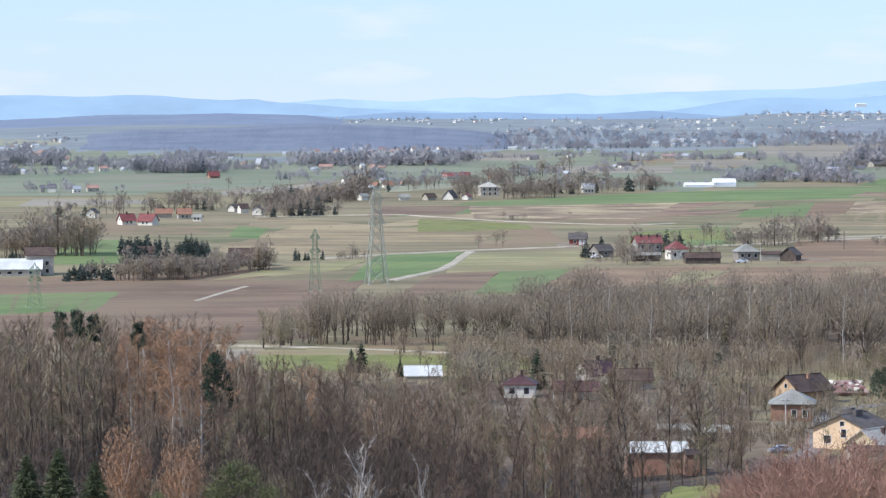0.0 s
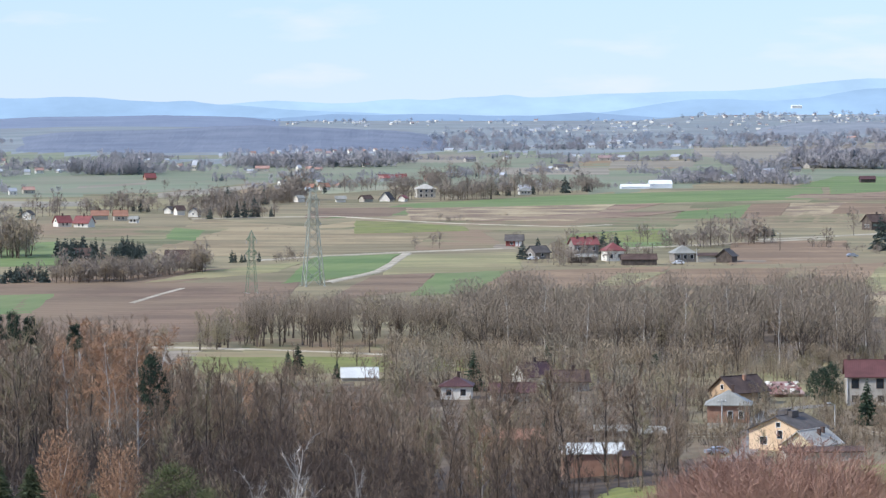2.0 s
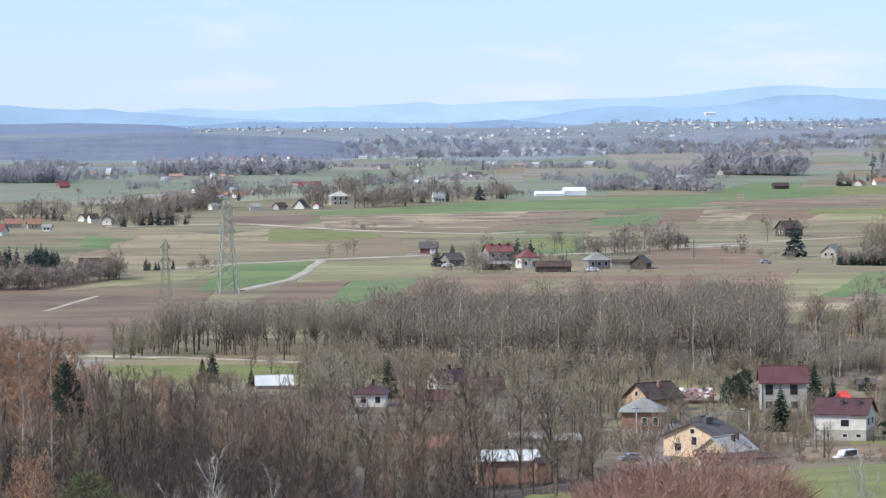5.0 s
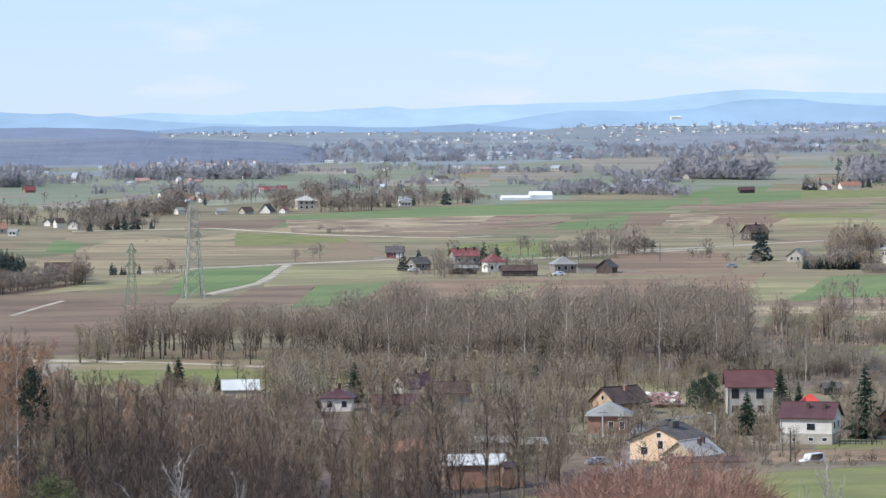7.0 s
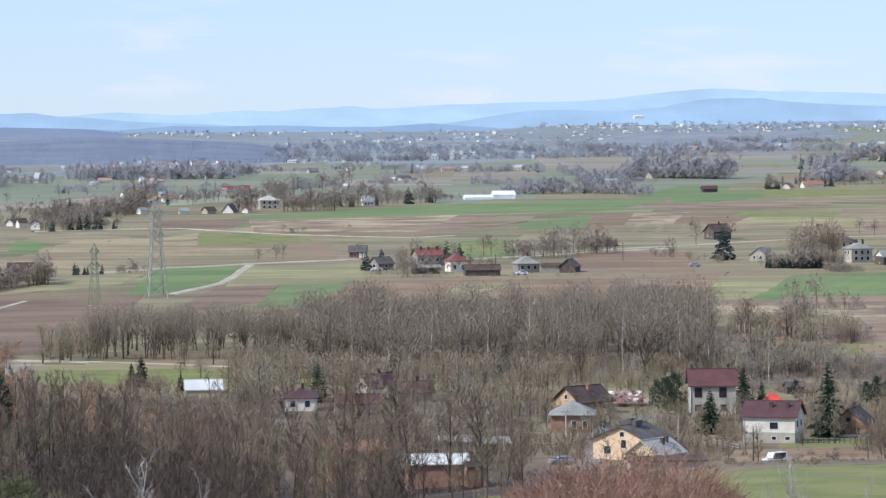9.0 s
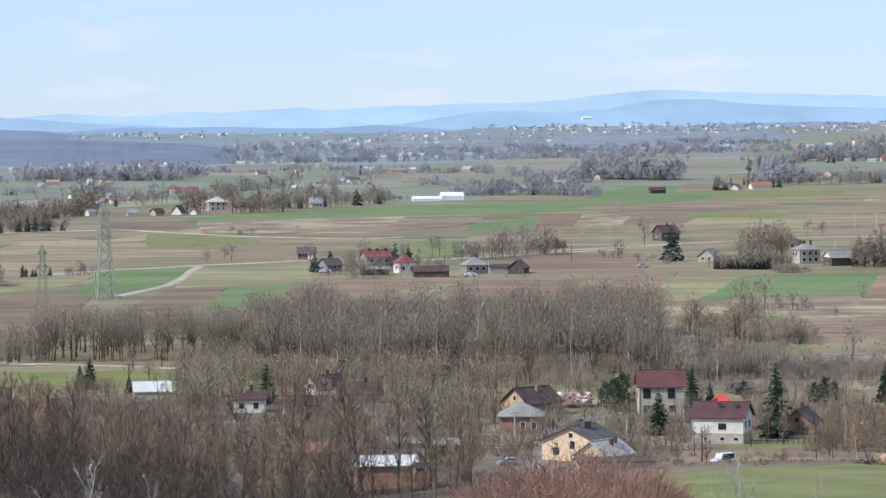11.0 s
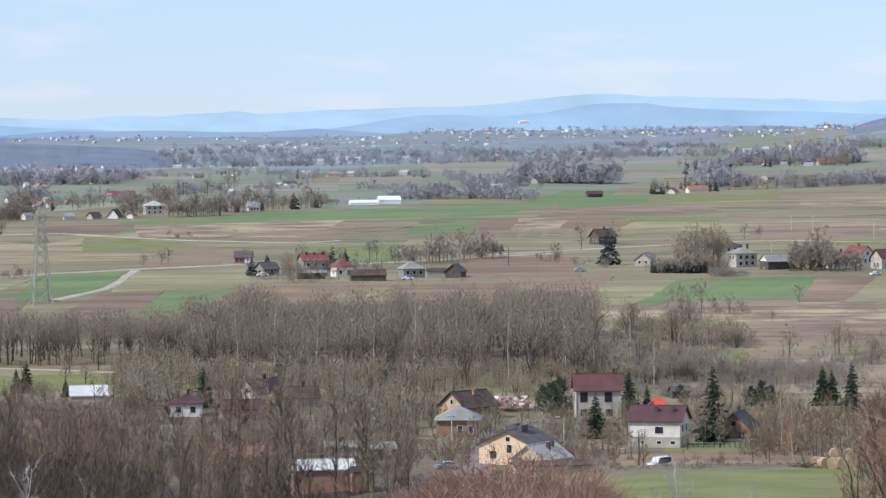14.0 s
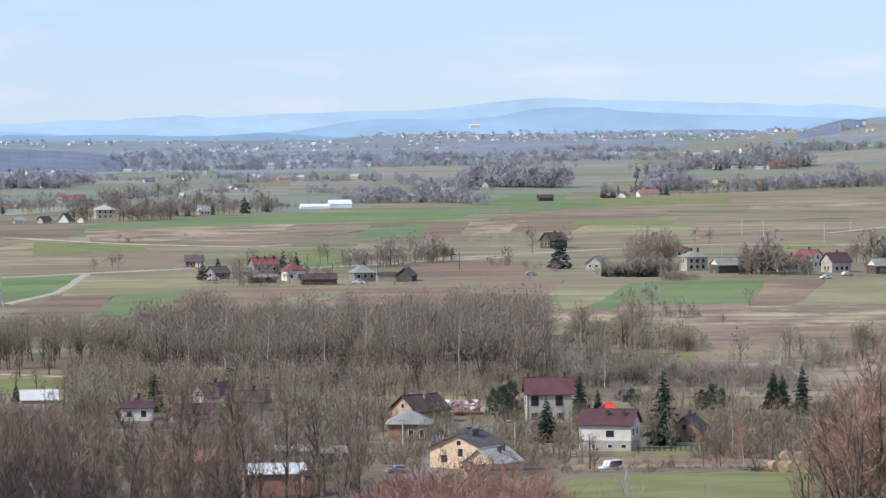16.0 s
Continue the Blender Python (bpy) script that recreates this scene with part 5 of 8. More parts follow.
# the wood on the slope below the viewpoint
for x, y in scatter(150, (-32.9, 478.9), (24.0, 519.4), (26.8, 599.4), (-39.7, 618.7), 13, 2.6):
    k, h = pick(W, tall=6, grey=3, birch=0.2, olive=1), W.uniform(12, 17)
    if before_barn(x, y):
        continue
    if math.hypot(x, y) < 545:
        tree(k, x, y, h, group="trees of the valley wood")
    else:
        plant("undergrowth", {"tall": "wood", "grey": "wood"}.get(k, k), x, y, h, round(x * 7 + y * 3))
for x, y in scatter(26, (16.3, 499.7), (43.6, 528.2), (50.2, 597.9), (19.2, 589.7), 14, 4):
    if before_barn(x, y):
        continue
    k = pick(W, tall=3, grey=3, olive=1.5, bush=2)
    tree(k, x, y, W.uniform(9, 14) * (0.35 if k == "bush" else 1), group="trees of the valley wood")
for x, y in scatter(125, (-38.5, 628.8), (51.8, 627.9), (67.4, 817.2), (-48.2, 788.5), 15, 4):
    k = pick(W, mid=1, wood=5, mid_olive=0.6, bush=2)
    plant("undergrowth", k, x, y, W.uniform(7, 12) * (0.4 if k == "bush" else 1), round(x * 7 + y * 3))
for x, y in scatter(36, (-19.9, 289.3), (17.9, 299.5), (27.2, 479.2), (-43.1, 337.3), 20, 3):
    tree(pick(W, tall=2, thicket=5, olive=0.6), x, y, W.uniform(6.5, 9.5), group="trees of the valley wood")
for x, y in scatter(150, (-36.9, 282.6), (19.9, 359.5), (33.1, 599.1), (-62.2, 476.0), 16, 2.5):
    if before_barn(x, y):
        continue
    plant("undergrowth", pick(W, dark_bush=3, bush=1, yellow=0.3), x, y, W.uniform(2, 4.5), round(x * 7 + y * 3))
for x, y in scatter(90, (-38.2, 623.8), (52.6, 637.8), (62.5, 757.4), (-44.6, 728.6), 21, 3.2):
    k = pick(W, wood=4, mid_brown=2, bush=2)
    plant("undergrowth", k, x, y, W.uniform(7.5, 11) * (0.45 if k == "bush" else 1), round(x * 9 + y * 3))
for x, y in scatter(60, (56.7, 687.7), (114.8, 680.4), (141.4, 838.2), (69.9, 847.1), 22, 4):
    k = pick(W, mid_brown=3, mid=2, bush=3, mid_olive=1)
    plant("undergrowth", k, x, y, W.uniform(4, 7) * (0.6 if k == "bush" else 1), round(x * 9 + y * 3))
for x, y in scatter(75, (1.8, 803.8), (70.8, 793.2), (76.5, 857.1), (2.0, 885.1), 23, 4):
    k = pick(W, mid_brown=6, mid=2, bush=2, willow=1)
    plant("undergrowth", k, x, y, W.uniform(6, 10) * (0.5 if k in ("bush", "willow") else 1), round(x * 9 + y * 3))
for x, y in scatter(70, (73.1, 814.8), (100.0, 800.6), (109.1, 873.2), (79.8, 889.4), 24, 4):
    k = pick(W, mid_brown=4, bush=3, willow=2)
    plant("undergrowth", k, x, y, W.uniform(4, 7) * (0.6 if k in ("bush", "willow") else 1), round(x * 9 + y * 3))
for x, d, h in ((-4.1, 610.0, 15.71), (5.9, 600.0, 18.35), (12.3, 604.9, 17.48), (18.5, 599.7, 22.22), (20.7, 605.6, 19.65), (28.3, 597.3, 21.39), (30.6, 603.2, 18.41), (36.1, 598.9, 17.15), (41.5, 602.6, 17.31)):
    tree("tall", x, d, h, width=1.25, label="large dark-trunked bare tree above the thicket", group="trees of the valley wood")
for x, y in scatter(22, (-14.0, 842.0), (22.5, 850.4), (27.2, 925.0), (-14.0, 915.0), 29, 5):
    k = pick(W, mid_brown=3, mid=2, bush=2)
    plant("undergrowth", k, x, y, W.uniform(4.5, 9) * (0.6 if k == "bush" else 1), round(x * 9 + y * 3))
for x, y in scatter(30, (-50.0, 830.0), (-12.0, 832.0), (-12.0, 850.0), (-52.0, 850.0), 35, 2.6):
    plant("undergrowth", "bush", x, y, W.uniform(2, 3.6), round(x * 9 + y * 3))
# the belt of trees along the stream
for x, y in scatter(52, (-33.8, 932.0), (24.0, 930.0), (26.1, 984.7), (-33.6, 989.4), 17, 5):
    plant("stream_wood", pick(W, belt=3, belt_brown=2, mid_olive=0.5), x, y, W.uniform(9.5, 13.5), round(x * 5 + y), W.uniform(0.9, 1.25))
for x, y in ((-30.5, 934.5), (-24.6, 936.0), (-17.2, 933.4), (-14.9, 935.2), (-9.8, 936.6), (-2.0, 933.8), (5.1, 935.0), (10.6, 932.9), (15.8, 934.8), (21.2, 933.5)):
    plant("stream_wood", "belt", x, y, W.uniform(11.5, 13.5), round(x * 5 + y), 1.0)
for x, y, h in ((-43.6, 948.0, 8.0), (-40.2, 962.0, 9.0), (-36.8, 957.0, 8.2), (-47.5, 985.0, 6.5), (-55.0, 952.0, 5.0)):
    plant("stream_wood", "mid_olive", x, y, h, round(x * 5 + y), 1.0)
for x, y in scatter(190, (19.1, 869.8), (112.8, 842.5), (129.6, 1001.7), (22.0, 999.8), 18, 4.2):
    plant("stream_wood", pick(W, belt=4, belt_brown=5, mid_olive=0.4), x, y, W.uniform(11.5, 17.5), round(x * 5 + y), W.uniform(0.8, 1.1))
for x, y in scatter(60, (20.2, 859.8), (108.4, 838.0), (112.9, 872.7), (20.7, 879.8), 19, 3):
    plant("stream_wood", pick(W, willow=2, mid_brown=2), x, y, W.uniform(4, 8), round(x * 5 + y))
for u, d, h in ((31, 905, 18), (40, 905, 20), (55, 870, 17), (62, 880, 19), (71, 872, 20), (78, 866, 18), (84, 900, 20), (93, 868, 19), (100, 890, 19), (106, 866, 18), (118, 905, 18), (122, 868, 17), (48, 868, 18)):
    tree("mid_birch", u, d, h, group="birches by the stream")
REST["undergrowth"] = [r for r in REST["undergrowth"] if not (0.85 < math.degrees(math.atan2(r[1], r[2])) < 1.4 and 620 < r[2] < 778 and r[3] > 4)]
settle("undergrowth", "bare thicket and saplings on the slope", "undergrowth")
settle("stream_wood", "belt of bare grey-brown trees along the stream", "wood")



# ---- buildings ----
def roof_shape(kind, w, d, h, rise, over=0.5, thick=0.18, hipped=None):
    """A roof over a body w long (x) and d deep (y, from 0), with its ridge along x."""
    s = Shape()
    x0, x1, y0, y1 = -w / 2 - over, w / 2 + over, -over, d + over
    drop = rise * over / (d / 2)
    z0, z1, ym = h - drop, h + rise, d / 2
    if kind == "gable":
        e0, e1 = x0, x1
    elif kind == "hip":
        k = hipped if hipped is not None else d / 2
        e0, e1 = x0 + k + over, x1 - k - over
        if e0 > e1:
            e0 = e1 = 0.0
    low = [(x0, y0, z0), (x1, y0, z0), (x1, y1, z0), (x0, y1, z0)]
    top = [(e0, ym, z1), (e1, ym, z1)]
    p = low + top + [(a, b, c + thick) for a, b, c in low + top]
    under = [(1, 0, 4, 5), (3, 2, 5, 4)]
    over_f = [(6, 7, 11, 10), (8, 9, 10, 11)]
    rims = [(0, 1, 7, 6), (2, 3, 9, 8)]
    if kind == "gable":
        rims += [(1, 5, 11, 7), (5, 2, 8, 11), (3, 4, 10, 9), (4, 0, 6, 10)]
    else:
        under += [(0, 3, 4), (2, 1, 5)]
        over_f += [(7, 8, 11), (9, 6, 10)]
        rims += [(1, 2, 8, 7), (3, 0, 6, 9)]
    return s.add(p, under + over_f + rims)


def body_shape(w, d, z0, h, rise=0.0):
    """Walls of a house, with gables where rise is given."""
    s = Shape()
    x0, x1 = -w / 2, w / 2
    p = [(x0, 0, z0), (x1, 0, z0), (x1, d, z0), (x0, d, z0), (x0, 0, h), (x1, 0, h), (x1, d, h), (x0, d, h)]
    f = [(0, 1, 5, 4), (2, 3, 7, 6), (3, 2, 1, 0)]
    if rise:
        p += [(x0, d / 2, h + rise), (x1, d / 2, h + rise)]
        f += [(3, 0, 4, 8, 7), (1, 2, 6, 9, 5), (4, 5, 9, 8), (6, 7, 8, 9)]
    else:
        f += [(3, 0, 4, 7), (1, 2, 6, 5), (4, 5, 6, 7)]
    return s.add(p, f)


def face_pose(face, w, d, u, z):
    """A pose on a wall: x along the wall, y into it."""
    return {"front": pose(u, 0, z), "back": pose(-u, d, z, 0, 0, 180), "left": pose(-w / 2, d / 2 - u, z, 0, 0, -90), "right": pose(w / 2, d / 2 + u, z, 0, 0, 90)}[face]


def window(house_ob, m, ww, hh, frame_mat="frame", fine=True):
    f = Shape()
    t = 0.09
    f.box(-ww / 2 - t, -ww / 2, -0.05, 0.05, -t, hh + t, m).box(ww / 2, ww / 2 + t, -0.05, 0.05, -t, hh + t, m)
    f.box(-ww / 2, ww / 2, -0.05, 0.05, hh, hh + t, m).box(-ww / 2, ww / 2, -0.08, 0.05, -t, 0, m)
    if fine and ww > 0.9:
        f.box(-0.035, 0.035, -0.04, 0.04, 0, hh, m)
    win = part("window", f, M[frame_mat], house_ob)
    part("pane", Shape().box(-ww / 2, ww / 2, -0.042, 0.03, 0, hh, m), M["glass"], win)
    return win


def house(x, y, rot, w, d, h, rise, wall="white", roof="roof_red", kind="gable", label="", windows=(), chimneys=(), plinth=None, plinth_h=1.2, gable=None, over=0.5, hipped=None, name="house", category="house", door=None, frame_mat="frame", sink=0.4, group="", k=1.0, stack="roof_brown"):
    """A house whose near foot stands at x, y; w along its ridge, d deep."""
    w, d, h, rise, windows = w * k, d * k, h * k, rise * k, [(f, u * k, z * k, a * k, b * k) for f, u, z, a, b in windows]
    chimneys = [(u * k, v) for u, v in chimneys]
    away, c, n = math.hypot(x, y), math.cos(radians(rot)), math.sin(radians(rot))
    deep = (abs(d * c) + abs(w * n)) / 2
    gz = ground_z(x, y)
    x, y = x * (1 + deep / away) + n * d / 2, y * (1 + deep / away) - c * d / 2
    ob = base(name, x, y, rot, gz)
    part("wall", body_shape(w, d, -sink - 1.0, h, rise * 0.97 if kind == "gable" else 0), M[wall], ob)
    if gable:
        for sx in (-1, 1):
            gx = sx * (w / 2 + 0.03)
            g = Shape().add([(gx, 0.05, h), (gx, d - 0.05, h), (gx, d / 2, h + rise * 0.95), (gx - sx * 0.02, 0.05, h), (gx - sx * 0.02, d - 0.05, h), (gx - sx * 0.02, d / 2, h + rise * 0.95)], [(0, 1, 2), (5, 4, 3), (0, 2, 5, 3), (1, 4, 5, 2), (0, 3, 4, 1)])
            part("gable_boarding", g, M[gable], ob)
    if plinth:
        q = 0.03
        part("plinth", Shape().box(-w / 2 - q, w / 2 + q, -q, d + q, -sink - 0.9, plinth_h), M[plinth], ob)
    part("roof", roof_shape(kind, w, d, h, rise, over, hipped=hipped), M[roof], ob)
    if kind == "gable" and w * rise > 8:
        part("ridge_cap", Shape().box(-w / 2 - over, w / 2 + over, d / 2 - 0.14, d / 2 + 0.14, h + rise + 0.1, h + rise + 0.24), M[roof], ob)
    for u, v in chimneys:
        lie = h + rise * (1 - abs(v - 0.5) * 2)
        top = lie + 1.0
        c = Shape().box(u - 0.3, u + 0.3, d * v - 0.28, d * v + 0.28, lie - 0.8, top).box(u - 0.37, u + 0.37, d * v - 0.35, d * v + 0.35, top, top + 0.14)
        part("chimney", c, M[stack], ob)
    for face, u, z, ww, hh in windows:
        window(ob, face_pose(face, w, d, u, z), ww, hh, frame_mat)
    if door:
        face, u, ww, hh = door
        m = face_pose(face, w, d, u, 0.2)
        part("door", Shape().box(-ww / 2, ww / 2, -0.06, 0.05, 0, hh, m), M["wood_dark"], ob)
    return tagged(ob, label, category, group)


def rows(face, n, span, z, ww=1.1, hh=1.3):
    """Windows spread evenly along a wall."""
    return [(face, -span / 2 + span * (i + 0.5) / n, z, ww, hh) for i in range(n)]


# the houses below the meadow
house(34.7, 612.6, 3, 10, 5.0, 3.89, 1.3, "brick_pale", "roof_tin", label="long brick outbuilding with a bright tin roof", chimneys=[(0.0, 0.6)], over=0.35, name="barn", category="barn")
house(40.6, 604.9, 3, 3.0, 5.0, 3.2, 0.7, "brick_pale", "roof_brown", label="low brick lean-to beside the outbuilding", over=0.2, name="shed", category="shed")
house(49.9, 676.7, 4, 6.5, 4.5, 2.2, 0.9, "wood_dark", "roof_grey", label="open timber shed with a grey sheet roof", over=0.4, name="shed", category="shed")
house(42.8, 682.2, -3, 7.0, 4.5, 2.3, 0.8, "plaster", "roof_grey", label="low plastered shed with a grey sheet roof", over=0.4, name="shed", category="shed")
house(66.3, 709.5, -7, 7.96, 8.5, 4.73, 2.3, "brick", "roof_grey", "hip", label="square brick house with a grey hipped roof", windows=[("front", 0.4, 2.0, 0.9, 1.4), ("front", 2.5, 2.0, 0.9, 1.4), ("right", 0, 2.0, 0.9, 1.4)], plinth="plaster", plinth_h=1.2, chimneys=[(0.8, 0.5)], over=0.55)
house(73.0, 759.5, 42, 10.0, 7.2, 3.0, 2.8, "plank", "roof_brown", label="house with a raw timber gable and brown roof", gable="plank", windows=[("left", 0, 3.4, 0.7, 0.9), ("front", 2.5, 1.2, 1.0, 1.2)], chimneys=[(0.5, 0.35)], over=0.6, stack="brick")
ruin = house(83.9, 781.5, 4, 8.6, 6.0, 0.9, 2.0, "brick", "roof_patched", "hip", label="low outhouse with a patched pink broken roof", over=0.5, name="shed", category="shed", hipped=1.8)
cream = house(71.7, 653.6, 56, 9.5, 11.0, 3.39, 2.4, "cream", "roof_dark", label="cream rendered house with a dark shallow roof", windows=[("left", -2.6, 0.9, 1.3, 1.3), ("left", 0.6, 2.0, 1.0, 1.4), ("left", 0.3, 4.0, 0.8, 0.8), ("front", -2, 1.2, 1.1, 1.3), ("front", 2, 1.2, 1.1, 1.3)], chimneys=[(-1.0, 0.5), (-0.3, 0.5), (2.2, 0.6)], over=0.6, stack="roof_dark")
house(73.3, 633.6, 54, 9.0, 6.2, 1.9, 2.15, "yellow", "roof_pale", label="pale yellow annex with a light grey gabled roof", windows=[("left", -1.6, 0.9, 1.0, 1.1), ("front", 1, 0.5, 1.0, 1.1)], chimneys=[(0.4, 0.3), (2.2, 0.35)], over=0.6)
house(50.2, 422.9, 4, 9.0, 3.0, 1.3, 0.4, "plaster", "roof_brown", label="low flat-roofed garage beside the annex", over=0.2, name="shed", category="garage")
white_house = house(102.3, 692.0, -20, 9.8, 8.6, 5.17, 2.43, "white", "roof_maroon", label="white rendered house with a maroon sheet roof", windows=[("front", 0.9, 2.75, 1.55, 1.25), ("front", 0.9, 0.75, 0.85, 0.6), ("front", 3.5, 0.75, 0.85, 0.6), ("front", -2.3, 0.7, 0.6, 0.6), ("right", 1.5, 3.0, 1.2, 1.2), ("right", -2.0, 3.0, 1.2, 1.2), ("left", 0, 3.0, 1.2, 1.2)], plinth="plaster", plinth_h=2.1, chimneys=[(-0.1, 0.28), (3.0, 0.28)], over=0.55)
tall_house = house(99.4, 758.4, -4, 9.3, 9.0, 6.15, 2.9, "grey_wall", "roof_wine", label="tall grey rendered house with a maroon roof", windows=[("front", -3.0, 3.7, 1.4, 1.9), ("front", 2.0, 3.7, 1.4, 1.9), ("front", -3.0, 0.9, 1.2, 1.2), ("front", 2.2, 0.9, 1.2, 1.2), ("left", 0, 3.6, 1.2, 1.5)], chimneys=[(-4.1, 0.5), (3.4, 0.5)], over=0.5, frame_mat="frame_brown")
house(112.7, 763.9, -8, 3.6, 4.0, 2.2, 1.3, "grey_wall", "roof_bright", "hip", label="small outhouse with a bright red roof", over=0.3, name="shed", category="shed", hipped=1.2)
house(123.8, 806.4, 5, 4.0, 3.0, 1.6, 0.9, "wood_dark", "roof_dark", label="dark timber shed behind the houses", over=0.3, name="shed", category="shed")
house(119.4, 704.1, 68, 9.0, 6.8, 2.5, 2.9, "brick", "roof_brown", label="brick house with a wide brown gabled roof", windows=[("left", -1.7, 0.9, 1.0, 1.0), ("left", 1.6, 0.9, 1.0, 1.0), ("left", 0, 3.2, 0.7, 0.7), ("front", 0, 0.9, 1.0, 1.0)], plinth="white", plinth_h=0.7, chimneys=[(0.5, 0.5)], over=0.6, frame_mat="frame_brown")
house(16.0, 779.4, -4, 6.4, 8.0, 3.0, 1.6, "white", "roof_maroon", "hip", label="white house with a dull red hipped roof in the trees", windows=rows("front", 2, 6, 1.0), chimneys=[(0.4, 0.5)])
house(-4.6, 832.3, 3, 8.04, 5.0, 0.9, 1.9, "plaster", "roof_tin", label="low shed with a white tin roof", over=0.3, name="shed", category="shed")
house(32.4, 802.2, 40, 8.0, 6.5, 3.2, 2.6, "white", "roof_maroon", label="small white house with a dark red roof", windows=[("left", 0, 3.3, 0.8, 0.8)], chimneys=[(1.0, 0.5)])
house(40.3, 798.7, 6, 7.97, 6.0, 2.4, 2.0, "plaster", "roof_brown", label="long house with a dull brown roof", chimneys=[(1.0, 0.5)])
house(27.5, 773.2, 5, 9.0, 5.0, 2.2, 1.6, "plaster", "roof_maroon", label="low house with a dull red roof among trees", name="house")
house(25.2, 665.9, 5, 8.0, 5.0, 2.6, 1.4, "brick", "roof_orange", label="low brick shed behind bare trees", name="shed", category="shed")

# fittings of the near houses
rnd = random.Random(77)
for k in range(26):
    u, v = rnd.uniform(-3.6, 3.6), rnd.uniform(-0.3, 2.9)
    at = pose(u, v, 1.02 + 0.62 * max(0.0, v), 32 + rnd.uniform(-16, 16), rnd.uniform(-14, 14), rnd.uniform(-40, 40))
    part("loose_sheet", Shape().box(-0.55, 0.55, -0.35, 0.35, 0.12, 0.17, at), M[rnd.choice(("roof_pale", "roof_patched", "roof_red", "white", "wood_dark"))], ruin)
part("dormer", Shape().box(-1.2, 1.3, 4.3, 7.2, 5.0, 6.6), M["roof_dark"], cream, "dark block on the roof ridge")
for owner, u, top in ((tall_house, -4.6, 6.0), (white_house, -4.85, 5.0)):
    part("downpipe", Shape().rod((u, -0.1, 0.2), (u, -0.1, top), 0.09, None, 6), M["frame"], owner, "pale downpipe")
for u in (-3.6, -1.2, 2.4, 4.4):
    part("stain", Shape().box(u - 0.25, u + 0.25, -0.036, -0.031, 0.3, 1.6), M["grey_wall"], white_house, "grey damp stain on the plinth")

# the row of farms along the valley road
red_cottage = house(51.2, 1418.5, -4, 6.43, 7.0, 2.36, 2.0, "red_wall", "roof_dark", label="red-walled cottage with a dark roof", windows=[("front", -1.0, 0.8, 0.9, 1.0)])
for u in (1.0, 2.4):
    part("garage_door", Shape().box(u - 0.55, u + 0.55, -0.05, 0.02, 0.1, 2.0), M["frame"], red_cottage, "white garage door")
house(55.6, 1313.9, 34, 6.5, 5.6, 2.4, 2.0, "grey_dark", "roof_dark", label="dark grey cottage with a gabled roof", windows=[("left", 0, 0.9, 1.4, 1.1), ("front", 0, 0.9, 1.0, 1.0)])
# wall colour stands in for the shaded front
house(71.2, 1304.9, 12, 8.68, 8.0, 5.52, 2.2, "grey_dark", "roof_red", label="tall house with a red roof on the valley road", windows=rows("front", 3, 8, 3.4) + rows("front", 3, 8, 0.8) + [("left", 0, 3.4, 1.1, 1.3)], chimneys=[(-2.5, 0.4), (0.3, 0.4), (3.4, 0.4)])
house(69.6, 1286.4, 5, 9.5, 4.5, 2.2, 0.7, "wood_dark", "roof_grey", label="low open shed with a grey roof", name="shed", category="shed")
house(80.9, 1296.8, 14, 6.28, 6.5, 3.92, 2.4, "white", "roof_red", "hip", label="white cottage with a red hipped roof", windows=[("front", -1.5, 1.1, 1.0, 1.3), ("front", 1.4, 1.1, 1.0, 1.3), ("left", 0, 1.1, 1.0, 1.3)])
house(88.2, 1272.1, 2, 11.94, 5.0, 2.0, 1.6, "wood_dark", "roof_brown", label="long low dark timber shed", name="shed", category="shed", over=0.3)
house(104.5, 1288.7, 10, 7.42, 7.5, 3.32, 2.4, "grey_dark", "roof_grey", "hip", label="grey house with a pale hipped roof", windows=rows("front", 3, 7, 1.2), chimneys=[(0.5, 0.5)])
house(112.9, 1288.4, 3, 7.0, 4.5, 2.3, 0.8, "plaster", "roof_brown", label="low farm shed with a brown roof", name="shed", category="shed", over=0.3)
house(119.4, 1284.8, 68, 6.5, 5.6, 2.4, 2.2, "wood_dark", "roof_dark", label="dark weathered timber barn", name="barn", category="barn")
house(207.3, 1560.1, 28, 9.0, 7.0, 3.6, 2.8, "wood_dark", "roof_brown", label="old dark timber farmhouse with a gabled roof", windows=[("left", -1, 1.2, 0.9, 1.1), ("left", 1.2, 1.2, 0.9, 1.1), ("front", 0, 1.2, 0.9, 1.1)], chimneys=[(0.5, 0.5)])
house(195.6, 1353.7, 62, 7.0, 6.0, 2.3, 2.4, "plaster", "roof_grey", label="weathered plastered cottage with a pale gable", gable="plaster", windows=[("left", -1.2, 0.9, 0.9, 1.0), ("left", 1.2, 0.9, 0.9, 1.0)])
house(241.7, 1452.2, 4, 10.22, 8.0, 3.0, 2.0, "grey_wall", "roof_brown", "hip", label="house with a brown hipped roof and white chimneys", windows=rows("front", 3, 8, 1.0), chimneys=[(-1.2, 0.5), (0.6, 0.5)])
house(228.7, 1339.2, 14, 8.2, 8.0, 5.13, 2.0, "grey_wall", "roof_grey", "hip", label="two-storey pale house with a grey hipped roof", windows=rows("front", 3, 7, 3.0) + rows("front", 3, 7, 0.8) + rows("left", 2, 5, 3.0), chimneys=[(-0.6, 0.5), (2.0, 0.5)])
# bright gable and dark wall colour imitate a sunlit end and shaded front
house(238.2, 1320.9, 16, 10.54, 7.0, 3.04, 2.2, "wood_dark", "roof_grey", label="long barn with a white gable, grey roof and shade-dark front", gable="white", windows=[("left", 0, 0.2, 0.5, 0.6)], name="barn", category="barn")
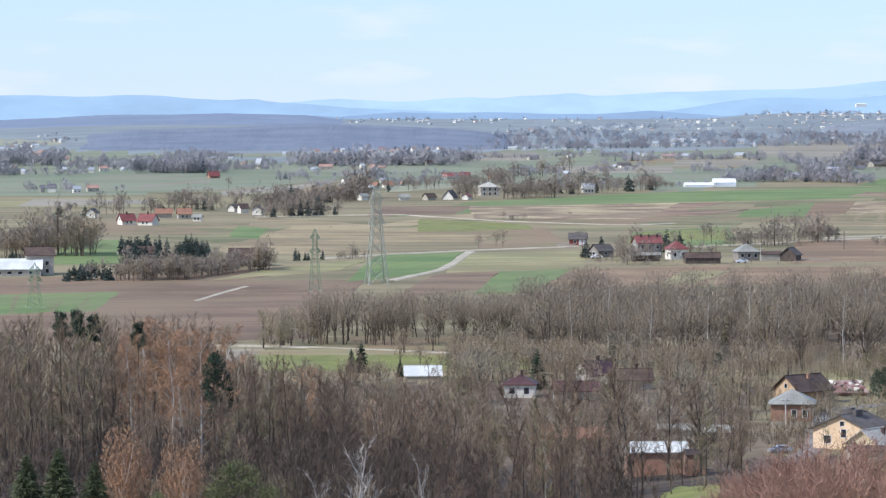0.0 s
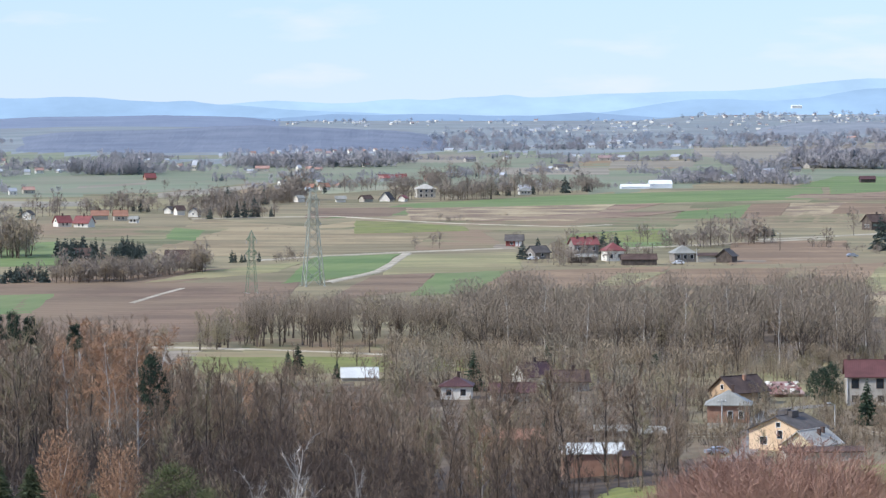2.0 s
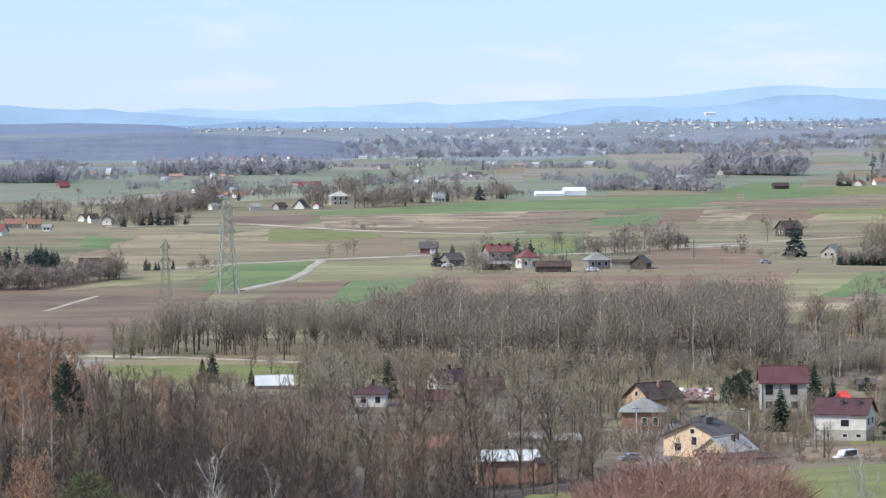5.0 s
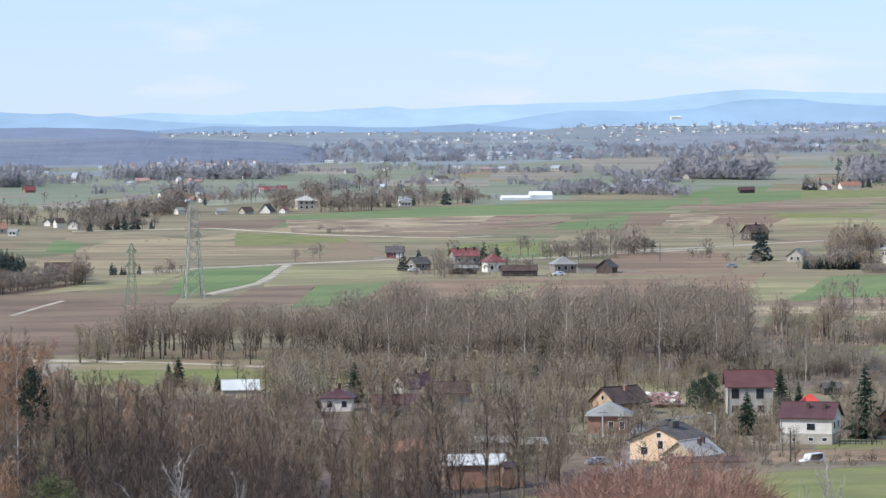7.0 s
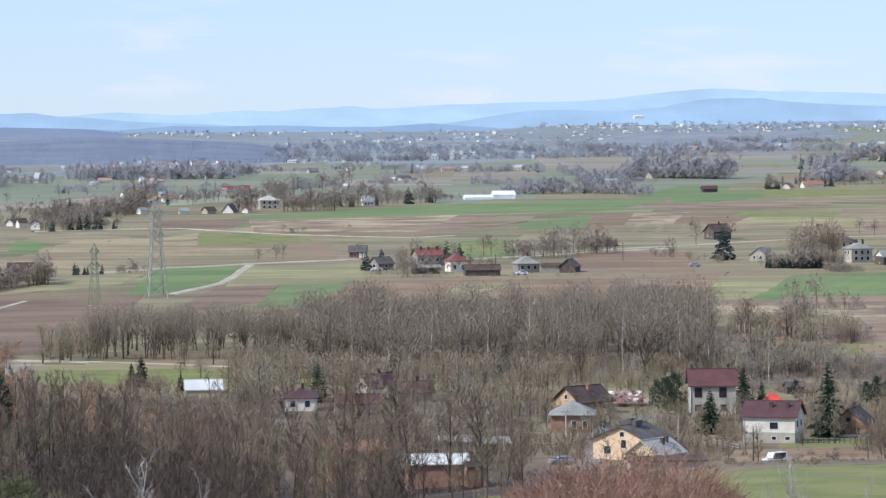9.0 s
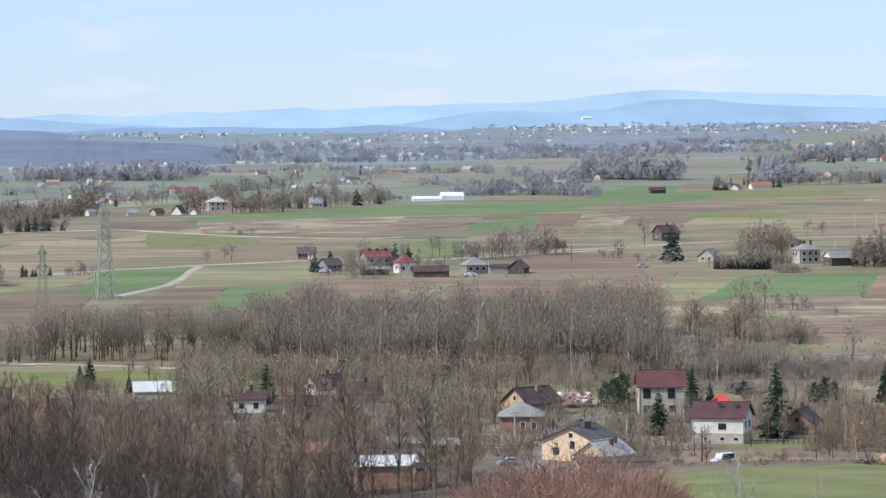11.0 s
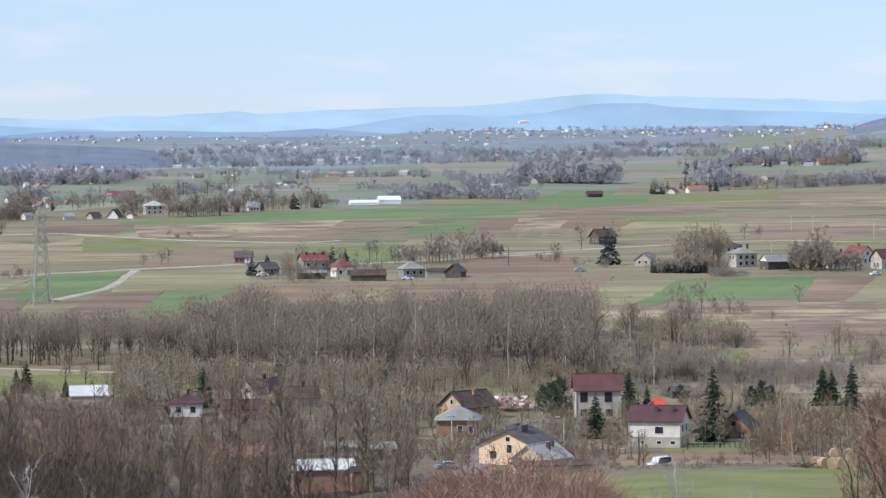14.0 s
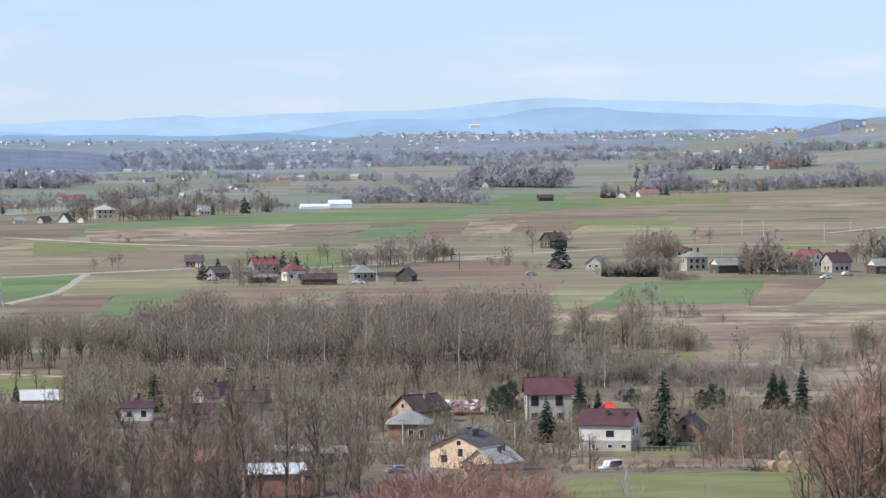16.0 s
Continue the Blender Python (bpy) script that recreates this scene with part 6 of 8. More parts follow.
house(262.1, 1325.2, 20, 9.0, 7.5, 3.4, 2.4, "white", "roof_red", label="white farmhouse with a red roof behind trees", windows=rows("front", 3, 7, 1.0) + rows("left", 2, 5, 1.0), chimneys=[(0, 0.5)])
house(273.7, 1349.8, -50, 8.0, 7.0, 4.2, 2.6, "white", "roof_red", label="white house with a red roof among bare trees", windows=rows("right", 2, 5, 1.0) + rows("right", 1, 3, 3.6), chimneys=[(0, 0.5)])
house(283.4, 1376.4, 6, 10.0, 6.0, 2.6, 1.9, "plaster", "roof_orange", label="long outbuilding with an orange roof", name="barn", category="barn")
# grey wall colour stands in for shade on the side facing the viewpoint
house(277.1, 1318.2, 16, 7.73, 8.5, 4.07, 2.8, "grey_wall", "roof_maroon", label="house with a maroon roof, walls coloured grey for shade", windows=rows("front", 3, 6, 0.9) + rows("left", 2, 5, 0.9), chimneys=[(0.3, 0.5)])
# again the shaded front is a dark wall colour beside a bright gable
house(292.2, 1306.5, 18, 11.0, 7.0, 3.0, 2.2, "wood_dark", "roof_grey", label="barn with a white gable end and shade-dark front", gable="white", name="barn", category="barn")

# farms on the left, towards the far hills
house(-140.4, 1228.5, 3, 17.17, 9.0, 2.61, 2.99, "plaster", "roof_tin", label="large farm building with a pale tin roof", windows=rows("front", 4, 14, 0.8, 1.4, 0.9), name="barn", category="barn")
house(-133.0, 1232.9, 8, 8.99, 9.0, 6.74, 2.4, "grey_wall", "roof_brown", label="grey two-storey farmhouse with a brown roof", windows=rows("front", 3, 7, 3.4) + rows("front", 3, 7, 0.9), chimneys=[(1.0, 0.5)])
house(-106.4, 1321.6, 4, 8.81, 6.0, 1.8, 2.2, "wood_dark", "roof_brown", label="low barn with a weathered roof by spruces", name="barn", category="barn")
house(-66.0, 1268.8, 6, 12.66, 8.0, 2.0, 4.0, "wood_dark", "roof_brown", label="long dark barn with a big roof", name="barn", category="barn")
house(-136.3, 1612.1, 28, 8.5, 7.5, 3.0, 3.4, "white", "roof_red", label="house with a steep red roof", windows=rows("front", 2, 5, 1.0) + [("left", 0, 3.0, 1.0, 1.0)], chimneys=[(0, 0.5)], k=0.74)
house(-126.4, 1603.9, -24, 9.5, 8.0, 3.0, 3.6, "white", "roof_red", label="house with a steep red roof and dormers", windows=rows("front", 2, 5, 1.0), chimneys=[(0, 0.5)], k=0.74)
house(-127.6, 1710.6, 6, 10.0, 7.0, 3.0, 2.6, "plaster", "roof_orange", label="farmhouse with an orange roof", chimneys=[(0, 0.5)], k=0.74)
house(-117.1, 1693.6, 10, 8.0, 7.0, 3.4, 3.0, "plaster", "roof_orange", label="house with a muted orange roof", chimneys=[(0, 0.5)], windows=rows("front", 2, 5, 1.0), k=0.74)
house(-160.4, 1713.5, 74, 7.0, 5.6, 3.4, 2.2, "white", "roof_dark", label="small white gabled house by trees", windows=[("left", 0, 1.2, 1.0, 1.0)], k=0.74)
house(-108.9, 1661.3, -10, 5.0, 5.0, 2.6, 1.4, "white", "roof_grey", label="white cottage at the field's edge", windows=rows("front", 2, 4, 0.9), k=0.74)
house(-86.0, 1743.4, 76, 7.0, 6.0, 3.4, 2.0, "white", "roof_dark", label="bright white gabled house by dark spruces", windows=[("left", 0, 1.4, 0.9, 1.0)], k=0.74)
house(-100.5, 1794.5, 60, 5.0, 5.0, 2.6, 2.0, "white", "roof_dark", label="little white gabled cottage by trees", k=0.74)
house(-94.5, 1769.3, 30, 5.5, 5.0, 3.6, 2.4, "white", "roof_brown", label="white cottage with a brown roof", k=0.74)
house(-147.2, 2404.2, 20, 9.0, 7.5, 2.4, 3.4, "brick", "roof_red", label="lone house with a steep red roof in fields", k=0.74)

# the greenhouse farm and the houses in the middle distance
house(148.1, 2168.1, 4, 16.4, 8.0, 1.2, 1.4, "film", "film", label="long white polytunnel greenhouse", over=0.1, name="greenhouse", category="greenhouse")
house(163.8, 2180.8, 4, 13.21, 9.0, 2.4, 2.2, "film", "film", label="white greenhouse with a gabled roof", over=0.1, name="greenhouse", category="greenhouse")
house(25.0, 2040.0, 8, 10.26, 9.0, 5.0, 2.2, "plaster", "roof_pale", "hip", label="two-storey house with a pale hipped roof", windows=rows("front", 3, 9, 3.0) + rows("front", 3, 9, 0.6))
house(4.0, 1986.5, 68, 9.0, 8.0, 2.0, 4.6, "white", "roof_dark", label="white chalet with a steep roof", k=0.74)
house(4.5, 2378.6, 4, 13.0, 7.0, 2.6, 2.4, "plaster", "roof_red", label="house with a long red roof", k=0.74)
house(13.9, 2393.0, 4, 9.0, 7.0, 2.6, 2.6, "plaster", "roof_red", label="house with a red roof among trees", k=0.74)
house(31.7, 2374.2, 30, 7.0, 6.0, 3.0, 2.4, "brick", "roof_orange", label="small orange brick house", k=0.74)
house(80.5, 2071.2, 10, 9.0, 7.0, 3.0, 2.0, "white", "roof_grey", "hip", label="white cottage with a pale hipped roof", windows=rows("front", 3, 7, 1.0), k=0.74)
house(-20.5, 1979.8, 6, 7.0, 6.0, 2.4, 2.0, "white", "roof_grey", label="pale cottage at the field's edge", k=0.74)
house(-7.1, 1978.9, 40, 8.0, 6.0, 2.6, 2.2, "plaster", "roof_brown", label="plastered cottage with a brown roof", k=0.74)
house(12.7, 1985.1, 60, 5.0, 5.0, 2.6, 1.8, "white", "roof_red", label="little white house with a red roof", k=0.74)
house(-42.4, 1979.7, 40, 6.0, 5.0, 3.0, 1.8, "white", "roof_grey", label="white cottage beside the wood", k=0.74)
house(-32.0, 2169.6, 30, 7.0, 6.0, 3.0, 2.4, "white", "roof_orange", label="white cottage with an orange roof", k=0.74)
house(-40.4, 2162.7, -20, 8.0, 6.0, 3.0, 2.2, "plaster", "roof_orange", label="cottage with an orange roof among trees", k=0.74)
house(248.9, 2405.6, 66, 9.0, 7.5, 3.6, 2.8, "white", "roof_brown", label="white gabled farmhouse in fields", k=0.74)
house(259.6, 2433.8, 6, 12.0, 7.0, 2.6, 2.2, "wood_dark", "roof_dark", label="dark farm shed beside the farmhouse", name="barn", category="barn", k=0.74)
house(129.4, 2649.1, 10, 10.0, 7.0, 3.0, 2.0, "white", "roof_dark", label="white cottage on the far meadow", k=0.74)
house(299.1, 2289.5, 4, 9.06, 6.0, 2.4, 1.6, "wood_dark", "roof_maroon", label="red-brown timber field barn", name="barn", category="barn")
house(358.7, 2362.0, 60, 9.0, 7.5, 2.6, 2.6, "white", "roof_red", label="white house with a red roof by spruces", k=0.74)
house(349.4, 2365.7, 20, 9.0, 7.0, 2.6, 2.4, "wood_dark", "roof_grey", label="grey farm building by spruces", name="barn", category="barn", k=0.74)
house(378.5, 2388.0, 8, 13.14, 8.0, 2.4, 2.4, "white", "roof_orange", label="long white house with an orange roof")
house(425.9, 2522.5, 40, 7.0, 6.0, 4.0, 2.2, "brick", "roof_orange", label="small orange house by trees", k=0.74)
house(571.4, 2948.0, 6, 13.6, 9.0, 2.6, 2.8, "plaster", "roof_orange", label="farm building with a long orange roof", name="barn", category="barn")
house(537.5, 3019.4, 10, 12.0, 8.0, 4.0, 3.0, "white", "roof_orange", label="white house with a pale roof", k=0.74)
house(480.7, 2969.0, 20, 12.0, 8.0, 3.6, 3.0, "white", "roof_brown", label="white house beyond the strips", k=0.74)
house(480.0, 2931.1, -10, 10.0, 8.0, 2.6, 2.0, "film", "film", label="white polytunnel by a house", name="greenhouse", category="greenhouse", k=0.74)


CLEAR = []


def cottage(x, y, w, tall, wall, roof, rot):
    """A small far house, w across and tall to its ridge."""
    CLEAR.append((x, y, w))
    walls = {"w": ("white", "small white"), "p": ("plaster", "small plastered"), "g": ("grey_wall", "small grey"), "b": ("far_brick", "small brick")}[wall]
    roofs = {"s": ("far_slate", "pale grey"), "r": ("far_roof", "dull red"), "o": ("far_orange", "muted orange"), "d": ("far_dark", "dark"), "m": ("far_roof", "dull red")}[roof]
    d = min(9.0, max(4.0, w * 0.75))
    c, n = abs(math.cos(radians(rot))), abs(math.sin(radians(rot)))
    long = max(2.5, (w * 0.94 - d * n) / c)
    rnd = random.Random(round(x * 3 + y * 7))
    for _ in range(5):
        near = y < 3400
        plant("hedgerows", ("hazy" if rnd.random() < 0.9 else "hazy_spruce") if near else "haze", x + rnd.uniform(-1, 1) * (w + 9), y + rnd.uniform(-2, 34), tall * rnd.uniform(0.8, 1.9), round(x + y * 9), rnd.uniform(1.0, 1.4))
    wins = [("front", u * long, tall * 0.16, tall * 0.16, tall * 0.2) for u in (-0.25, 0.25)] if w > 5 else []
    house(x, y, rot, long, d, tall * 0.56, tall * 0.44, walls[0], roofs[0], "gable", walls[1] + " far house with a " + roofs[1] + " roof", windows=wins, over=0.25, group="far village houses")


def far_town(n, az0, az1, d0, d1, seed):
    """The houses of the far town, too small to tell apart, as one mesh."""
    rnd, v, f, m, names = random.Random(seed), [], [], [], ["white", "far_slate", "far_roof"]
    for _ in range(n):
        a, d, w = radians(rnd.uniform(az0, az1)), rnd.uniform(d0, d1), rnd.uniform(1.6, 4.4)
        at = pose(d * math.sin(a), d * math.cos(a), ground_z(d * math.sin(a), d * math.cos(a)), 0, 0, rnd.uniform(-40, 40))
        for sh, k in ((body_shape(w, w * 0.8, -1, w * 0.4, w * 0.2), 0), (roof_shape("gable", w, w * 0.8, w * 0.4, w * 0.2, 0.2), rnd.choice((0, 1, 1, 2)))):
            f += [tuple(i + len(v) for i in q) for q in sh.f]
            m += [k] * len(sh.f)
            v += [at @ Vector(p) for p in sh.v]
        plant("hedgerows", "haze", d * math.sin(a) + rnd.uniform(-9, 9), d * math.cos(a) + rnd.uniform(5, 40), rnd.uniform(3, 7), round(d * 10), 1.3)
    me = bpy.data.meshes.new("far_town")
    me.from_pydata(v, [], f)
    for k in names:
        me.materials.append(M[k])
    me.polygons.foreach_set("material_index", m)
    return tagged(new("far_town", me), "tiny white houses of the far town", "town", kind="stuff")


far_town(190, 5.2, 11.4, 3980, 4520, 3)
far_town(40, 3.2, 6.2, 3850, 4560, 4)
far_town(24, -1.6, 2.4, 4150, 4640, 5)
# the far villages
cottage(-373.1, 3172.1, 4.8, 3.4, "w", "s", 0)
cottage(-371.9, 3202.5, 4.4, 2.9, "w", "s", -14)
cottage(-371.2, 3230.7, 3.9, 2.9, "w", "r", -14)
cottage(-373.8, 3278.8, 3.5, 2.5, "w", "s", 28)
cottage(-369.7, 3295.3, 3.0, 2.5, "w", "s", -28)
cottage(-358.5, 3274.4, 4.5, 3.0, "w", "s", 28)
cottage(-356.3, 3290.8, 3.0, 2.5, "w", "s", 0)
cottage(-381.6, 3545.5, 2.7, 1.6, "w", "s", 28)
cottage(-376.1, 3554.2, 2.2, 1.6, "w", "s", -28)
cottage(-345.5, 3390.4, 4.6, 3.6, "w", "s", -28)
cottage(-353.9, 3421.7, 3.1, 3.1, "p", "d", 28)
cottage(-326.0, 3036.5, 7.4, 4.6, "p", "o", -28)
cottage(-333.4, 3053.9, 4.6, 3.2, "p", "r", 14)
cottage(-287.0, 2857.6, 4.3, 3.9, "w", "o", 0)
cottage(-275.3, 2778.4, 3.8, 2.5, "p", "o", -28)
cottage(-283.5, 2532.2, 3.1, 3.5, "w", "s", -14)
cottage(-260.4, 2576.9, 2.7, 3.5, "p", "s", 14)
cottage(-307.7, 2694.5, 2.5, 2.0, "p", "o", -28)
cottage(-239.9, 2556.8, 3.9, 3.5, "w", "s", 0)
cottage(-234.4, 2585.4, 7.1, 3.9, "w", "o", 14)
cottage(-241.2, 2767.5, 2.5, 2.1, "w", "s", -14)
cottage(-235.4, 2667.6, 4.9, 2.4, "p", "d", -28)
cottage(-221.7, 2596.6, 3.1, 2.4, "w", "s", -28)
cottage(-236.5, 2872.3, 3.9, 2.6, "w", "s", 28)
cottage(-219.3, 2703.1, 3.7, 2.0, "p", "s", 14)
cottage(-229.4, 2143.8, 3.6, 4.2, "p", "d", 14)
cottage(-223.9, 2144.3, 4.9, 4.6, "w", "d", 0)
cottage(-208.5, 2131.8, 5.5, 3.9, "w", "s", 14)
cottage(-201.8, 2156.6, 8.5, 3.9, "p", "o", 14)
cottage(-185.9, 2916.1, 4.4, 2.6, "w", "o", -14)
cottage(-179.4, 2916.5, 3.5, 2.2, "p", "s", -14)
cottage(-164.5, 2903.3, 4.4, 2.6, "w", "s", 14)
cottage(-145.2, 2736.2, 5.0, 3.3, "w", "o", 28)
cottage(-139.5, 2754.5, 3.7, 2.9, "p", "d", 14)
cottage(-130.1, 2656.8, 5.6, 7.2, "p", "s", -28)
cottage(-127.6, 3015.3, 2.7, 3.6, "w", "s", 0)
cottage(-104.0, 3084.2, 6.5, 3.7, "w", "o", 28)
cottage(-87.8, 3086.8, 3.7, 3.3, "p", "o", 28)
cottage(-84.2, 3144.9, 3.3, 2.8, "w", "s", 28)
cottage(-68.7, 3131.2, 3.8, 4.3, "w", "s", -14)
cottage(-59.2, 3103.4, 3.3, 2.8, "w", "r", -28)
cottage(-58.1, 3171.5, 2.9, 1.9, "w", "s", -28)
cottage(-50.7, 3129.6, 6.1, 4.3, "w", "r", 0)
cottage(-41.7, 3089.7, 4.2, 3.7, "w", "r", 0)
cottage(-37.3, 3155.8, 4.3, 2.9, "w", "r", 28)
cottage(-24.8, 3141.9, 4.7, 3.8, "w", "r", 28)
cottage(-23.9, 3075.9, 2.8, 2.3, "w", "s", -14)
cottage(-12.6, 3168.0, 3.8, 2.4, "p", "o", -28)
cottage(-7.2, 3102.0, 5.6, 2.8, "w", "s", 0)
cottage(-3.1, 3192.0, 4.3, 2.4, "w", "o", 28)
cottage(-56.9, 2645.4, 4.4, 3.6, "w", "s", 28)
cottage(-51.4, 2373.4, 5.0, 4.7, "w", "s", 28)
cottage(-59.1, 2283.2, 6.2, 3.1, "w", "d", 28)
cottage(-49.0, 2627.5, 5.6, 3.2, "p", "o", -28)
cottage(-42.6, 2627.7, 5.6, 2.4, "p", "o", 0)
cottage(-88.6, 2580.5, 5.5, 2.3, "w", "s", -14)
cottage(-81.5, 2614.7, 10.3, 3.9, "p", "o", 0)
cottage(-37.2, 2287.7, 4.1, 2.8, "p", "s", 28)
cottage(-24.6, 2209.9, 4.0, 2.7, "p", "o", -28)
cottage(-41.5, 2153.6, 5.9, 2.3, "w", "s", -28)
cottage(-9.7, 2742.0, 6.6, 3.3, "w", "o", 28)
cottage(-1.5, 2842.0, 3.0, 2.6, "w", "s", 28)
cottage(1.2, 2364.0, 3.2, 3.2, "w", "o", 14)
cottage(-40.6, 4467.8, 3.4, 3.4, "w", "s", 14)
cottage(-29.5, 4317.9, 2.6, 2.6, "w", "s", -14)
cottage(-14.3, 4086.0, 3.7, 2.5, "w", "s", -14)
cottage(-21.4, 4269.9, 3.2, 3.2, "w", "s", 14)
cottage(-76.5, 4557.4, 2.8, 2.1, "w", "s", 14)
cottage(-130.2, 4634.2, 3.5, 2.1, "w", "s", -28)
cottage(66.3, 3765.4, 2.3, 1.7, "w", "s", 28)
cottage(90.9, 3794.9, 4.0, 2.3, "w", "s", 14)
cottage(106.9, 3942.6, 3.6, 2.4, "w", "s", -28)
cottage(127.3, 3875.9, 4.1, 2.3, "w", "s", -28)
cottage(134.7, 3787.6, 4.6, 3.4, "w", "s", 14)
cottage(152.6, 3909.0, 3.5, 3.0, "w", "s", 28)
cottage(157.5, 3868.8, 5.3, 3.5, "w", "s", 0)
cottage(165.7, 3910.5, 6.5, 3.5, "w", "s", 14)
cottage(183.2, 3931.7, 5.3, 3.6, "w", "s", -14)
cottage(194.8, 4037.3, 4.3, 3.1, "w", "s", 14)
cottage(196.7, 3895.0, 5.3, 2.9, "w", "s", 28)
cottage(205.8, 3932.6, 4.8, 3.0, "w", "s", 0)
cottage(213.7, 3992.3, 4.8, 3.0, "w", "s", 28)
cottage(89.2, 3819.0, 2.9, 2.3, "p", "o", 0)
cottage(60.0, 3191.4, 9.6, 2.4, "w", "s", -14)
cottage(70.7, 3193.2, 2.4, 1.9, "w", "s", -28)
cottage(89.4, 3208.8, 3.4, 1.9, "w", "s", 14)
cottage(103.9, 3178.3, 2.9, 1.9, "w", "s", 14)
cottage(100.0, 2962.3, 4.9, 2.7, "w", "s", 28)
cottage(120.8, 3095.6, 3.7, 2.8, "w", "s", 0)
cottage(135.4, 3291.2, 3.0, 2.5, "w", "s", 0)
cottage(122.6, 2667.2, 4.8, 2.4, "p", "s", -28)
cottage(137.4, 2688.5, 4.1, 1.6, "p", "d", -28)
cottage(25.1, 2935.9, 3.1, 2.2, "w", "s", 28)
cottage(29.8, 2969.9, 2.2, 1.8, "w", "s", 14)
cottage(70.1, 2909.2, 9.7, 3.5, "g", "d", 14)
cottage(80.6, 2442.7, 5.2, 3.3, "p", "s", -28)
cottage(155.2, 2984.0, 3.2, 2.7, "w", "s", 0)
cottage(160.0, 2981.7, 4.1, 2.7, "w", "s", 28)
cottage(188.7, 3320.6, 6.0, 4.5, "w", "s", 0)
cottage(174.6, 2946.8, 5.3, 3.1, "p", "d", 28)
cottage(204.5, 3323.7, 4.5, 2.5, "w", "s", 28)
cottage(217.3, 3439.1, 15.6, 3.6, "w", "s", -28)
cottage(229.8, 3424.3, 8.3, 3.1, "w", "s", -28)
cottage(215.0, 3323.1, 5.0, 3.0, "w", "s", -14)
cottage(239.8, 3375.5, 3.1, 2.6, "w", "s", -14)
cottage(256.6, 3410.4, 3.1, 2.6, "p", "o", -14)
cottage(175.3, 2906.7, 10.6, 4.0, "g", "r", 0)
cottage(189.8, 2927.9, 7.1, 3.5, "g", "s", -14)
cottage(270.2, 3393.3, 6.7, 4.6, "w", "s", 0)
cottage(274.3, 3294.6, 4.5, 3.5, "w", "s", -28)
cottage(282.1, 3316.0, 7.0, 3.0, "p", "d", -14)
cottage(232.0, 2918.8, 10.6, 4.0, "p", "s", -28)
cottage(305.2, 3412.4, 3.6, 2.1, "w", "s", 28)
cottage(324.3, 3412.6, 7.2, 4.1, "p", "s", 14)
cottage(359.1, 3475.5, 2.6, 2.1, "w", "s", 28)
cottage(367.1, 3516.9, 4.8, 3.2, "w", "s", 0)
cottage(393.0, 3487.9, 7.9, 3.2, "w", "s", -28)
cottage(416.5, 3571.8, 3.3, 2.2, "w", "s", 0)
cottage(417.3, 3515.3, 6.4, 3.2, "w", "s", 28)
cottage(253.8, 4036.0, 6.1, 1.8, "w", "s", 0)
cottage(265.7, 4087.4, 4.3, 1.9, "w", "s", 28)
cottage(272.5, 4060.9, 3.7, 1.8, "w", "s", -28)
cottage(289.3, 4063.7, 3.1, 1.8, "w", "s", 28)
cottage(311.5, 4090.2, 5.6, 2.5, "w", "s", 0)
cottage(322.3, 4117.4, 4.4, 1.9, "w", "s", 0)
cottage(319.0, 4388.4, 2.7, 2.0, "w", "s", 0)
cottage(194.4, 2446.3, 4.4, 1.9, "g", "s", -28)
cottage(217.2, 2368.1, 2.9, 2.9, "w", "s", -28)
cottage(225.6, 2393.4, 5.4, 2.5, "g", "s", 14)
cottage(236.4, 2392.4, 3.3, 1.8, "w", "s", 14)
cottage(307.2, 2662.3, 10.5, 4.0, "g", "d", 28)
cottage(301.6, 2815.9, 9.4, 1.7, "b", "o", 28)
cottage(364.3, 3495.1, 4.2, 2.7, "w", "s", -28)
cottage(372.8, 3514.3, 4.8, 3.2, "p", "s", -14)
cottage(399.0, 3499.3, 7.4, 3.2, "w", "s", -28)
cottage(414.4, 3507.6, 5.9, 4.8, "w", "r", -14)
cottage(436.0, 3601.7, 2.2, 2.2, "w", "s", -14)
cottage(445.3, 3517.9, 11.8, 4.3, "p", "o", -28)
cottage(466.9, 3551.4, 5.4, 3.2, "w", "s", -28)
cottage(481.1, 3591.9, 7.7, 3.8, "w", "s", 14)
cottage(499.4, 3565.2, 10.9, 2.2, "w", "s", 14)
cottage(512.1, 3543.2, 10.8, 2.2, "w", "s", -14)
cottage(523.5, 3499.1, 7.5, 4.3, "p", "s", -28)
cottage(552.7, 3462.2, 5.8, 2.6, "w", "s", 0)
cottage(547.9, 3762.3, 8.0, 2.9, "w", "o", 0)
cottage(606.8, 4206.5, 5.8, 3.2, "w", "s", 28)
cottage(668.4, 4223.4, 3.9, 3.2, "w", "s", 0)
cottage(776.7, 4740.8, 5.8, 2.9, "w", "s", 14)
cottage(717.3, 4644.9, 2.8, 2.8, "w", "s", 28)
cottage(706.7, 4650.6, 2.8, 2.1, "w", "s", -28)
cottage(688.6, 4649.3, 3.5, 2.1, "w", "s", 28)
cottage(578.5, 3431.6, 7.4, 3.7, "p", "o", -28)
cottage(590.4, 3423.5, 8.4, 2.6, "w", "s", 0)
cottage(604.6, 3410.8, 8.4, 3.7, "p", "s", -14)
cottage(627.5, 3394.5, 8.3, 5.7, "w", "o", 14)
cottage(626.8, 3360.0, 5.2, 3.1, "w", "s", -14)
cottage(644.7, 3385.2, 5.2, 3.1, "p", "s", 28)
cottage(522.0, 3027.3, 6.5, 1.9, "w", "s", 0)
cottage(547.5, 3002.5, 5.5, 2.3, "w", "s", 0)
cottage(560.2, 2963.5, 9.1, 2.3, "w", "s", -14)
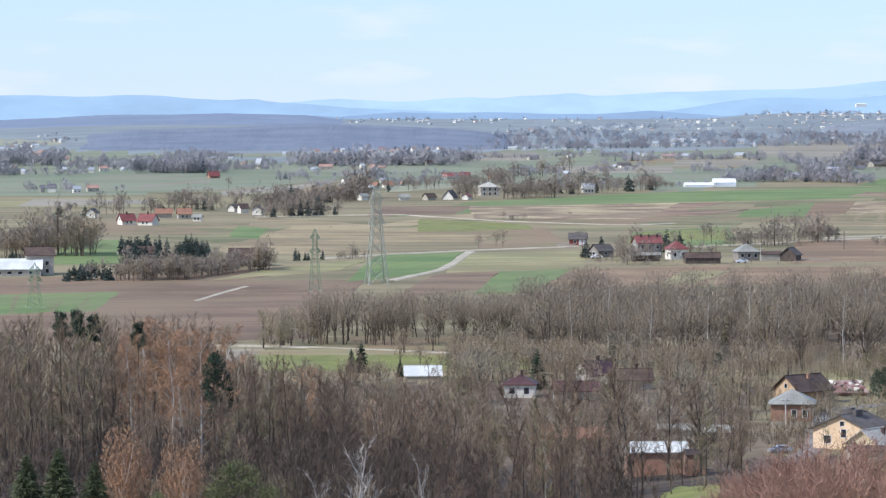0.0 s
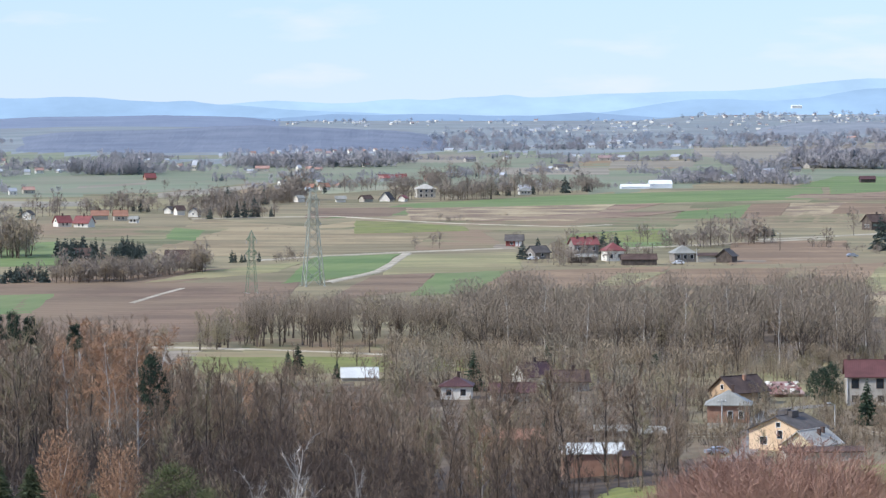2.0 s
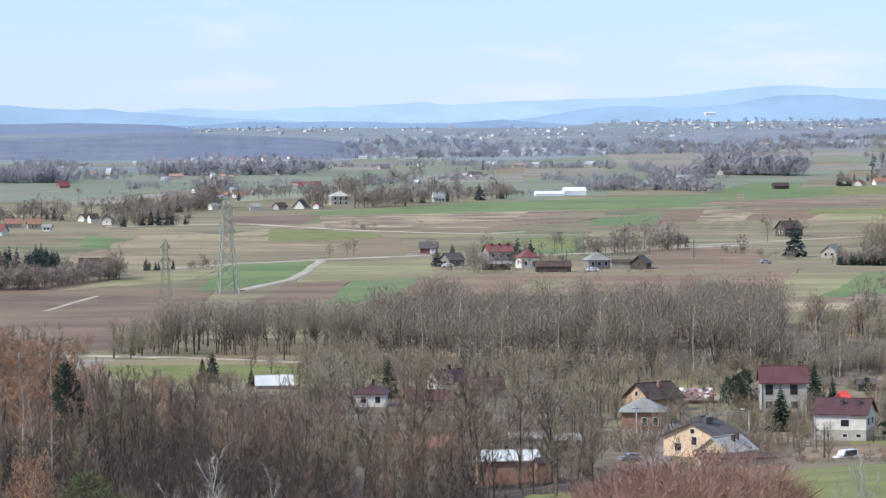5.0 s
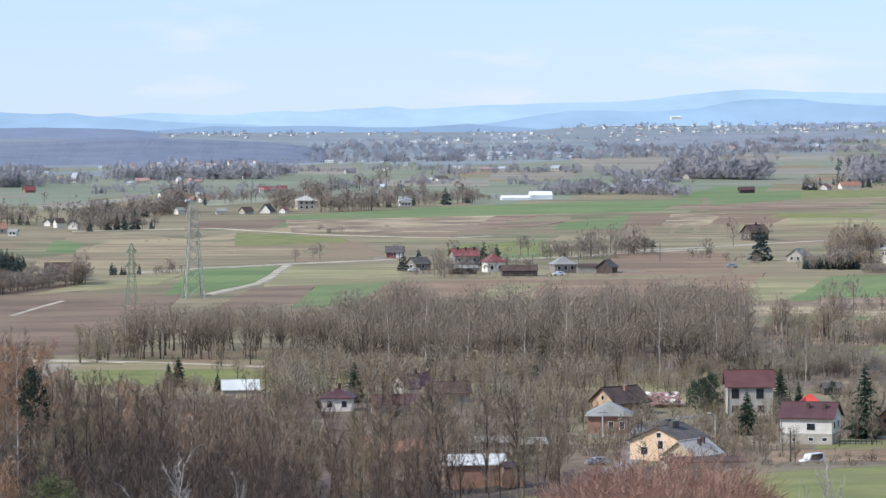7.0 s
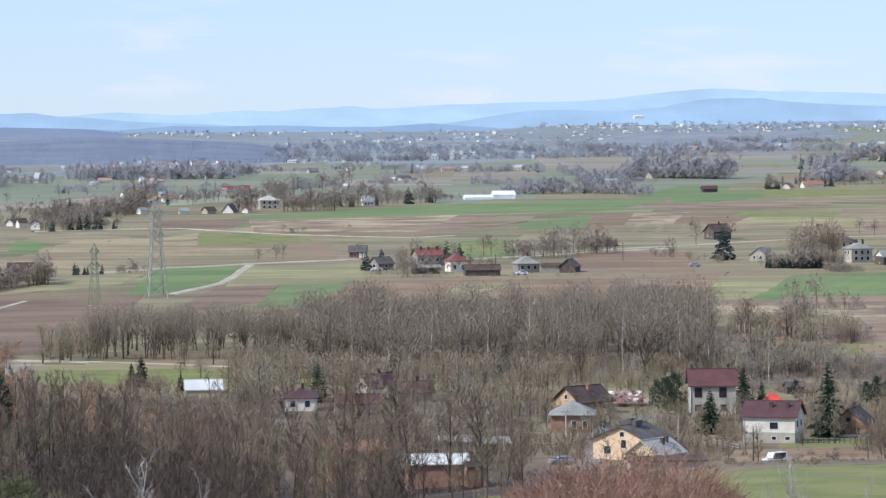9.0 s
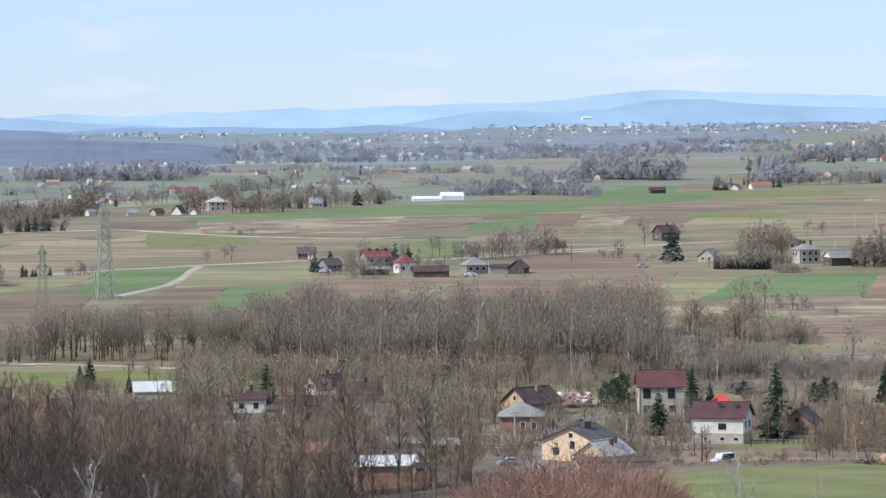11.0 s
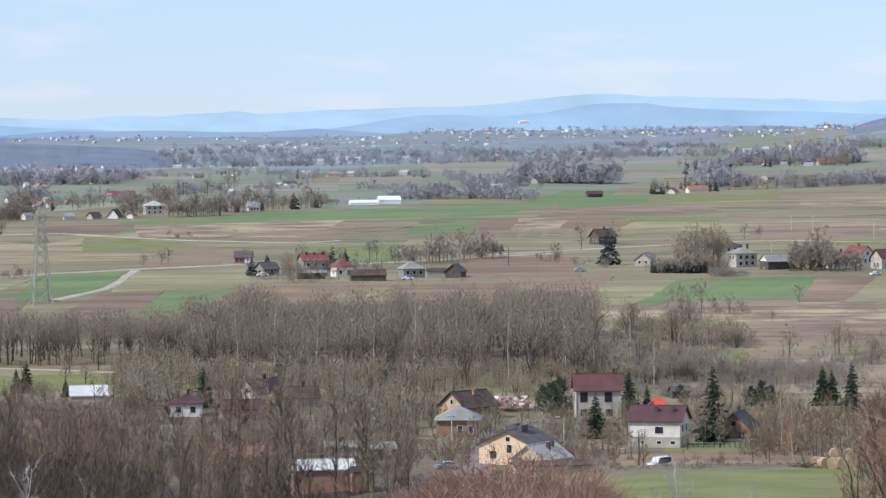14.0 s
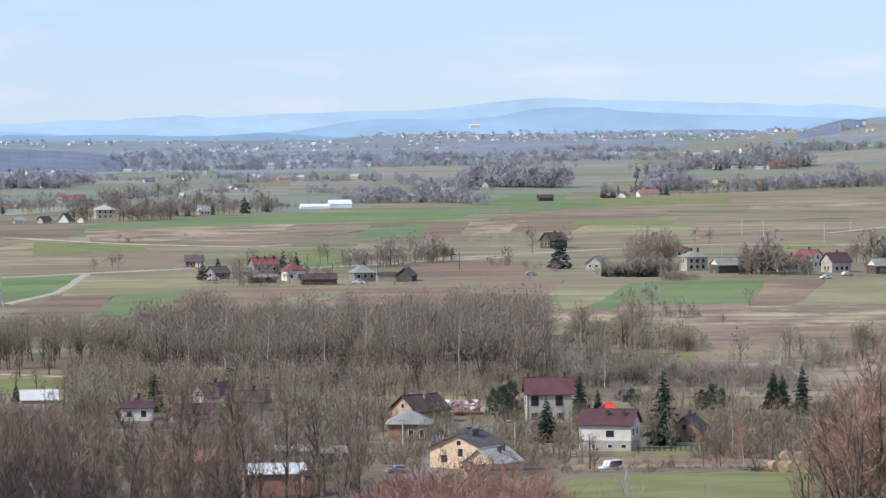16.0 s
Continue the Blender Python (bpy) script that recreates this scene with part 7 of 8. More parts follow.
cottage(473.1, 2658.2, 10.6, 3.3, "p", "m", 28)
cottage(424.1, 2549.0, 3.9, 2.3, "p", "d", 0)
cottage(896.6, 4613.7, 9.9, 4.3, "w", "r", 28)
cottage(905.6, 4611.9, 5.7, 3.5, "w", "s", 14)
cottage(915.3, 4610.0, 5.0, 2.8, "w", "s", 0)
cottage(920.1, 4609.1, 4.3, 2.8, "w", "s", 28)
cottage(771.1, 3827.1, 5.9, 2.9, "w", "s", 14)
cottage(761.7, 3722.9, 8.0, 3.4, "p", "o", -14)
cottage(800.9, 3812.8, 6.5, 4.1, "w", "s", -28)
cottage(790.7, 3663.6, 6.8, 2.8, "w", "s", -14)
cottage(805.3, 3691.2, 4.6, 3.4, "w", "s", -14)
cottage(781.1, 3567.5, 3.9, 2.8, "w", "s", -28)
cottage(790.4, 3581.8, 3.3, 2.8, "w", "s", 14)
cottage(723.9, 3358.9, 4.1, 2.6, "w", "r", -28)
cottage(724.5, 3297.3, 7.1, 3.1, "p", "s", -14)
cottage(699.9, 3314.9, 6.1, 3.1, "p", "s", -28)
cottage(765.8, 4282.1, 3.9, 2.0, "w", "s", -28)
cottage(834.3, 4625.4, 4.3, 2.1, "w", "s", 0)
cottage(770.4, 4636.4, 3.5, 2.8, "w", "s", 14)
cottage(787.8, 4633.5, 2.8, 2.1, "w", "s", 28)
cottage(253.2, 2430.9, 10.0, 5.5, "w", "s", 20)
cottage(81.1, 2090.4, 7.9, 4.7, "w", "s", 10)
cottage(128.5, 2666.9, 8.9, 4.0, "w", "d", 0)
cottage(260.5, 2444.2, 4.5, 3.3, "w", "d", -20)
cottage(286.6, 2572.1, 7.8, 3.5, "g", "d", 5)


def church(x, y):
    ob = base("church", x, y, 12)
    s = 0.36
    ob.scale = (s, s, s)
    part("nave", body_shape(22, 11, -2, 9, 6), M["plaster"], ob)
    part("nave_roof", roof_shape("gable", 22, 11, 9, 6), M["roof_grey"], ob)
    part("tower", Shape().box(-15, -9, 2.5, 8.5, -2, 20), M["plaster"], ob)
    s = Shape()
    s.add([(-15.4, 2.1, 20), (-8.6, 2.1, 20), (-8.6, 8.9, 20), (-15.4, 8.9, 20), (-12, 5.5, 31)], [(0, 1, 4), (1, 2, 4), (2, 3, 4), (3, 0, 4), (3, 2, 1, 0)])
    part("spire", s, M["roof_grey"], ob)
    return tagged(ob, "stone church with a spire on the wooded hill", "church")


church(775.9, 3642.3)
for at, size, label in (((6.37, 4818, 64.2), (13, 8, 1.6), "white industrial hall on the far blue hill"), ((6.455, 4712, 52.8), (12, 6, 1.0), "long white factory hall below the hill"), ((6.16, 4500, 47.5), (2.6, 2.6, 4), "tall white silo block")):
    x, y = at[1] * math.sin(radians(at[0])), at[1] * math.cos(radians(at[0]))
    hall = house(x, y, 5, size[0], size[1], size[2], 1.0, "white", "film", label=label, name="industrial_hall", category="hall", over=0.2, sink=0.5)
    hall.location.z = at[2]




# ---- power line, poles ----
def pylon(x, y, h, b, rot, material, label, thick=0.2):
    """A square lattice tower with three tiers of arms."""
    ob = base("pylon", x, y, rot)
    waist, top = b * 0.24, b * 0.16
    zw = h * 0.66

    def half(z):
        return b / 2 + (waist - b / 2) * min(1, z / zw) if z <= zw else waist + (top - waist) * (z - zw) / (h - zw)

    corners = [(-1, -1), (1, -1), (1, 1), (-1, 1)]
    levels = [zw * (1 - (1 - i / 5) ** 1.3) for i in range(6)] + [zw + (h - zw) * i / 4 for i in range(1, 5)]
    for cx, cy in corners:
        part("leg", Shape().tube([(cx * half(z), cy * half(z), z) for z in (-1.0, 0.0, zw, h)], [thick, thick, thick * 0.8, thick * 0.6]), material, ob)
        part("footing", Shape().box(cx * b / 2 - 0.35, cx * b / 2 + 0.35, cy * b / 2 - 0.35, cy * b / 2 + 0.35, -1.0, 0.2), M["concrete"], ob)
    for k in range(4):
        (ax, ay), (bx, by) = corners[k], corners[(k + 1) % 4]
        s = Shape()
        for i in range(len(levels) - 1):
            z0, z1 = levels[i], levels[i + 1]
            r0, r1 = half(z0), half(z1)
            t = thick * (0.55 if k % 2 else 0.45)
            s.rod((ax * r0, ay * r0, z0), (bx * r1, by * r1, z1), t)
            s.rod((bx * r0, by * r0, z0), (ax * r1, ay * r1, z1), t)
        tagged(part("bracing", s, material, ob), kind="stuff")
    for z, reach in ((zw, 1.1), (h * 0.9, 1.0)):
        for sx in (-1, 1):
            r = half(z)
            tip = (sx * (r + reach), 0, z + 0.4)
            s = Shape()
            for sy in (-1, 1):
                s.rod((sx * r, sy * r, z), tip, 0.1).rod((sx * r, sy * r, z + 1.5), tip, 0.09)
                s.rod((sx * (r + reach * 0.5), sy * r * 0.5, z + 0.2), (sx * r, sy * r, z + 1.5), 0.06)
            arm = tagged(part("cross_arm", s, material, ob), kind="stuff")
            ins = Shape()
            for i in range(5):
                zz = z + 0.3 - i * 0.26
                ins.rod((tip[0], 0, zz), (tip[0], 0, zz - 0.2), 0.13, 0.07, 6)
            part("insulator", ins, M["concrete"], arm)
    part("peak", Shape().rod((-top, -top, h), (0, 0, h + 1.4), 0.08).rod((top, top, h), (0, 0, h + 1.4), 0.08).rod((-top, top, h), (0, 0, h + 1.4), 0.08).rod((top, -top, h), (0, 0, h + 1.4), 0.08), material, ob)
    return tagged(ob, label, "pylon", "pylons of the power line")


pylon(-20.8, 1171.8, 29.0, 6.1, 14, M["steel"], "grey galvanised steel lattice pylon in a field", 0.21)
pylon(-39.0, 1139.8, 17.8, 3.2, 18, M["steel_green"], "green painted steel lattice pylon", 0.08)
pylon(-117.8, 1078.9, 11.59, 3.8, 20, M["steel_green"], "smaller green lattice pylon behind trees", 0.055)


def pole(x, y, h, material="concrete", lamp=False, label="pale concrete utility pole"):
    ob = base("street_lamp" if lamp else "utility_pole", x, y, 20)
    part("shaft", Shape().rod((0, 0, -0.5), (0, 0, h), 0.16, 0.1, 8), M[material], ob)
    if lamp:
        part("arm", Shape().rod((0, 0, h - 0.1), (-1.0, 0, h + 0.4), 0.05), M["steel"], ob)
        part("lamp_head", Shape().box(-1.6, -0.9, -0.15, 0.15, h + 0.3, h + 0.5), M["frame"], ob)
    else:
        part("crossbar", Shape().box(-0.9, 0.9, -0.06, 0.06, h - 0.5, h - 0.38), M["steel"], ob)
        for u in (-0.8, 0, 0.8):
            part("insulator", Shape().rod((u, 0, h - 0.38), (u, 0, h - 0.15), 0.06, 0.04, 6), M["frame"], ob)
    return tagged(ob, label, "street lamp" if lamp else "pole")


pole(78.9, 554.4, 6.22, "wood_dark", label="weathered wooden utility pole at the meadow")
pole(86.5, 709.4, 4.55, lamp=True, label="concrete street lamp in the village")
pole(308.7, 1675.2, 7.44)
pole(312.9, 1645.4, 7.82)
pole(325.0, 1570.4, 9.64)
pole(362.8, 1693.0, 6.76)
pole(261.1, 1460.3, 4.92)
pole(146.4, 1365.3, 6.85, "wood_dark", label="wooden utility pole by the road")
pole(109.4, 1288.5, 4.68)
pole(70.3, 1289.9, 5.85, "wood_dark", label="wooden utility pole by a farm")
pole(94.6, 1296.2, 6.27, "wood_dark", label="wooden utility pole by a farm")
pole(64.2, 700.8, 6.38, "concrete")


# ---- vehicles and farm things ----
def car(x, y, rot, paint="car_white", van=False, label=""):
    ob = base("van" if van else "car", x, y, rot)
    L, hh = (4.8, 2.1) if van else (4.1, 1.45)
    side = [(-L / 2, 0.35), (-L / 2, 0.85 if not van else 1.1), (-L / 2 + 0.9, 0.98 if not van else 1.2), (-L / 2 + 1.5, hh - 0.02), (L / 2 - (0.15 if van else 0.9), hh), (L / 2 - 0.05, 0.95), (L / 2, 0.4)]
    n = len(side)
    s = Shape()
    s.add([(u, -0.83 + 0.1 * (z > 1.1), z) for u, z in side] + [(u, 0.83 - 0.1 * (z > 1.1), z) for u, z in side], [tuple(range(n)), tuple(range(2 * n - 1, n - 1, -1))] + [(i + n, (i + 1) % n + n, (i + 1) % n, i) for i in range(n)])
    part("body", s, M[paint], ob)
    g = Shape()
    for sy in (-1, 1):
        g.add([(-L / 2 + 1.15, sy * 0.8, 1.02), (-L / 2 + 1.6, sy * 0.78, hh - 0.12), (L / 2 - (0.4 if van else 1.1), sy * 0.78, hh - 0.12), (L / 2 - (0.4 if van else 0.6), sy * 0.8, 1.02)], [(0, 1, 2, 3)])
    part("side_window", g, M["glass"], ob)
    part("windscreen", Shape().add([(-L / 2 + 0.94, -0.68, 1.05), (-L / 2 + 0.94, 0.68, 1.05), (-L / 2 + 1.44, 0.64, hh - 0.1), (-L / 2 + 1.44, -0.64, hh - 0.1)], [(0, 3, 2, 1)]), M["glass"], ob)
    for u in (-L / 2 + 0.8, L / 2 - 0.8):
        for sy in (-1, 1):
            w = part("wheel", Shape().rod((u, sy * 0.86, 0.32), (u, sy * 0.66, 0.32), 0.32, None, 12), M["tyre"], ob)
            part("rim", Shape().rod((u, sy * 0.88, 0.32), (u, sy * 0.84, 0.32), 0.19, None, 8), M["steel"], w)
    return tagged(ob, label, "van" if van else "car")


car(93.6, 632.0, 40, "car_white", True, "white van parked behind the meadow")
car(58.5, 649.1, 15, "car_silver", label="silver car parked in the village yard")
car(264.9, 1277.3, 20, label="white car parked at a farm")
car(276.8, 1297.4, 200, label="white car parked at a barn")
car(166.9, 1318.0, 190, "car_silver", label="silver car parked beside the farm road")
car(53.6, 1306.0, 8, label="white car parked at a dark cottage")
car(101.9, 1275.2, 10, label="white car parked at a grey house")


def bale(x, y, rot, lift=0.0):
    ob = base("straw_bale", x, y, rot, ground_z(x, y) + lift)
    part("straw_roll", Shape().rod((-0.65, 0, 0.62), (0.65, 0, 0.62), 0.66, None, 18), M["straw"], ob)
    for u in (-0.3, 0.3):
        part("twine", Shape().rod((u - 0.02, 0, 0.62), (u + 0.02, 0, 0.62), 0.67, None, 18), M["wood_dark"], ob)
    return tagged(ob, "round golden straw bale on the meadow edge", "straw bale", "straw bales")


for px, rot, lift in (((80.4, 421.7), 70, 0), ((81.0, 419.6), 100, 0), ((81.6, 417.6), 80, 0), ((82.5, 417.4), 95, 0), ((83.4, 417.2), 75, 0), ((83.9, 415.4), 75, 0), ((82.2, 419.3), 85, 1.05), ((83.3, 417.0), 80, 1.05)):
    bale(px[0], px[1], rot, lift)


def brush_pile(x, y):
    rnd, s = random.Random(8), Shape()
    for _ in range(60):
        a = rnd.uniform(0, 6.28)
        p = Vector((rnd.uniform(-1.6, 1.6), rnd.uniform(-0.8, 0.8), rnd.uniform(0.02, 0.5)))
        s.rod(p, p + Vector((math.cos(a) * 1.4, math.sin(a) * 0.8, rnd.uniform(0, 0.7))), 0.04, 0.015, 3)
    s.rod((-0.4, 0, 0), (-1.3, 0.1, 2.6), 0.1, 0.03, 4)
    ob = new("brush_heap", s.mesh("brush_heap", M["wood_dark"]))
    ob.location = (x, y, ground_z(x, y))
    return tagged(ob, "heap of cut dark branches on the meadow", "brush pile", kind="stuff")


brush_pile(79.4, 420.0)
tree("yellow", 141.0, 748.8, 3.2)
tree("yellow", 141.9, 740.5, 2.8)
tree("yellow", 137.4, 743.4, 2.6)
tree("yellow", 146.4, 749.8, 3.5)
tree("bush", 88.6, 648.0, 1.1, group="shrubs along the meadow lane")
tree("dark_bush", 66.9, 434.9, 0.9, group="shrubs along the meadow lane")
tree("dark_bush", 80.9, 640.9, 1.0, group="shrubs along the meadow lane")
tree("bush", 59.0, 432.0, 1.1, group="shrubs along the meadow lane")
tree("dark_bush", 72.2, 438.1, 1.2, group="shrubs along the meadow lane")
tree("dark_bush", 85.7, 646.3, 1.4, group="shrubs along the meadow lane")
tree("bush", 64.7, 431.2, 1.2, group="shrubs along the meadow lane")
tree("dark_bush", 82.6, 642.7, 1.2, group="shrubs along the meadow lane")
tree("dark_bush", 92.4, 661.6, 1.4, group="shrubs along the meadow lane")
tree("bush", 64.3, 435.3, 1.4, group="shrubs along the meadow lane")
tree("dark_bush", 67.3, 422.7, 1.1, group="shrubs along the meadow lane")
tree("dark_bush", 72.2, 442.1, 1.4, group="shrubs along the meadow lane")
tree("bush", 110.0, 658.9, 0.9, group="shrubs along the meadow lane")
tree("dark_bush", 58.9, 434.0, 1.1, group="shrubs along the meadow lane")
tree("dark_bush", 101.1, 652.2, 1.2, group="shrubs along the meadow lane")
tree("bush", 93.9, 653.3, 1.2, group="shrubs along the meadow lane")


def fence(a, b, h=1.2, n=10, label="timber post fence around a garden"):
    ob = base("fence", a[0], a[1], 0)
    for i in range(n + 1):
        s = i / n
        x, y = (b[0] - a[0]) * s, (b[1] - a[1]) * s
        z = ground_z(a[0] + x, a[1] + y) - ground_z(*a)
        part("post", Shape().box(x - 0.07, x + 0.07, y - 0.07, y + 0.07, z - 0.3, z + h), M["wood_dark"], ob)
        if i < n:
            x2, y2 = (b[0] - a[0]) * (i + 1) / n, (b[1] - a[1]) * (i + 1) / n
            z2 = ground_z(a[0] + x2, a[1] + y2) - ground_z(*a)
            for k in (0.4, 0.85):
                part("rail", Shape().rod((x, y, z + h * k), (x2, y2, z2 + h * k), 0.05), M["plaster"], ob)
    return tagged(ob, label, "fence")


fence((107.8, 692.5), (121.4, 690.6), n=14)
fence((90.0, 695.3), (93.9, 677.4), n=6)
fence((56.8, 689.0), (68.1, 687.1), n=10, label="timber fence in front of the brick house")



# ---- garden trees, conifers, hedges ----
G = "garden trees"
FAN = ((11.35, -0.0714)[0], 0.00861)
for px, h, k in (
        ((93.5, 715.9), 9.3, "spruce"), ((108.5, 777.1), 8.32, "spruce"), ((114.2, 790.0), 4.47, "spruce"),
        ((114.6, 704.9), 14.58, "spruce"), ((150.6, 781.6), 8.65, "spruce"), ((152.5, 781.2), 7.81, "spruce"), ((154.0, 767.5), 10.27, "spruce"),
        ((20.1, 803.0), 8.88, "spruce"), ((37.3, 836.2), 7.6, "spruce"), ((62.1, 843.0), 5.11, "scots"),
        ((-18.7, 852.2), 7.23, "spruce"), ((-21.2, 860.5), 5.08, "spruce"), ((-9.7, 838.9), 4.07, "spruce"),
        ((29.7, 665.4), 6.56, "scots")):
    tree(k, px[0], px[1], h, width=1.1 if h < 9 else 0.95, group=G)
for px, h in (((91.1, 766.9), 7.8), ((93.4, 770.6), 8.6), ((90.2, 774.0), 6.5), ((134.7, 778.3), 5.2), ((137.0, 777.8), 6.4), ((139.3, 780.1), 5.2), ((121.9, 792.4), 4.6)):
    tree("garden_pine", px[0], px[1], h, width=1.1, group=G, label="rounded dark green garden pine")
# pines and birches of the hillside wood
tree("pine_top", -40.0, 391.0, 16.97, width=0.8)
tree("pine_top", -38.2, 389.1, 17.27, width=0.8)
tree("pine_top", -36.7, 391.3, 16.79, width=0.8)
tree("pine_top", -32.4, 396.7, 15.83, width=0.8)
tree("scots", -23.0, 374.0, 13.4, width=0.75, label="dark green pine beside the birches")
tree("pine", -14.1, 254.6, 8.79, 3, 1.6)
tree("pine", -12.4, 261.7, 6.63, 4, 1.2)
tree("pine", -20.1, 261.2, 6.32, 5, 0.8)
tree("near_spruce", -29.1, 260.4, 8.6, 6, 1.35)
tree("near_spruce", -27.3, 264.6, 8.8, 7, 1.35)
tree("near_spruce", -24.4, 260.9, 8.0, 8, 1.35)
tree("front_birch", -23.0, 269.1, 10.19, 9, 1.3)
tree("front_birch", -18.7, 267.3, 9.77, 10, 1.3)
tree("dead", -6.3, 271.9, 10.13, 11, 1.3)
tree("dead", -8.9, 279.9, 7.05, 12, 1.2)
tree("dead", -1.4, 285.0, 8.46, 13, 0.7)
# the reddish thicket and the trees at the meadow
tree("red_bush", 24.8, 304.0, 1.3 * 4.86, 20, 1.3)
tree("red_bush", 27.1, 298.8, 1.3 * 6.18, 21, 1.4)
tree("red_bush", 29.2, 294.6, 1.3 * 7.04, 22, 1.5)
tree("red_bush", 32.1, 296.3, 1.34 * 7.18, 23, 1.5)
tree("red_bush", 34.5, 298.0, 1.34 * 6.91, 24, 1.5)
tree("red_bush", 36.8, 299.8, 1.34 * 5.66, 25, 1.1)
tree("red_bush", 30.1, 286.4, 1.3 * 6.24, 27, 1.5)
tree("red_bush", 33.8, 288.0, 1.34 * 6.04, 28, 1.5)
tree("red_bush", 26.5, 284.8, 1.3 * 5.62, 29, 1.4)
for u, lo, hi, n in ((1452, 5, 8, 6), (1480, 8, 11, 9), (1520, 10, 14, 10), (1560, 12, 16, 10), (1610, 12, 17, 9), (1660, 12, 17, 6)):
    c, s = math.sin(radians(FAN[0] + (u - 1420) * FAN[1])), math.cos(radians(FAN[0] + (u - 1420) * FAN[1]))
    for _ in range(n):
        d = W.uniform(318, 410)
        tree(pick(W, grey=2, russet=4, tall=1), c * d + W.uniform(-2.5, 2.5), s * d, W.uniform(lo, hi), width=W.uniform(1.2, 1.7), group="trees at the meadow's edge")
for x, y in scatter(10, (65.9, 323.3), (68.7, 292.0), (91.6, 389.4), (84.5, 411.4), 42, 2.0):
    tree(pick(W, red_bush=1, bush=2), x, y, W.uniform(2.2, 4.2))
tree("dead", 39.2, 259.1, 9.8, 51, 0.9, "leafless sapling in front of the meadow")
tree("dead", 41.0, 262.8, 9.13, 52, 0.8, "pale leafless sapling in front of the meadow")
tree("dead", 46.8, 271.0, 7.93, 53, 0.6, "leafless sapling in front of the meadow")
tree("dead", 37.6, 259.3, 8.31, 54, 0.8, "leafless sapling in front of the meadow")
# orchards and garden shrubs among the houses
for x, y in scatter(60, (74.6, 635.6), (119.3, 638.9), (139.5, 747.1), (86.3, 735.0), 43, 4):
    if 96 < x < 122 and 640 < y < 712:
        continue
    tree(pick(W, orchard=5, bush=2), x, y, W.uniform(3.0, 5.5), group=G)
for x, y in scatter(22, (109.7, 640.7), (126.9, 627.3), (146.8, 725.3), (126.0, 729.2), 44, 4):
    tree(pick(W, grey=2, birch=2, bush=3, orchard=1), x, y, W.uniform(5, 9), group=G)
for x, y in scatter(55, (37.6, 598.8), (66.7, 616.4), (82.6, 785.7), (51.2, 778.3), 45, 4):
    tree(pick(W, orchard=4, olive=1, bush=2), x, y, W.uniform(3.5, 6.5), group=G)
for x, y in scatter(70, (77.2, 659.4), (89.9, 655.7), (105.7, 770.8), (90.7, 773.9), 46, 2.6):
    if 96 < x < 108 and y < 700:
        continue
    tree(pick(W, orchard=3, bush=3, grey=1), x, y, W.uniform(2.2, 5.0), group=G)
for x, y in scatter(80, (108.1, 697.9), (140.2, 688.1), (158.1, 775.9), (121.9, 786.8), 47, 3.0):
    tree(pick(W, orchard=3, bush=3, grey=2, russet=1), x, y, W.uniform(3.0, 6.5), group=G)
for x, y in scatter(36, (87.9, 648.4), (133.9, 657.1), (138.6, 680.1), (91.9, 677.8), 48, 2.4):
    tree(pick(W, bush=4, orchard=1), x, y, W.uniform(0.8, 1.6), group=G)
for x, y in scatter(26, (117.2, 669.8), (126.9, 668.6), (137.8, 726.1), (127.4, 727.8), 49, 2.4):
    tree(pick(W, bush=3, grey=2, russet=1), x, y, W.uniform(3.5, 6.5), group=G)
for x, y in scatter(46, (50.6, 649.4), (68.0, 656.5), (82.7, 775.1), (62.4, 785.2), 50, 2.6):
    tree(pick(W, orchard=3, bush=3, grey=1), x, y, W.uniform(2.0, 4.5), group=G)
for x, y in scatter(60, (51.1, 409.7), (86.4, 430.4), (88.6, 441.2), (54.6, 436.6), 51, 1.2):
    plant("weeds", pick(W, tuft=1, bush=3), x, y, W.uniform(0.3, 0.8), round(x * 9 + y * 3))
settle("weeds", "tufts of dead weeds along the meadow's edge", "weeds")
tree("grey", 111.3, 694.7, 11.5, 61, 0.9, "bare garden tree beside the white house")
tree("grey", 114.1, 691.6, 9.02, 62, 0.9, "bare garden tree beside the white house")
tree("yellow", 102.7, 875.3, 5.5, 63, 1.3)
tree("yellow", 97.0, 847.5, 5.0, 73, 1.3)
tree("yellow", 113.8, 878.4, 5.0, 64, 1.2)
tree("yellow", 98.5, 852.3, 4.6, 74, 1.2)
tree("yellow", 111.0, 866.9, 5.5, 75, 1.3)
tree("yellow", 116.1, 870.3, 5.0, 76, 1.5)
tree("yellow", 120.2, 861.7, 4.6, 77, 1.5)
tree("mid_brown", 61.5, 1272.5, 11.0, 78, 0.6, "slim brown poplar beside a farm")
tree("yellow", 140.1, 738.0, 4.5, 65, 1.6)
tree("yellow", 92.0, 759.9, 3.6, 66)
tree("mid_birch", 168.5, 866.2, 12.64, 67)
tree("mid_birch", 120.8, 825.1, 13.88, 68, 0.8)
tree("mid_birch", 125.3, 681.8, 11.1, 69, 0.8)
tree("mid_birch", 123.7, 682.0, 12.15, 72, 0.7)
tree("larch", 1.0, 819.4, 9.56, 70)
tree("larch", 66.2, 878.4, 15.3, 71, 0.8)
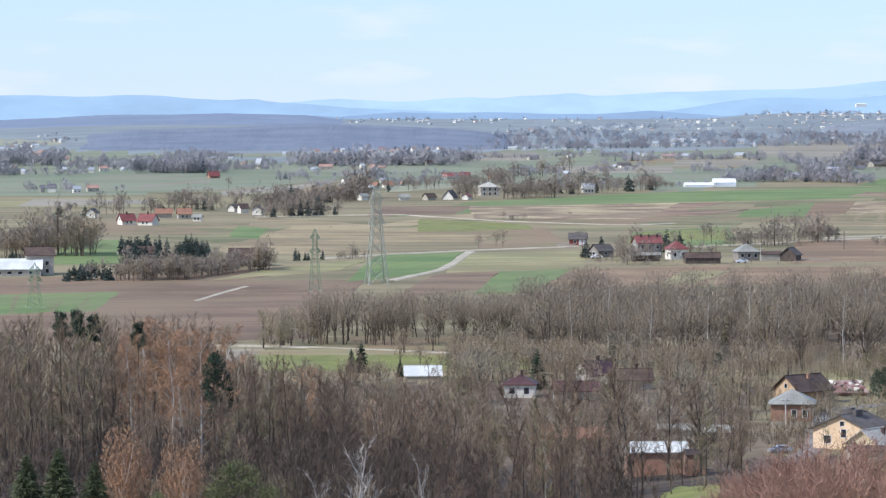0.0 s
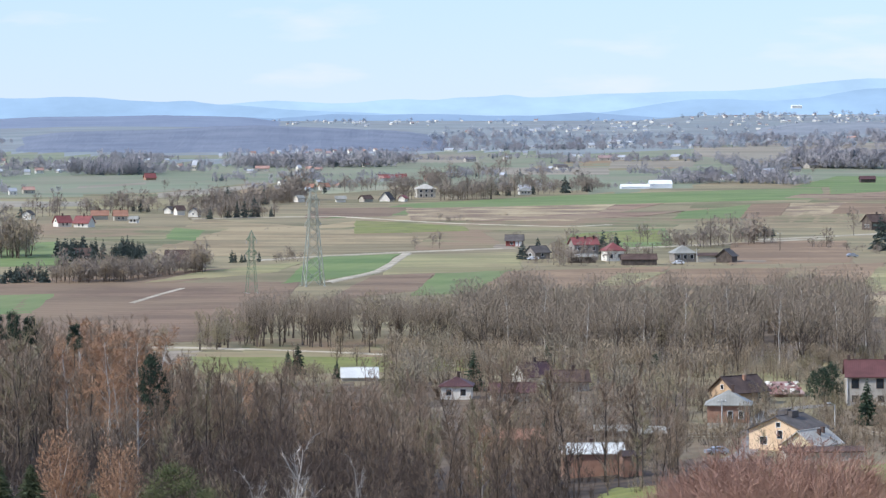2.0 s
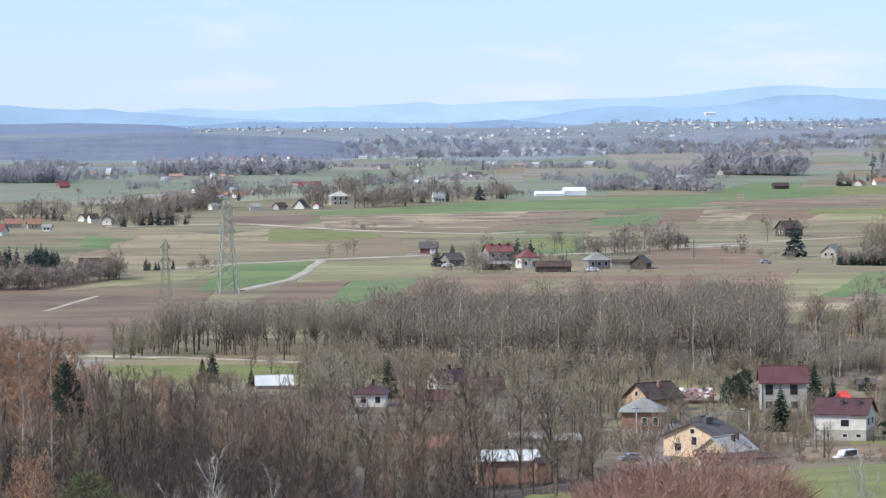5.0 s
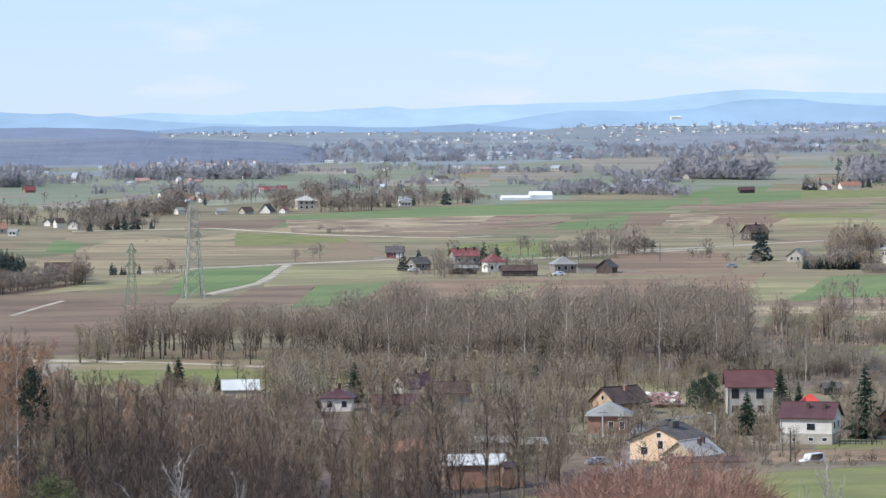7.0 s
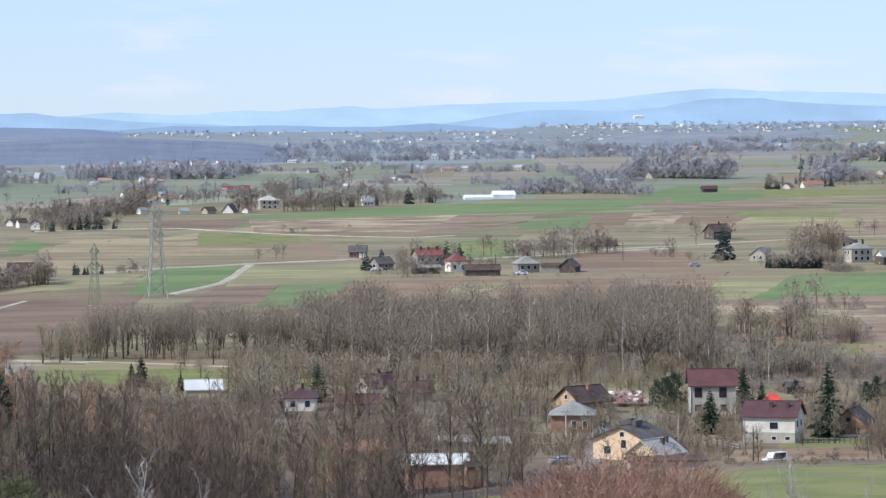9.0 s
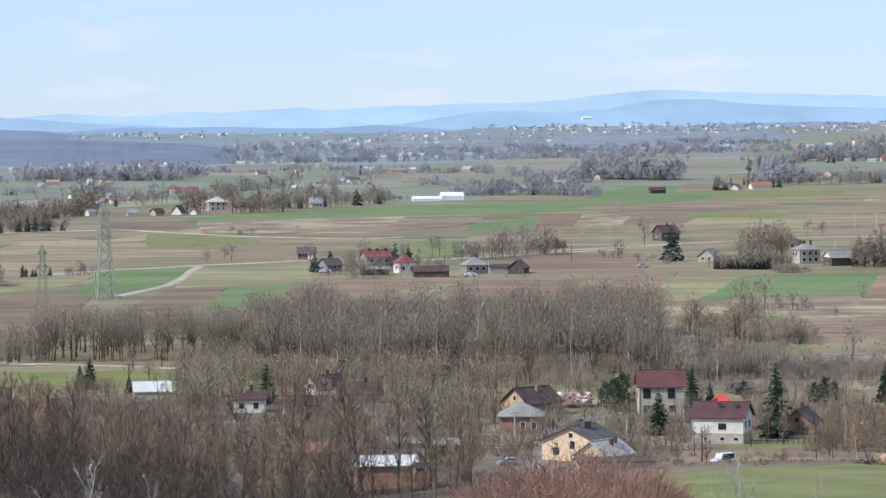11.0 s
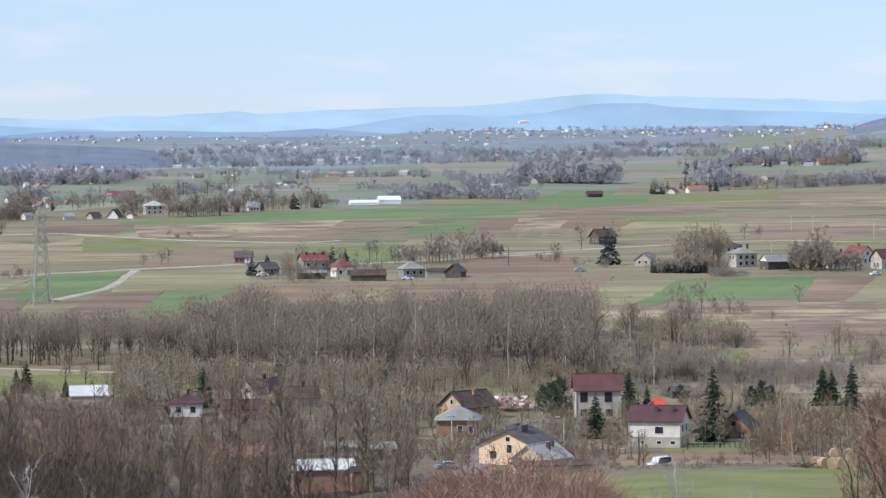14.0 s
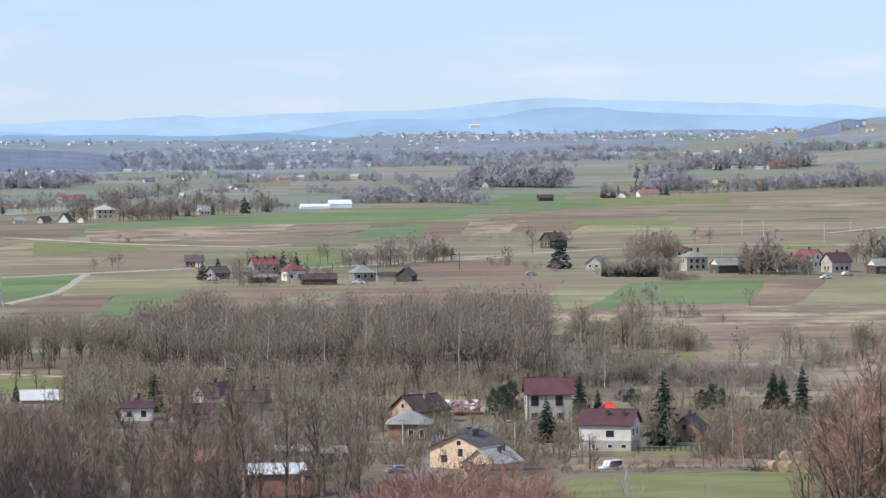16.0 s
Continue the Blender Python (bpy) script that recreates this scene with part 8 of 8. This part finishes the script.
# fields beyond the stream wood
for px, h in (((211.9, 1136.9), 7.0), ((151.9, 970.2), 11.0), ((152.2, 996.5), 9.0), ((166.5, 906.4), 9.0), ((140.4, 1000.2), 9.0), ((141.2, 973.7), 8.0), ((186.3, 1040.8), 4.0), ((190.4, 1499.3), 12.0), ((212.3, 1558.5), 10.0), ((218.5, 1385.1), 15.0), ((232.6, 1432.2), 14.0), ((274.9, 1604.0), 7.5), ((278.7, 1588.7), 7.5), ((13.2, 1391.6), 5.5), ((22.5, 1405.9), 7.5), ((20.0, 1406.1), 6.0), ((-125.7, 2198.3), 8.0)):
    tree("far", px[0], px[1], h)
for px, h in (((183.4, 1365.0), 13.31), ((245.6, 1325.4), 10.8), ((255.4, 1335.8), 10.5), ((50.1, 1310.2), 7.0), ((80.0, 1337.8), 9.3), ((87.6, 1383.8), 6.5), ((59.8, 1412.5), 4.0), ((-177.2, 1728.7), 6.79), ((-164.7, 1721.1), 6.0)):
    tree("far_spruce", px[0], px[1], h, width=1.3)
H_ = "hedgerows"

grove(H_, (133.5, 921.0), (169.7, 964.4), 46, 8, 12, 1, far_bush=3, mid_olive=1, mid=1)
grove(H_, (113.1, 842.8), (141.6, 866.2), 90, 8, 16, 2, far_bush=2, mid=3, mid_olive=1)
grove(H_, (163.9, 992.9), (167.5, 965.1), 10, 5, 6, 3, far_bush=2, far=1)
grove(H_, (134.2, 836.6), (169.1, 842.2), 50, 7, 10, 4, far_bush=3, mid_brown=1)
grove(H_, (-44.5, 934.8), (-32.1, 945.9), 22, 8, 10, 5, mid=1, mid_olive=2, far_bush=1)
grove(H_, (-82.5, 933.3), (-44.5, 934.8), 18, 6, 10, 6, mid=1, far_bush=2)
grove(H_, (-182.7, 1383.6), (-134.6, 1404.9), 90, 9, 18, 7, far=1)
grove(H_, (-173.9, 1317.1), (-141.5, 1320.9), 14, 4, 6, 8, far_bush=1, far_spruce=1)
grove(H_, (-122.1, 1207.5), (-105.4, 1204.8), 20, 6, 5, 9, far_spruce=3, far=1)
grove(H_, (-105.7, 1207.5), (-83.0, 1208.8), 46, 8.5, 8, 10, far=3, mid_brown=1)
grove(H_, (-84.8, 1209.1), (-57.7, 1255.5), 60, 8, 8, 11, far=3, mid_brown=1)
grove(H_, (-112.0, 1318.5), (-98.6, 1321.0), 16, 8.5, 8, 12, far_spruce=1)
grove(H_, (-92.3, 1317.0), (-84.4, 1323.7), 13, 8.5, 5, 13, far_spruce=1)
grove(H_, (-53.8, 1299.7), (-36.3, 1305.3), 6, 4.5, 2, 14, far_spruce=1)
grove(H_, (-36.1, 1298.0), (-28.6, 1312.2), 14, 7, 6, 15, far=1, far_bush=1)
grove(H_, (-81.4, 1718.3), (-48.2, 1736.7), 34, 9, 8, 16, far=2, far_spruce=1)
grove(H_, (-132.9, 1819.4), (-83.4, 1819.2), 30, 10, 14, 17, far=3, far_spruce=0.5)
grove(H_, (-160.3, 1758.5), (-129.5, 1772.5), 16, 8, 10, 18, far=1)
grove(H_, (-83.4, 1819.2), (-43.9, 2024.9), 60, 12, 20, 19, far=5, far_spruce=0.5)
grove(H_, (-52.3, 2118.0), (38.5, 2192.0), 50, 9, 25, 20, far=5, far_spruce=0.6)
grove(H_, (35.4, 2014.4), (127.7, 2133.2), 80, 11, 18, 21, far=5, far_spruce=0.5)
grove(H_, (25.3, 2194.1), (89.9, 2628.7), 30, 12, 25, 22, far=1)
grove(H_, (47.8, 1464.1), (134.1, 1395.6), 40, 7, 8, 23, far=2, far_bush=2)
grove(H_, (62.1, 1321.8), (100.8, 1318.9), 18, 6, 4, 24, far=3, far_bush=2)
grove(H_, (57.4, 1263.0), (98.4, 1262.2), 16, 3.5, 3, 60, far=1, far_bush=3)
grove(H_, (63.1, 1387.3), (63.1, 1262.8), 10, 8, 3, 61, far=1)
grove(H_, (148.5, 1093.3), (246.2, 1099.6), 70, 1.6, 26, 62, far_bush=1)
grove(H_, (125.4, 923.8), (192.4, 902.3), 120, 1.6, 30, 63, bush=1, willow=1)
grove(H_, (117.2, 864.0), (140.8, 869.7), 80, 8, 26, 80, willow=3, mid=1)
grove(H_, (135.4, 836.3), (170.4, 835.7), 70, 5, 14, 81, willow=2, bush=2, mid_brown=1)
grove(H_, (135.4, 878.1), (179.0, 878.1), 60, 3, 16, 82, willow=1)
grove(H_, (146.0, 967.9), (153.7, 965.3), 10, 10, 6, 83, mid=1, mid_brown=1)
grove(H_, (155.8, 948.2), (163.0, 949.9), 14, 6, 5, 84, mid_brown=2, willow=1)
grove(H_, (133.1, 980.6), (148.8, 984.2), 26, 8, 10, 85, mid=2, mid_brown=1, willow=1)
grove(H_, (179.1, 906.2), (214.0, 934.9), 26, 8, 14, 86, mid_brown=2, willow=1)
grove(H_, (150.2, 1058.0), (190.1, 1090.2), 24, 7, 6, 64, far=1, far_bush=2)
grove(H_, (105.6, 1381.1), (154.4, 1447.5), 54, 9, 16, 25, far=5, far_bush=1)
grove(H_, (143.0, 1487.9), (159.7, 1497.1), 10, 5, 3, 26, far_spruce=1)
grove(H_, (26.6, 1659.9), (40.8, 1674.7), 16, 5, 5, 27, far_bush=2, far=1)
grove(H_, (170.2, 1368.1), (180.0, 1339.8), 12, 4.5, 5, 28, far=1, far_bush=1)
grove(H_, (191.5, 1305.9), (216.2, 1309.0), 44, 9, 8, 29, far=3, mid_brown=1)
grove(H_, (205.3, 1343.3), (225.2, 1357.0), 12, 15, 8, 65, mid=1, mid_brown=1)
grove(H_, (243.6, 1320.0), (261.1, 1325.4), 12, 11, 6, 66, mid=1, mid_brown=1)
grove(H_, (59.7, 1313.6), (103.4, 1327.0), 9, 7, 5, 67, mid=1, mid_brown=1)
grove(H_, (199.2, 1344.4), (299.4, 1336.7), 30, 6, 8, 68, far=1, far_bush=2)
grove(H_, (215.0, 1301.7), (224.8, 1299.9), 12, 4, 4, 30, far_bush=1)
grove(H_, (241.1, 1312.3), (256.5, 1317.7), 20, 10, 6, 31, far=2, far_spruce=0.15)
grove(H_, (254.9, 1309.7), (266.7, 1307.5), 10, 7, 5, 32, far=1)
grove(H_, (289.2, 1375.7), (334.1, 1420.1), 30, 8, 10, 33, far=3, far_spruce=0.4)
grove(H_, (211.7, 2463.0), (293.4, 2521.3), 34, 7, 10, 34, far=2, far_bush=1)
grove(H_, (309.0, 2763.3), (370.2, 2748.4), 50, 11, 12, 35, far=1)
grove(H_, (341.6, 2351.9), (399.9, 2442.2), 24, 9, 10, 36, far=2, far_spruce=2)
grove(H_, (399.9, 2442.2), (559.7, 2512.3), 70, 7, 12, 37, far=2, far_bush=1)
grove(H_, (465.1, 3010.0), (592.0, 2922.9), 46, 12, 12, 38, far=4, far_spruce=1)
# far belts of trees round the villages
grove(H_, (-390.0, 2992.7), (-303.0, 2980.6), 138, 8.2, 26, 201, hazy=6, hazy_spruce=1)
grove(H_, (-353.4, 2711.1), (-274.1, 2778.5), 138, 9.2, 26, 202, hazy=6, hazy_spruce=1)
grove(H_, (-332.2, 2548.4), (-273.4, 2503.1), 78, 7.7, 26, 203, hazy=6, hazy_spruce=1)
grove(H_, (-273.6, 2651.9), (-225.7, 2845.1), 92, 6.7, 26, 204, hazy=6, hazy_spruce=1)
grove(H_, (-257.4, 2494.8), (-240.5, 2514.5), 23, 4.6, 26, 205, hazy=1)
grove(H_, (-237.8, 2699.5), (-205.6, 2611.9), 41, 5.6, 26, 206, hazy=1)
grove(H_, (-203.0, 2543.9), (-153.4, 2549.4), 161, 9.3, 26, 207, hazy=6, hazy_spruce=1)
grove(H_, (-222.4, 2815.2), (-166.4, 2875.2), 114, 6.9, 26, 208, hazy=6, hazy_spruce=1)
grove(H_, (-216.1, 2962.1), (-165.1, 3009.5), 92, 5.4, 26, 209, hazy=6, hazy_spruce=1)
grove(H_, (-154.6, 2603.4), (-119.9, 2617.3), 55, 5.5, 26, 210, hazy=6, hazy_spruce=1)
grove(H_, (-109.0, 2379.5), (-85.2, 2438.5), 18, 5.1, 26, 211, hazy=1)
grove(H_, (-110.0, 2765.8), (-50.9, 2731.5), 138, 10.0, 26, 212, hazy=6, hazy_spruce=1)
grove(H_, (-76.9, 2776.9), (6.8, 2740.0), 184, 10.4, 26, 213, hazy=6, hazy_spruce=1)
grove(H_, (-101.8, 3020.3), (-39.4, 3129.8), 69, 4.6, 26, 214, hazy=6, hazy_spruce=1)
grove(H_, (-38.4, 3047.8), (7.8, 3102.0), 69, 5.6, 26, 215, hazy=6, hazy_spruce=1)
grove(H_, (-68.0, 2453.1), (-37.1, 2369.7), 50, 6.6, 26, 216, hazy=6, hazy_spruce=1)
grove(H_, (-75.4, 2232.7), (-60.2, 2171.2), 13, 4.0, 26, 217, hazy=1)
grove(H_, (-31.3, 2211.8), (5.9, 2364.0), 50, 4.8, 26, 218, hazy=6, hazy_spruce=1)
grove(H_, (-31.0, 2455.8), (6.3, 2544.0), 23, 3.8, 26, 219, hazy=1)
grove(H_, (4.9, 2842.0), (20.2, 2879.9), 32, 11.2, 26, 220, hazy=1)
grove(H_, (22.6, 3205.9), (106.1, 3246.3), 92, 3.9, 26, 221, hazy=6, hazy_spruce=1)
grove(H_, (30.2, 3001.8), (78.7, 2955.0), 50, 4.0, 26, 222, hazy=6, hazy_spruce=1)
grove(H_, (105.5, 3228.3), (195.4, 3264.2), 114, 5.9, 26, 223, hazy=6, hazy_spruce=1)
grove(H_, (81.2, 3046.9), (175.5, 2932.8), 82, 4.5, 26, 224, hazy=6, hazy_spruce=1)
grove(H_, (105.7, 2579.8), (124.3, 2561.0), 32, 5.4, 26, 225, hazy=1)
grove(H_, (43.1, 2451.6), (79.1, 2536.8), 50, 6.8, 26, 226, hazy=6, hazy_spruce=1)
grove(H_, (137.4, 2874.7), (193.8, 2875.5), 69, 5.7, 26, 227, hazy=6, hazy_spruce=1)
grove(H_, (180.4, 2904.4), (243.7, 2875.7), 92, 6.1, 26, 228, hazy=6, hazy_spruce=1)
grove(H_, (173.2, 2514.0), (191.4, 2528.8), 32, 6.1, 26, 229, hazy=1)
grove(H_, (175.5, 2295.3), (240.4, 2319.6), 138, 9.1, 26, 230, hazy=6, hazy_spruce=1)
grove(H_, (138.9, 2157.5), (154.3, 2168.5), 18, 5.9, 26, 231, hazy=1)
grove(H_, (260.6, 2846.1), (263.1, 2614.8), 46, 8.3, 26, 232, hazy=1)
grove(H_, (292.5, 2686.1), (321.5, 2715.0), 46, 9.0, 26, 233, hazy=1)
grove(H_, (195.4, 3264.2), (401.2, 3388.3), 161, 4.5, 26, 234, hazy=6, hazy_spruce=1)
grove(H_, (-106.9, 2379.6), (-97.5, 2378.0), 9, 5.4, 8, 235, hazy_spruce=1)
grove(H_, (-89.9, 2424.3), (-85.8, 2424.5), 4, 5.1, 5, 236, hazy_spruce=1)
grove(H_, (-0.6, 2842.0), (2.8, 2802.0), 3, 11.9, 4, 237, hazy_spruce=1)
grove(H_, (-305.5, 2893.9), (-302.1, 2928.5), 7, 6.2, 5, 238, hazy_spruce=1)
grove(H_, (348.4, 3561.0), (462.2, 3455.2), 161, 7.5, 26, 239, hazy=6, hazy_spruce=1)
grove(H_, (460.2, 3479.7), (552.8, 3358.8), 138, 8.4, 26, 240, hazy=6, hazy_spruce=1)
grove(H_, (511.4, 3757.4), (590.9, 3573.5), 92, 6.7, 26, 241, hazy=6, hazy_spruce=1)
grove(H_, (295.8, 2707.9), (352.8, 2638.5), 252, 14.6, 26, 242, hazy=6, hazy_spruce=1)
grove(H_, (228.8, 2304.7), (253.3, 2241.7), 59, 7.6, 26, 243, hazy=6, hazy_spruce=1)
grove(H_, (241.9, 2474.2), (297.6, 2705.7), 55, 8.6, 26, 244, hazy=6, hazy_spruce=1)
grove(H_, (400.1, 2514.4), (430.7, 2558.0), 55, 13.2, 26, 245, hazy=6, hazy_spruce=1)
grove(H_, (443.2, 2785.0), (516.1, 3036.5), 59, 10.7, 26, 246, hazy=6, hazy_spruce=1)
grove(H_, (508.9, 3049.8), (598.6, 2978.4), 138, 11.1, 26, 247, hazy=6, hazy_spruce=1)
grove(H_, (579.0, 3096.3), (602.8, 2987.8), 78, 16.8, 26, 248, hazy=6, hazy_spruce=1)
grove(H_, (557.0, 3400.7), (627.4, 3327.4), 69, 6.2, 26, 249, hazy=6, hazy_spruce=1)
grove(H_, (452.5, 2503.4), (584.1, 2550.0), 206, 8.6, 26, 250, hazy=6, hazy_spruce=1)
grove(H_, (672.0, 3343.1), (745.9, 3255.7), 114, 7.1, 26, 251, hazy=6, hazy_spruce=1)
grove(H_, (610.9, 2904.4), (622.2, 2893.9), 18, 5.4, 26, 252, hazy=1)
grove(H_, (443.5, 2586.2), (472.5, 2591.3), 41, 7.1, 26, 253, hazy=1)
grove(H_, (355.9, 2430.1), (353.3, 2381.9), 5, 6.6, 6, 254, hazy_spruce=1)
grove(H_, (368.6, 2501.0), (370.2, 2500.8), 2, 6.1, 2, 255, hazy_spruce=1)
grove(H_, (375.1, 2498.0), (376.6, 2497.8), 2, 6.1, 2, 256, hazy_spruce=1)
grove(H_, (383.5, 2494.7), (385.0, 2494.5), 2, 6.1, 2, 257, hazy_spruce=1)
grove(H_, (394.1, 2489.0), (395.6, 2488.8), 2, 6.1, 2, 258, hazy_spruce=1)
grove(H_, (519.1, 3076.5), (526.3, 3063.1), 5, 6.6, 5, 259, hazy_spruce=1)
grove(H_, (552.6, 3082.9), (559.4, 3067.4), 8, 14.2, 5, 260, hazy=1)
grove(H_, (61.1, 1279.7), (97.7, 1278.6), 16, 6, 4, 90, far=3, far_bush=1)
grove(H_, (160.1, 1398.9), (184.3, 1356.0), 10, 6, 8, 91, far=2, far_bush=1)
grove(H_, (-90.5, 1768.8), (-60.8, 1800.3), 43, 10, 20, 120, far=1)
grove(H_, (-65.2, 1930.9), (-43.5, 2006.9), 79, 8, 20, 121, far=1)
grove(H_, (-182.7, 1383.6), (-134.6, 1404.9), 52, 7, 15, 122, far=1)
grove(H_, (5.4, 2198.7), (40.6, 2213.8), 38, 7, 15, 123, far=1)
grove(H_, (47.1, 2131.8), (113.4, 2167.5), 75, 8, 20, 124, far=1)
grove(H_, (118.6, 2145.0), (130.7, 2156.1), 16, 5, 10, 125, far=1)
grove(H_, (-47.6, 2196.4), (-7.9, 2202.6), 40, 5, 15, 126, far=1)
grove(H_, (275.9, 2655.6), (313.2, 2662.1), 37, 7, 12, 127, far=1)
grove(H_, (316.5, 2690.1), (363.0, 2714.2), 52, 10, 15, 128, far=1)
grove(H_, (471.7, 2565.1), (585.3, 2612.4), 123, 6, 15, 129, far=1)
grove(H_, (417.8, 2527.7), (467.5, 2542.5), 51, 5, 10, 130, far=1)
grove(H_, (-105.7, 1207.5), (-83.0, 1208.8), 22, 5, 5, 131, far=1)
grove(H_, (-83.3, 1214.3), (-59.6, 1255.8), 47, 5, 5, 132, far=1)
grove(H_, (190.6, 1313.5), (219.4, 1316.1), 22, 5, 5, 92, far_bush=3, far=1)
grove(H_, (239.8, 1304.7), (286.7, 1287.2), 24, 4.5, 5, 93, far_bush=3, far=1)
grove(H_, (49.9, 1291.0), (62.8, 1276.2), 14, 4.5, 5, 94, far_bush=3, far=1)
grove(H_, (83.1, 1262.4), (121.9, 1268.5), 20, 4, 5, 95, far_bush=3, far=1)
grove(H_, (24.8, 1704.4), (128.9, 1831.2), 26, 2.6, 8, 96, far_bush=3)
grove(H_, (-77.1, 1484.9), (-34.7, 1596.8), 16, 2.4, 12, 97, far_bush=1)
grove(H_, (253.2, 2098.2), (449.5, 2106.3), 30, 2.4, 10, 98, far_bush=1)
grove("hedgerows", (-146.7, 1820.1), (-109.8, 1870.8), 24, 9.5, 10, 414, far=1)
grove("hedgerows", (-117.5, 2002.6), (-95.0, 2005.8), 10, 5.5, 6, 415, far=1)
grove("hedgerows", (-182.3, 1818.9), (-164.5, 1866.8), 10, 5.6, 6, 416, far=1)
grove("hedgerows", (4.9, 2004.0), (23.3, 2017.9), 14, 10.3, 6, 417, far=1)
grove("hedgerows", (29.1, 1999.8), (62.5, 2007.0), 30, 13.3, 8, 418, far=1)
grove("hedgerows", (-115.8, 1349.0), (-101.0, 1340.2), 30, 7.3, 5, 419, far_spruce=1)
grove("hedgerows", (-95.2, 1340.6), (-84.6, 1339.3), 24, 7.7, 5, 420, far_spruce=1)
grove("hedgerows", (-122.7, 1231.9), (-110.9, 1225.0), 26, 4.8, 4, 421, far_spruce=1)
grove("hedgerows", (-155.3, 1310.8), (-142.7, 1308.2), 18, 2.8, 3, 422, far_spruce=1)
grove("hedgerows", (-109.0, 1235.2), (-59.8, 1300.6), 60, 6.5, 6, 423, far=3, mid_brown=1)
grove("hedgerows", (-159.3, 1344.6), (-126.9, 1342.0), 50, 14.3, 10, 424, far=3, mid_brown=1)
grove(H_, (190.9, 1306.1), (210.6, 1303.1), 40, 5.0, 2, 440, far_spruce=1)
grove(H_, (207.3, 1279.3), (220.7, 1283.2), 26, 9.0, 2, 441, far_bush=1)
grove(H_, (248.8, 1304.5), (267.0, 1309.0), 14, 8.5, 3, 442, far=1)
# brush between the village and the stream wood
grove("valley_brush", (119.9, 863.7), (167.8, 855.7), 170, 4.5, 8, 401, willow=1)
grove("valley_brush", (111.3, 820.5), (160.5, 812.3), 80, 4.2, 10, 402, bush=2, willow=2)
grove("valley_brush", (121.2, 770.5), (152.3, 758.9), 44, 3.6, 8, 403, bush=2, willow=1)
grove("valley_brush", (102.0, 847.9), (115.6, 842.1), 30, 5.1, 8, 404, bush=2, mid_brown=1)
grove("valley_brush", (173.2, 883.2), (201.9, 901.7), 60, 4.7, 10, 405, bush=2, mid_brown=1, willow=1)
grove("valley_brush", (2.1, 886.0), (77.1, 870.6), 20, 5.8, 7, 406, wood=3, mid_brown=2, bush=2)
grove("valley_brush", (2.0, 860.0), (74.8, 844.7), 22, 5.9, 7, 407, wood=3, mid_brown=2, bush=2)
grove("valley_brush", (1.9, 830.0), (72.5, 818.8), 30, 6.2, 7, 408, wood=3, mid_brown=2, bush=2)
grove("valley_brush", (1.8, 798.0), (69.8, 788.9), 56, 6.5, 7, 409, wood=3, mid_brown=2, bush=2)
grove("valley_brush", (1.7, 766.0), (67.2, 759.0), 56, 6.5, 7, 410, wood=3, mid_brown=2, bush=2)
grove("valley_brush", (-23.1, 827.7), (5.6, 826.0), 34, 7.0, 8, 411, wood=4, mid_brown=2)
grove("valley_brush", (-26.9, 789.5), (5.3, 784.0), 34, 7.1, 8, 412, wood=4, mid_brown=1)
grove("valley_brush", (9.3, 938.0), (73.8, 947.1), 60, 5.7, 8, 413, mid_brown=2, willow=1, mid=1)
REST["valley_brush"] = [r for r in REST["valley_brush"] if not (0.75 < math.degrees(math.atan2(r[1], r[2])) < 1.5 and r[2] < 788) and not (-0.95 < math.degrees(math.atan2(r[1], r[2])) < 0.12 and 770 < r[2] < 834)]
settle("valley_brush", "bare brown brush on the valley floor", "undergrowth")
REST["hedgerows"] = [r for r in REST["hedgerows"] if not (0.5 < math.degrees(math.atan2(r[1], r[2])) < 0.92 and 1960 < r[2] < 2042)]
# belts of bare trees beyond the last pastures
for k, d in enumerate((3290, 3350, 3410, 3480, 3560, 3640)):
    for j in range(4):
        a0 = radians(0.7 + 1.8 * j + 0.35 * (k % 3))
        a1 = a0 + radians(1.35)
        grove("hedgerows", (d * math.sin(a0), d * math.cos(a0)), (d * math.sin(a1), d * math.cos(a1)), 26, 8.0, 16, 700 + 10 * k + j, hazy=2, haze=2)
CLEAR += [(148.1, 2168.0, 20), (163.8, 2181.0, 18)]
REST["hedgerows"] = [r for r in REST["hedgerows"] if not any(0 < y - r[2] < 90 and abs(x * r[2] / y - r[1]) < w * 0.55 for x, y, w in CLEAR)]
settle(H_, "bare hedgerows and tree clumps between the fields", "hedge")
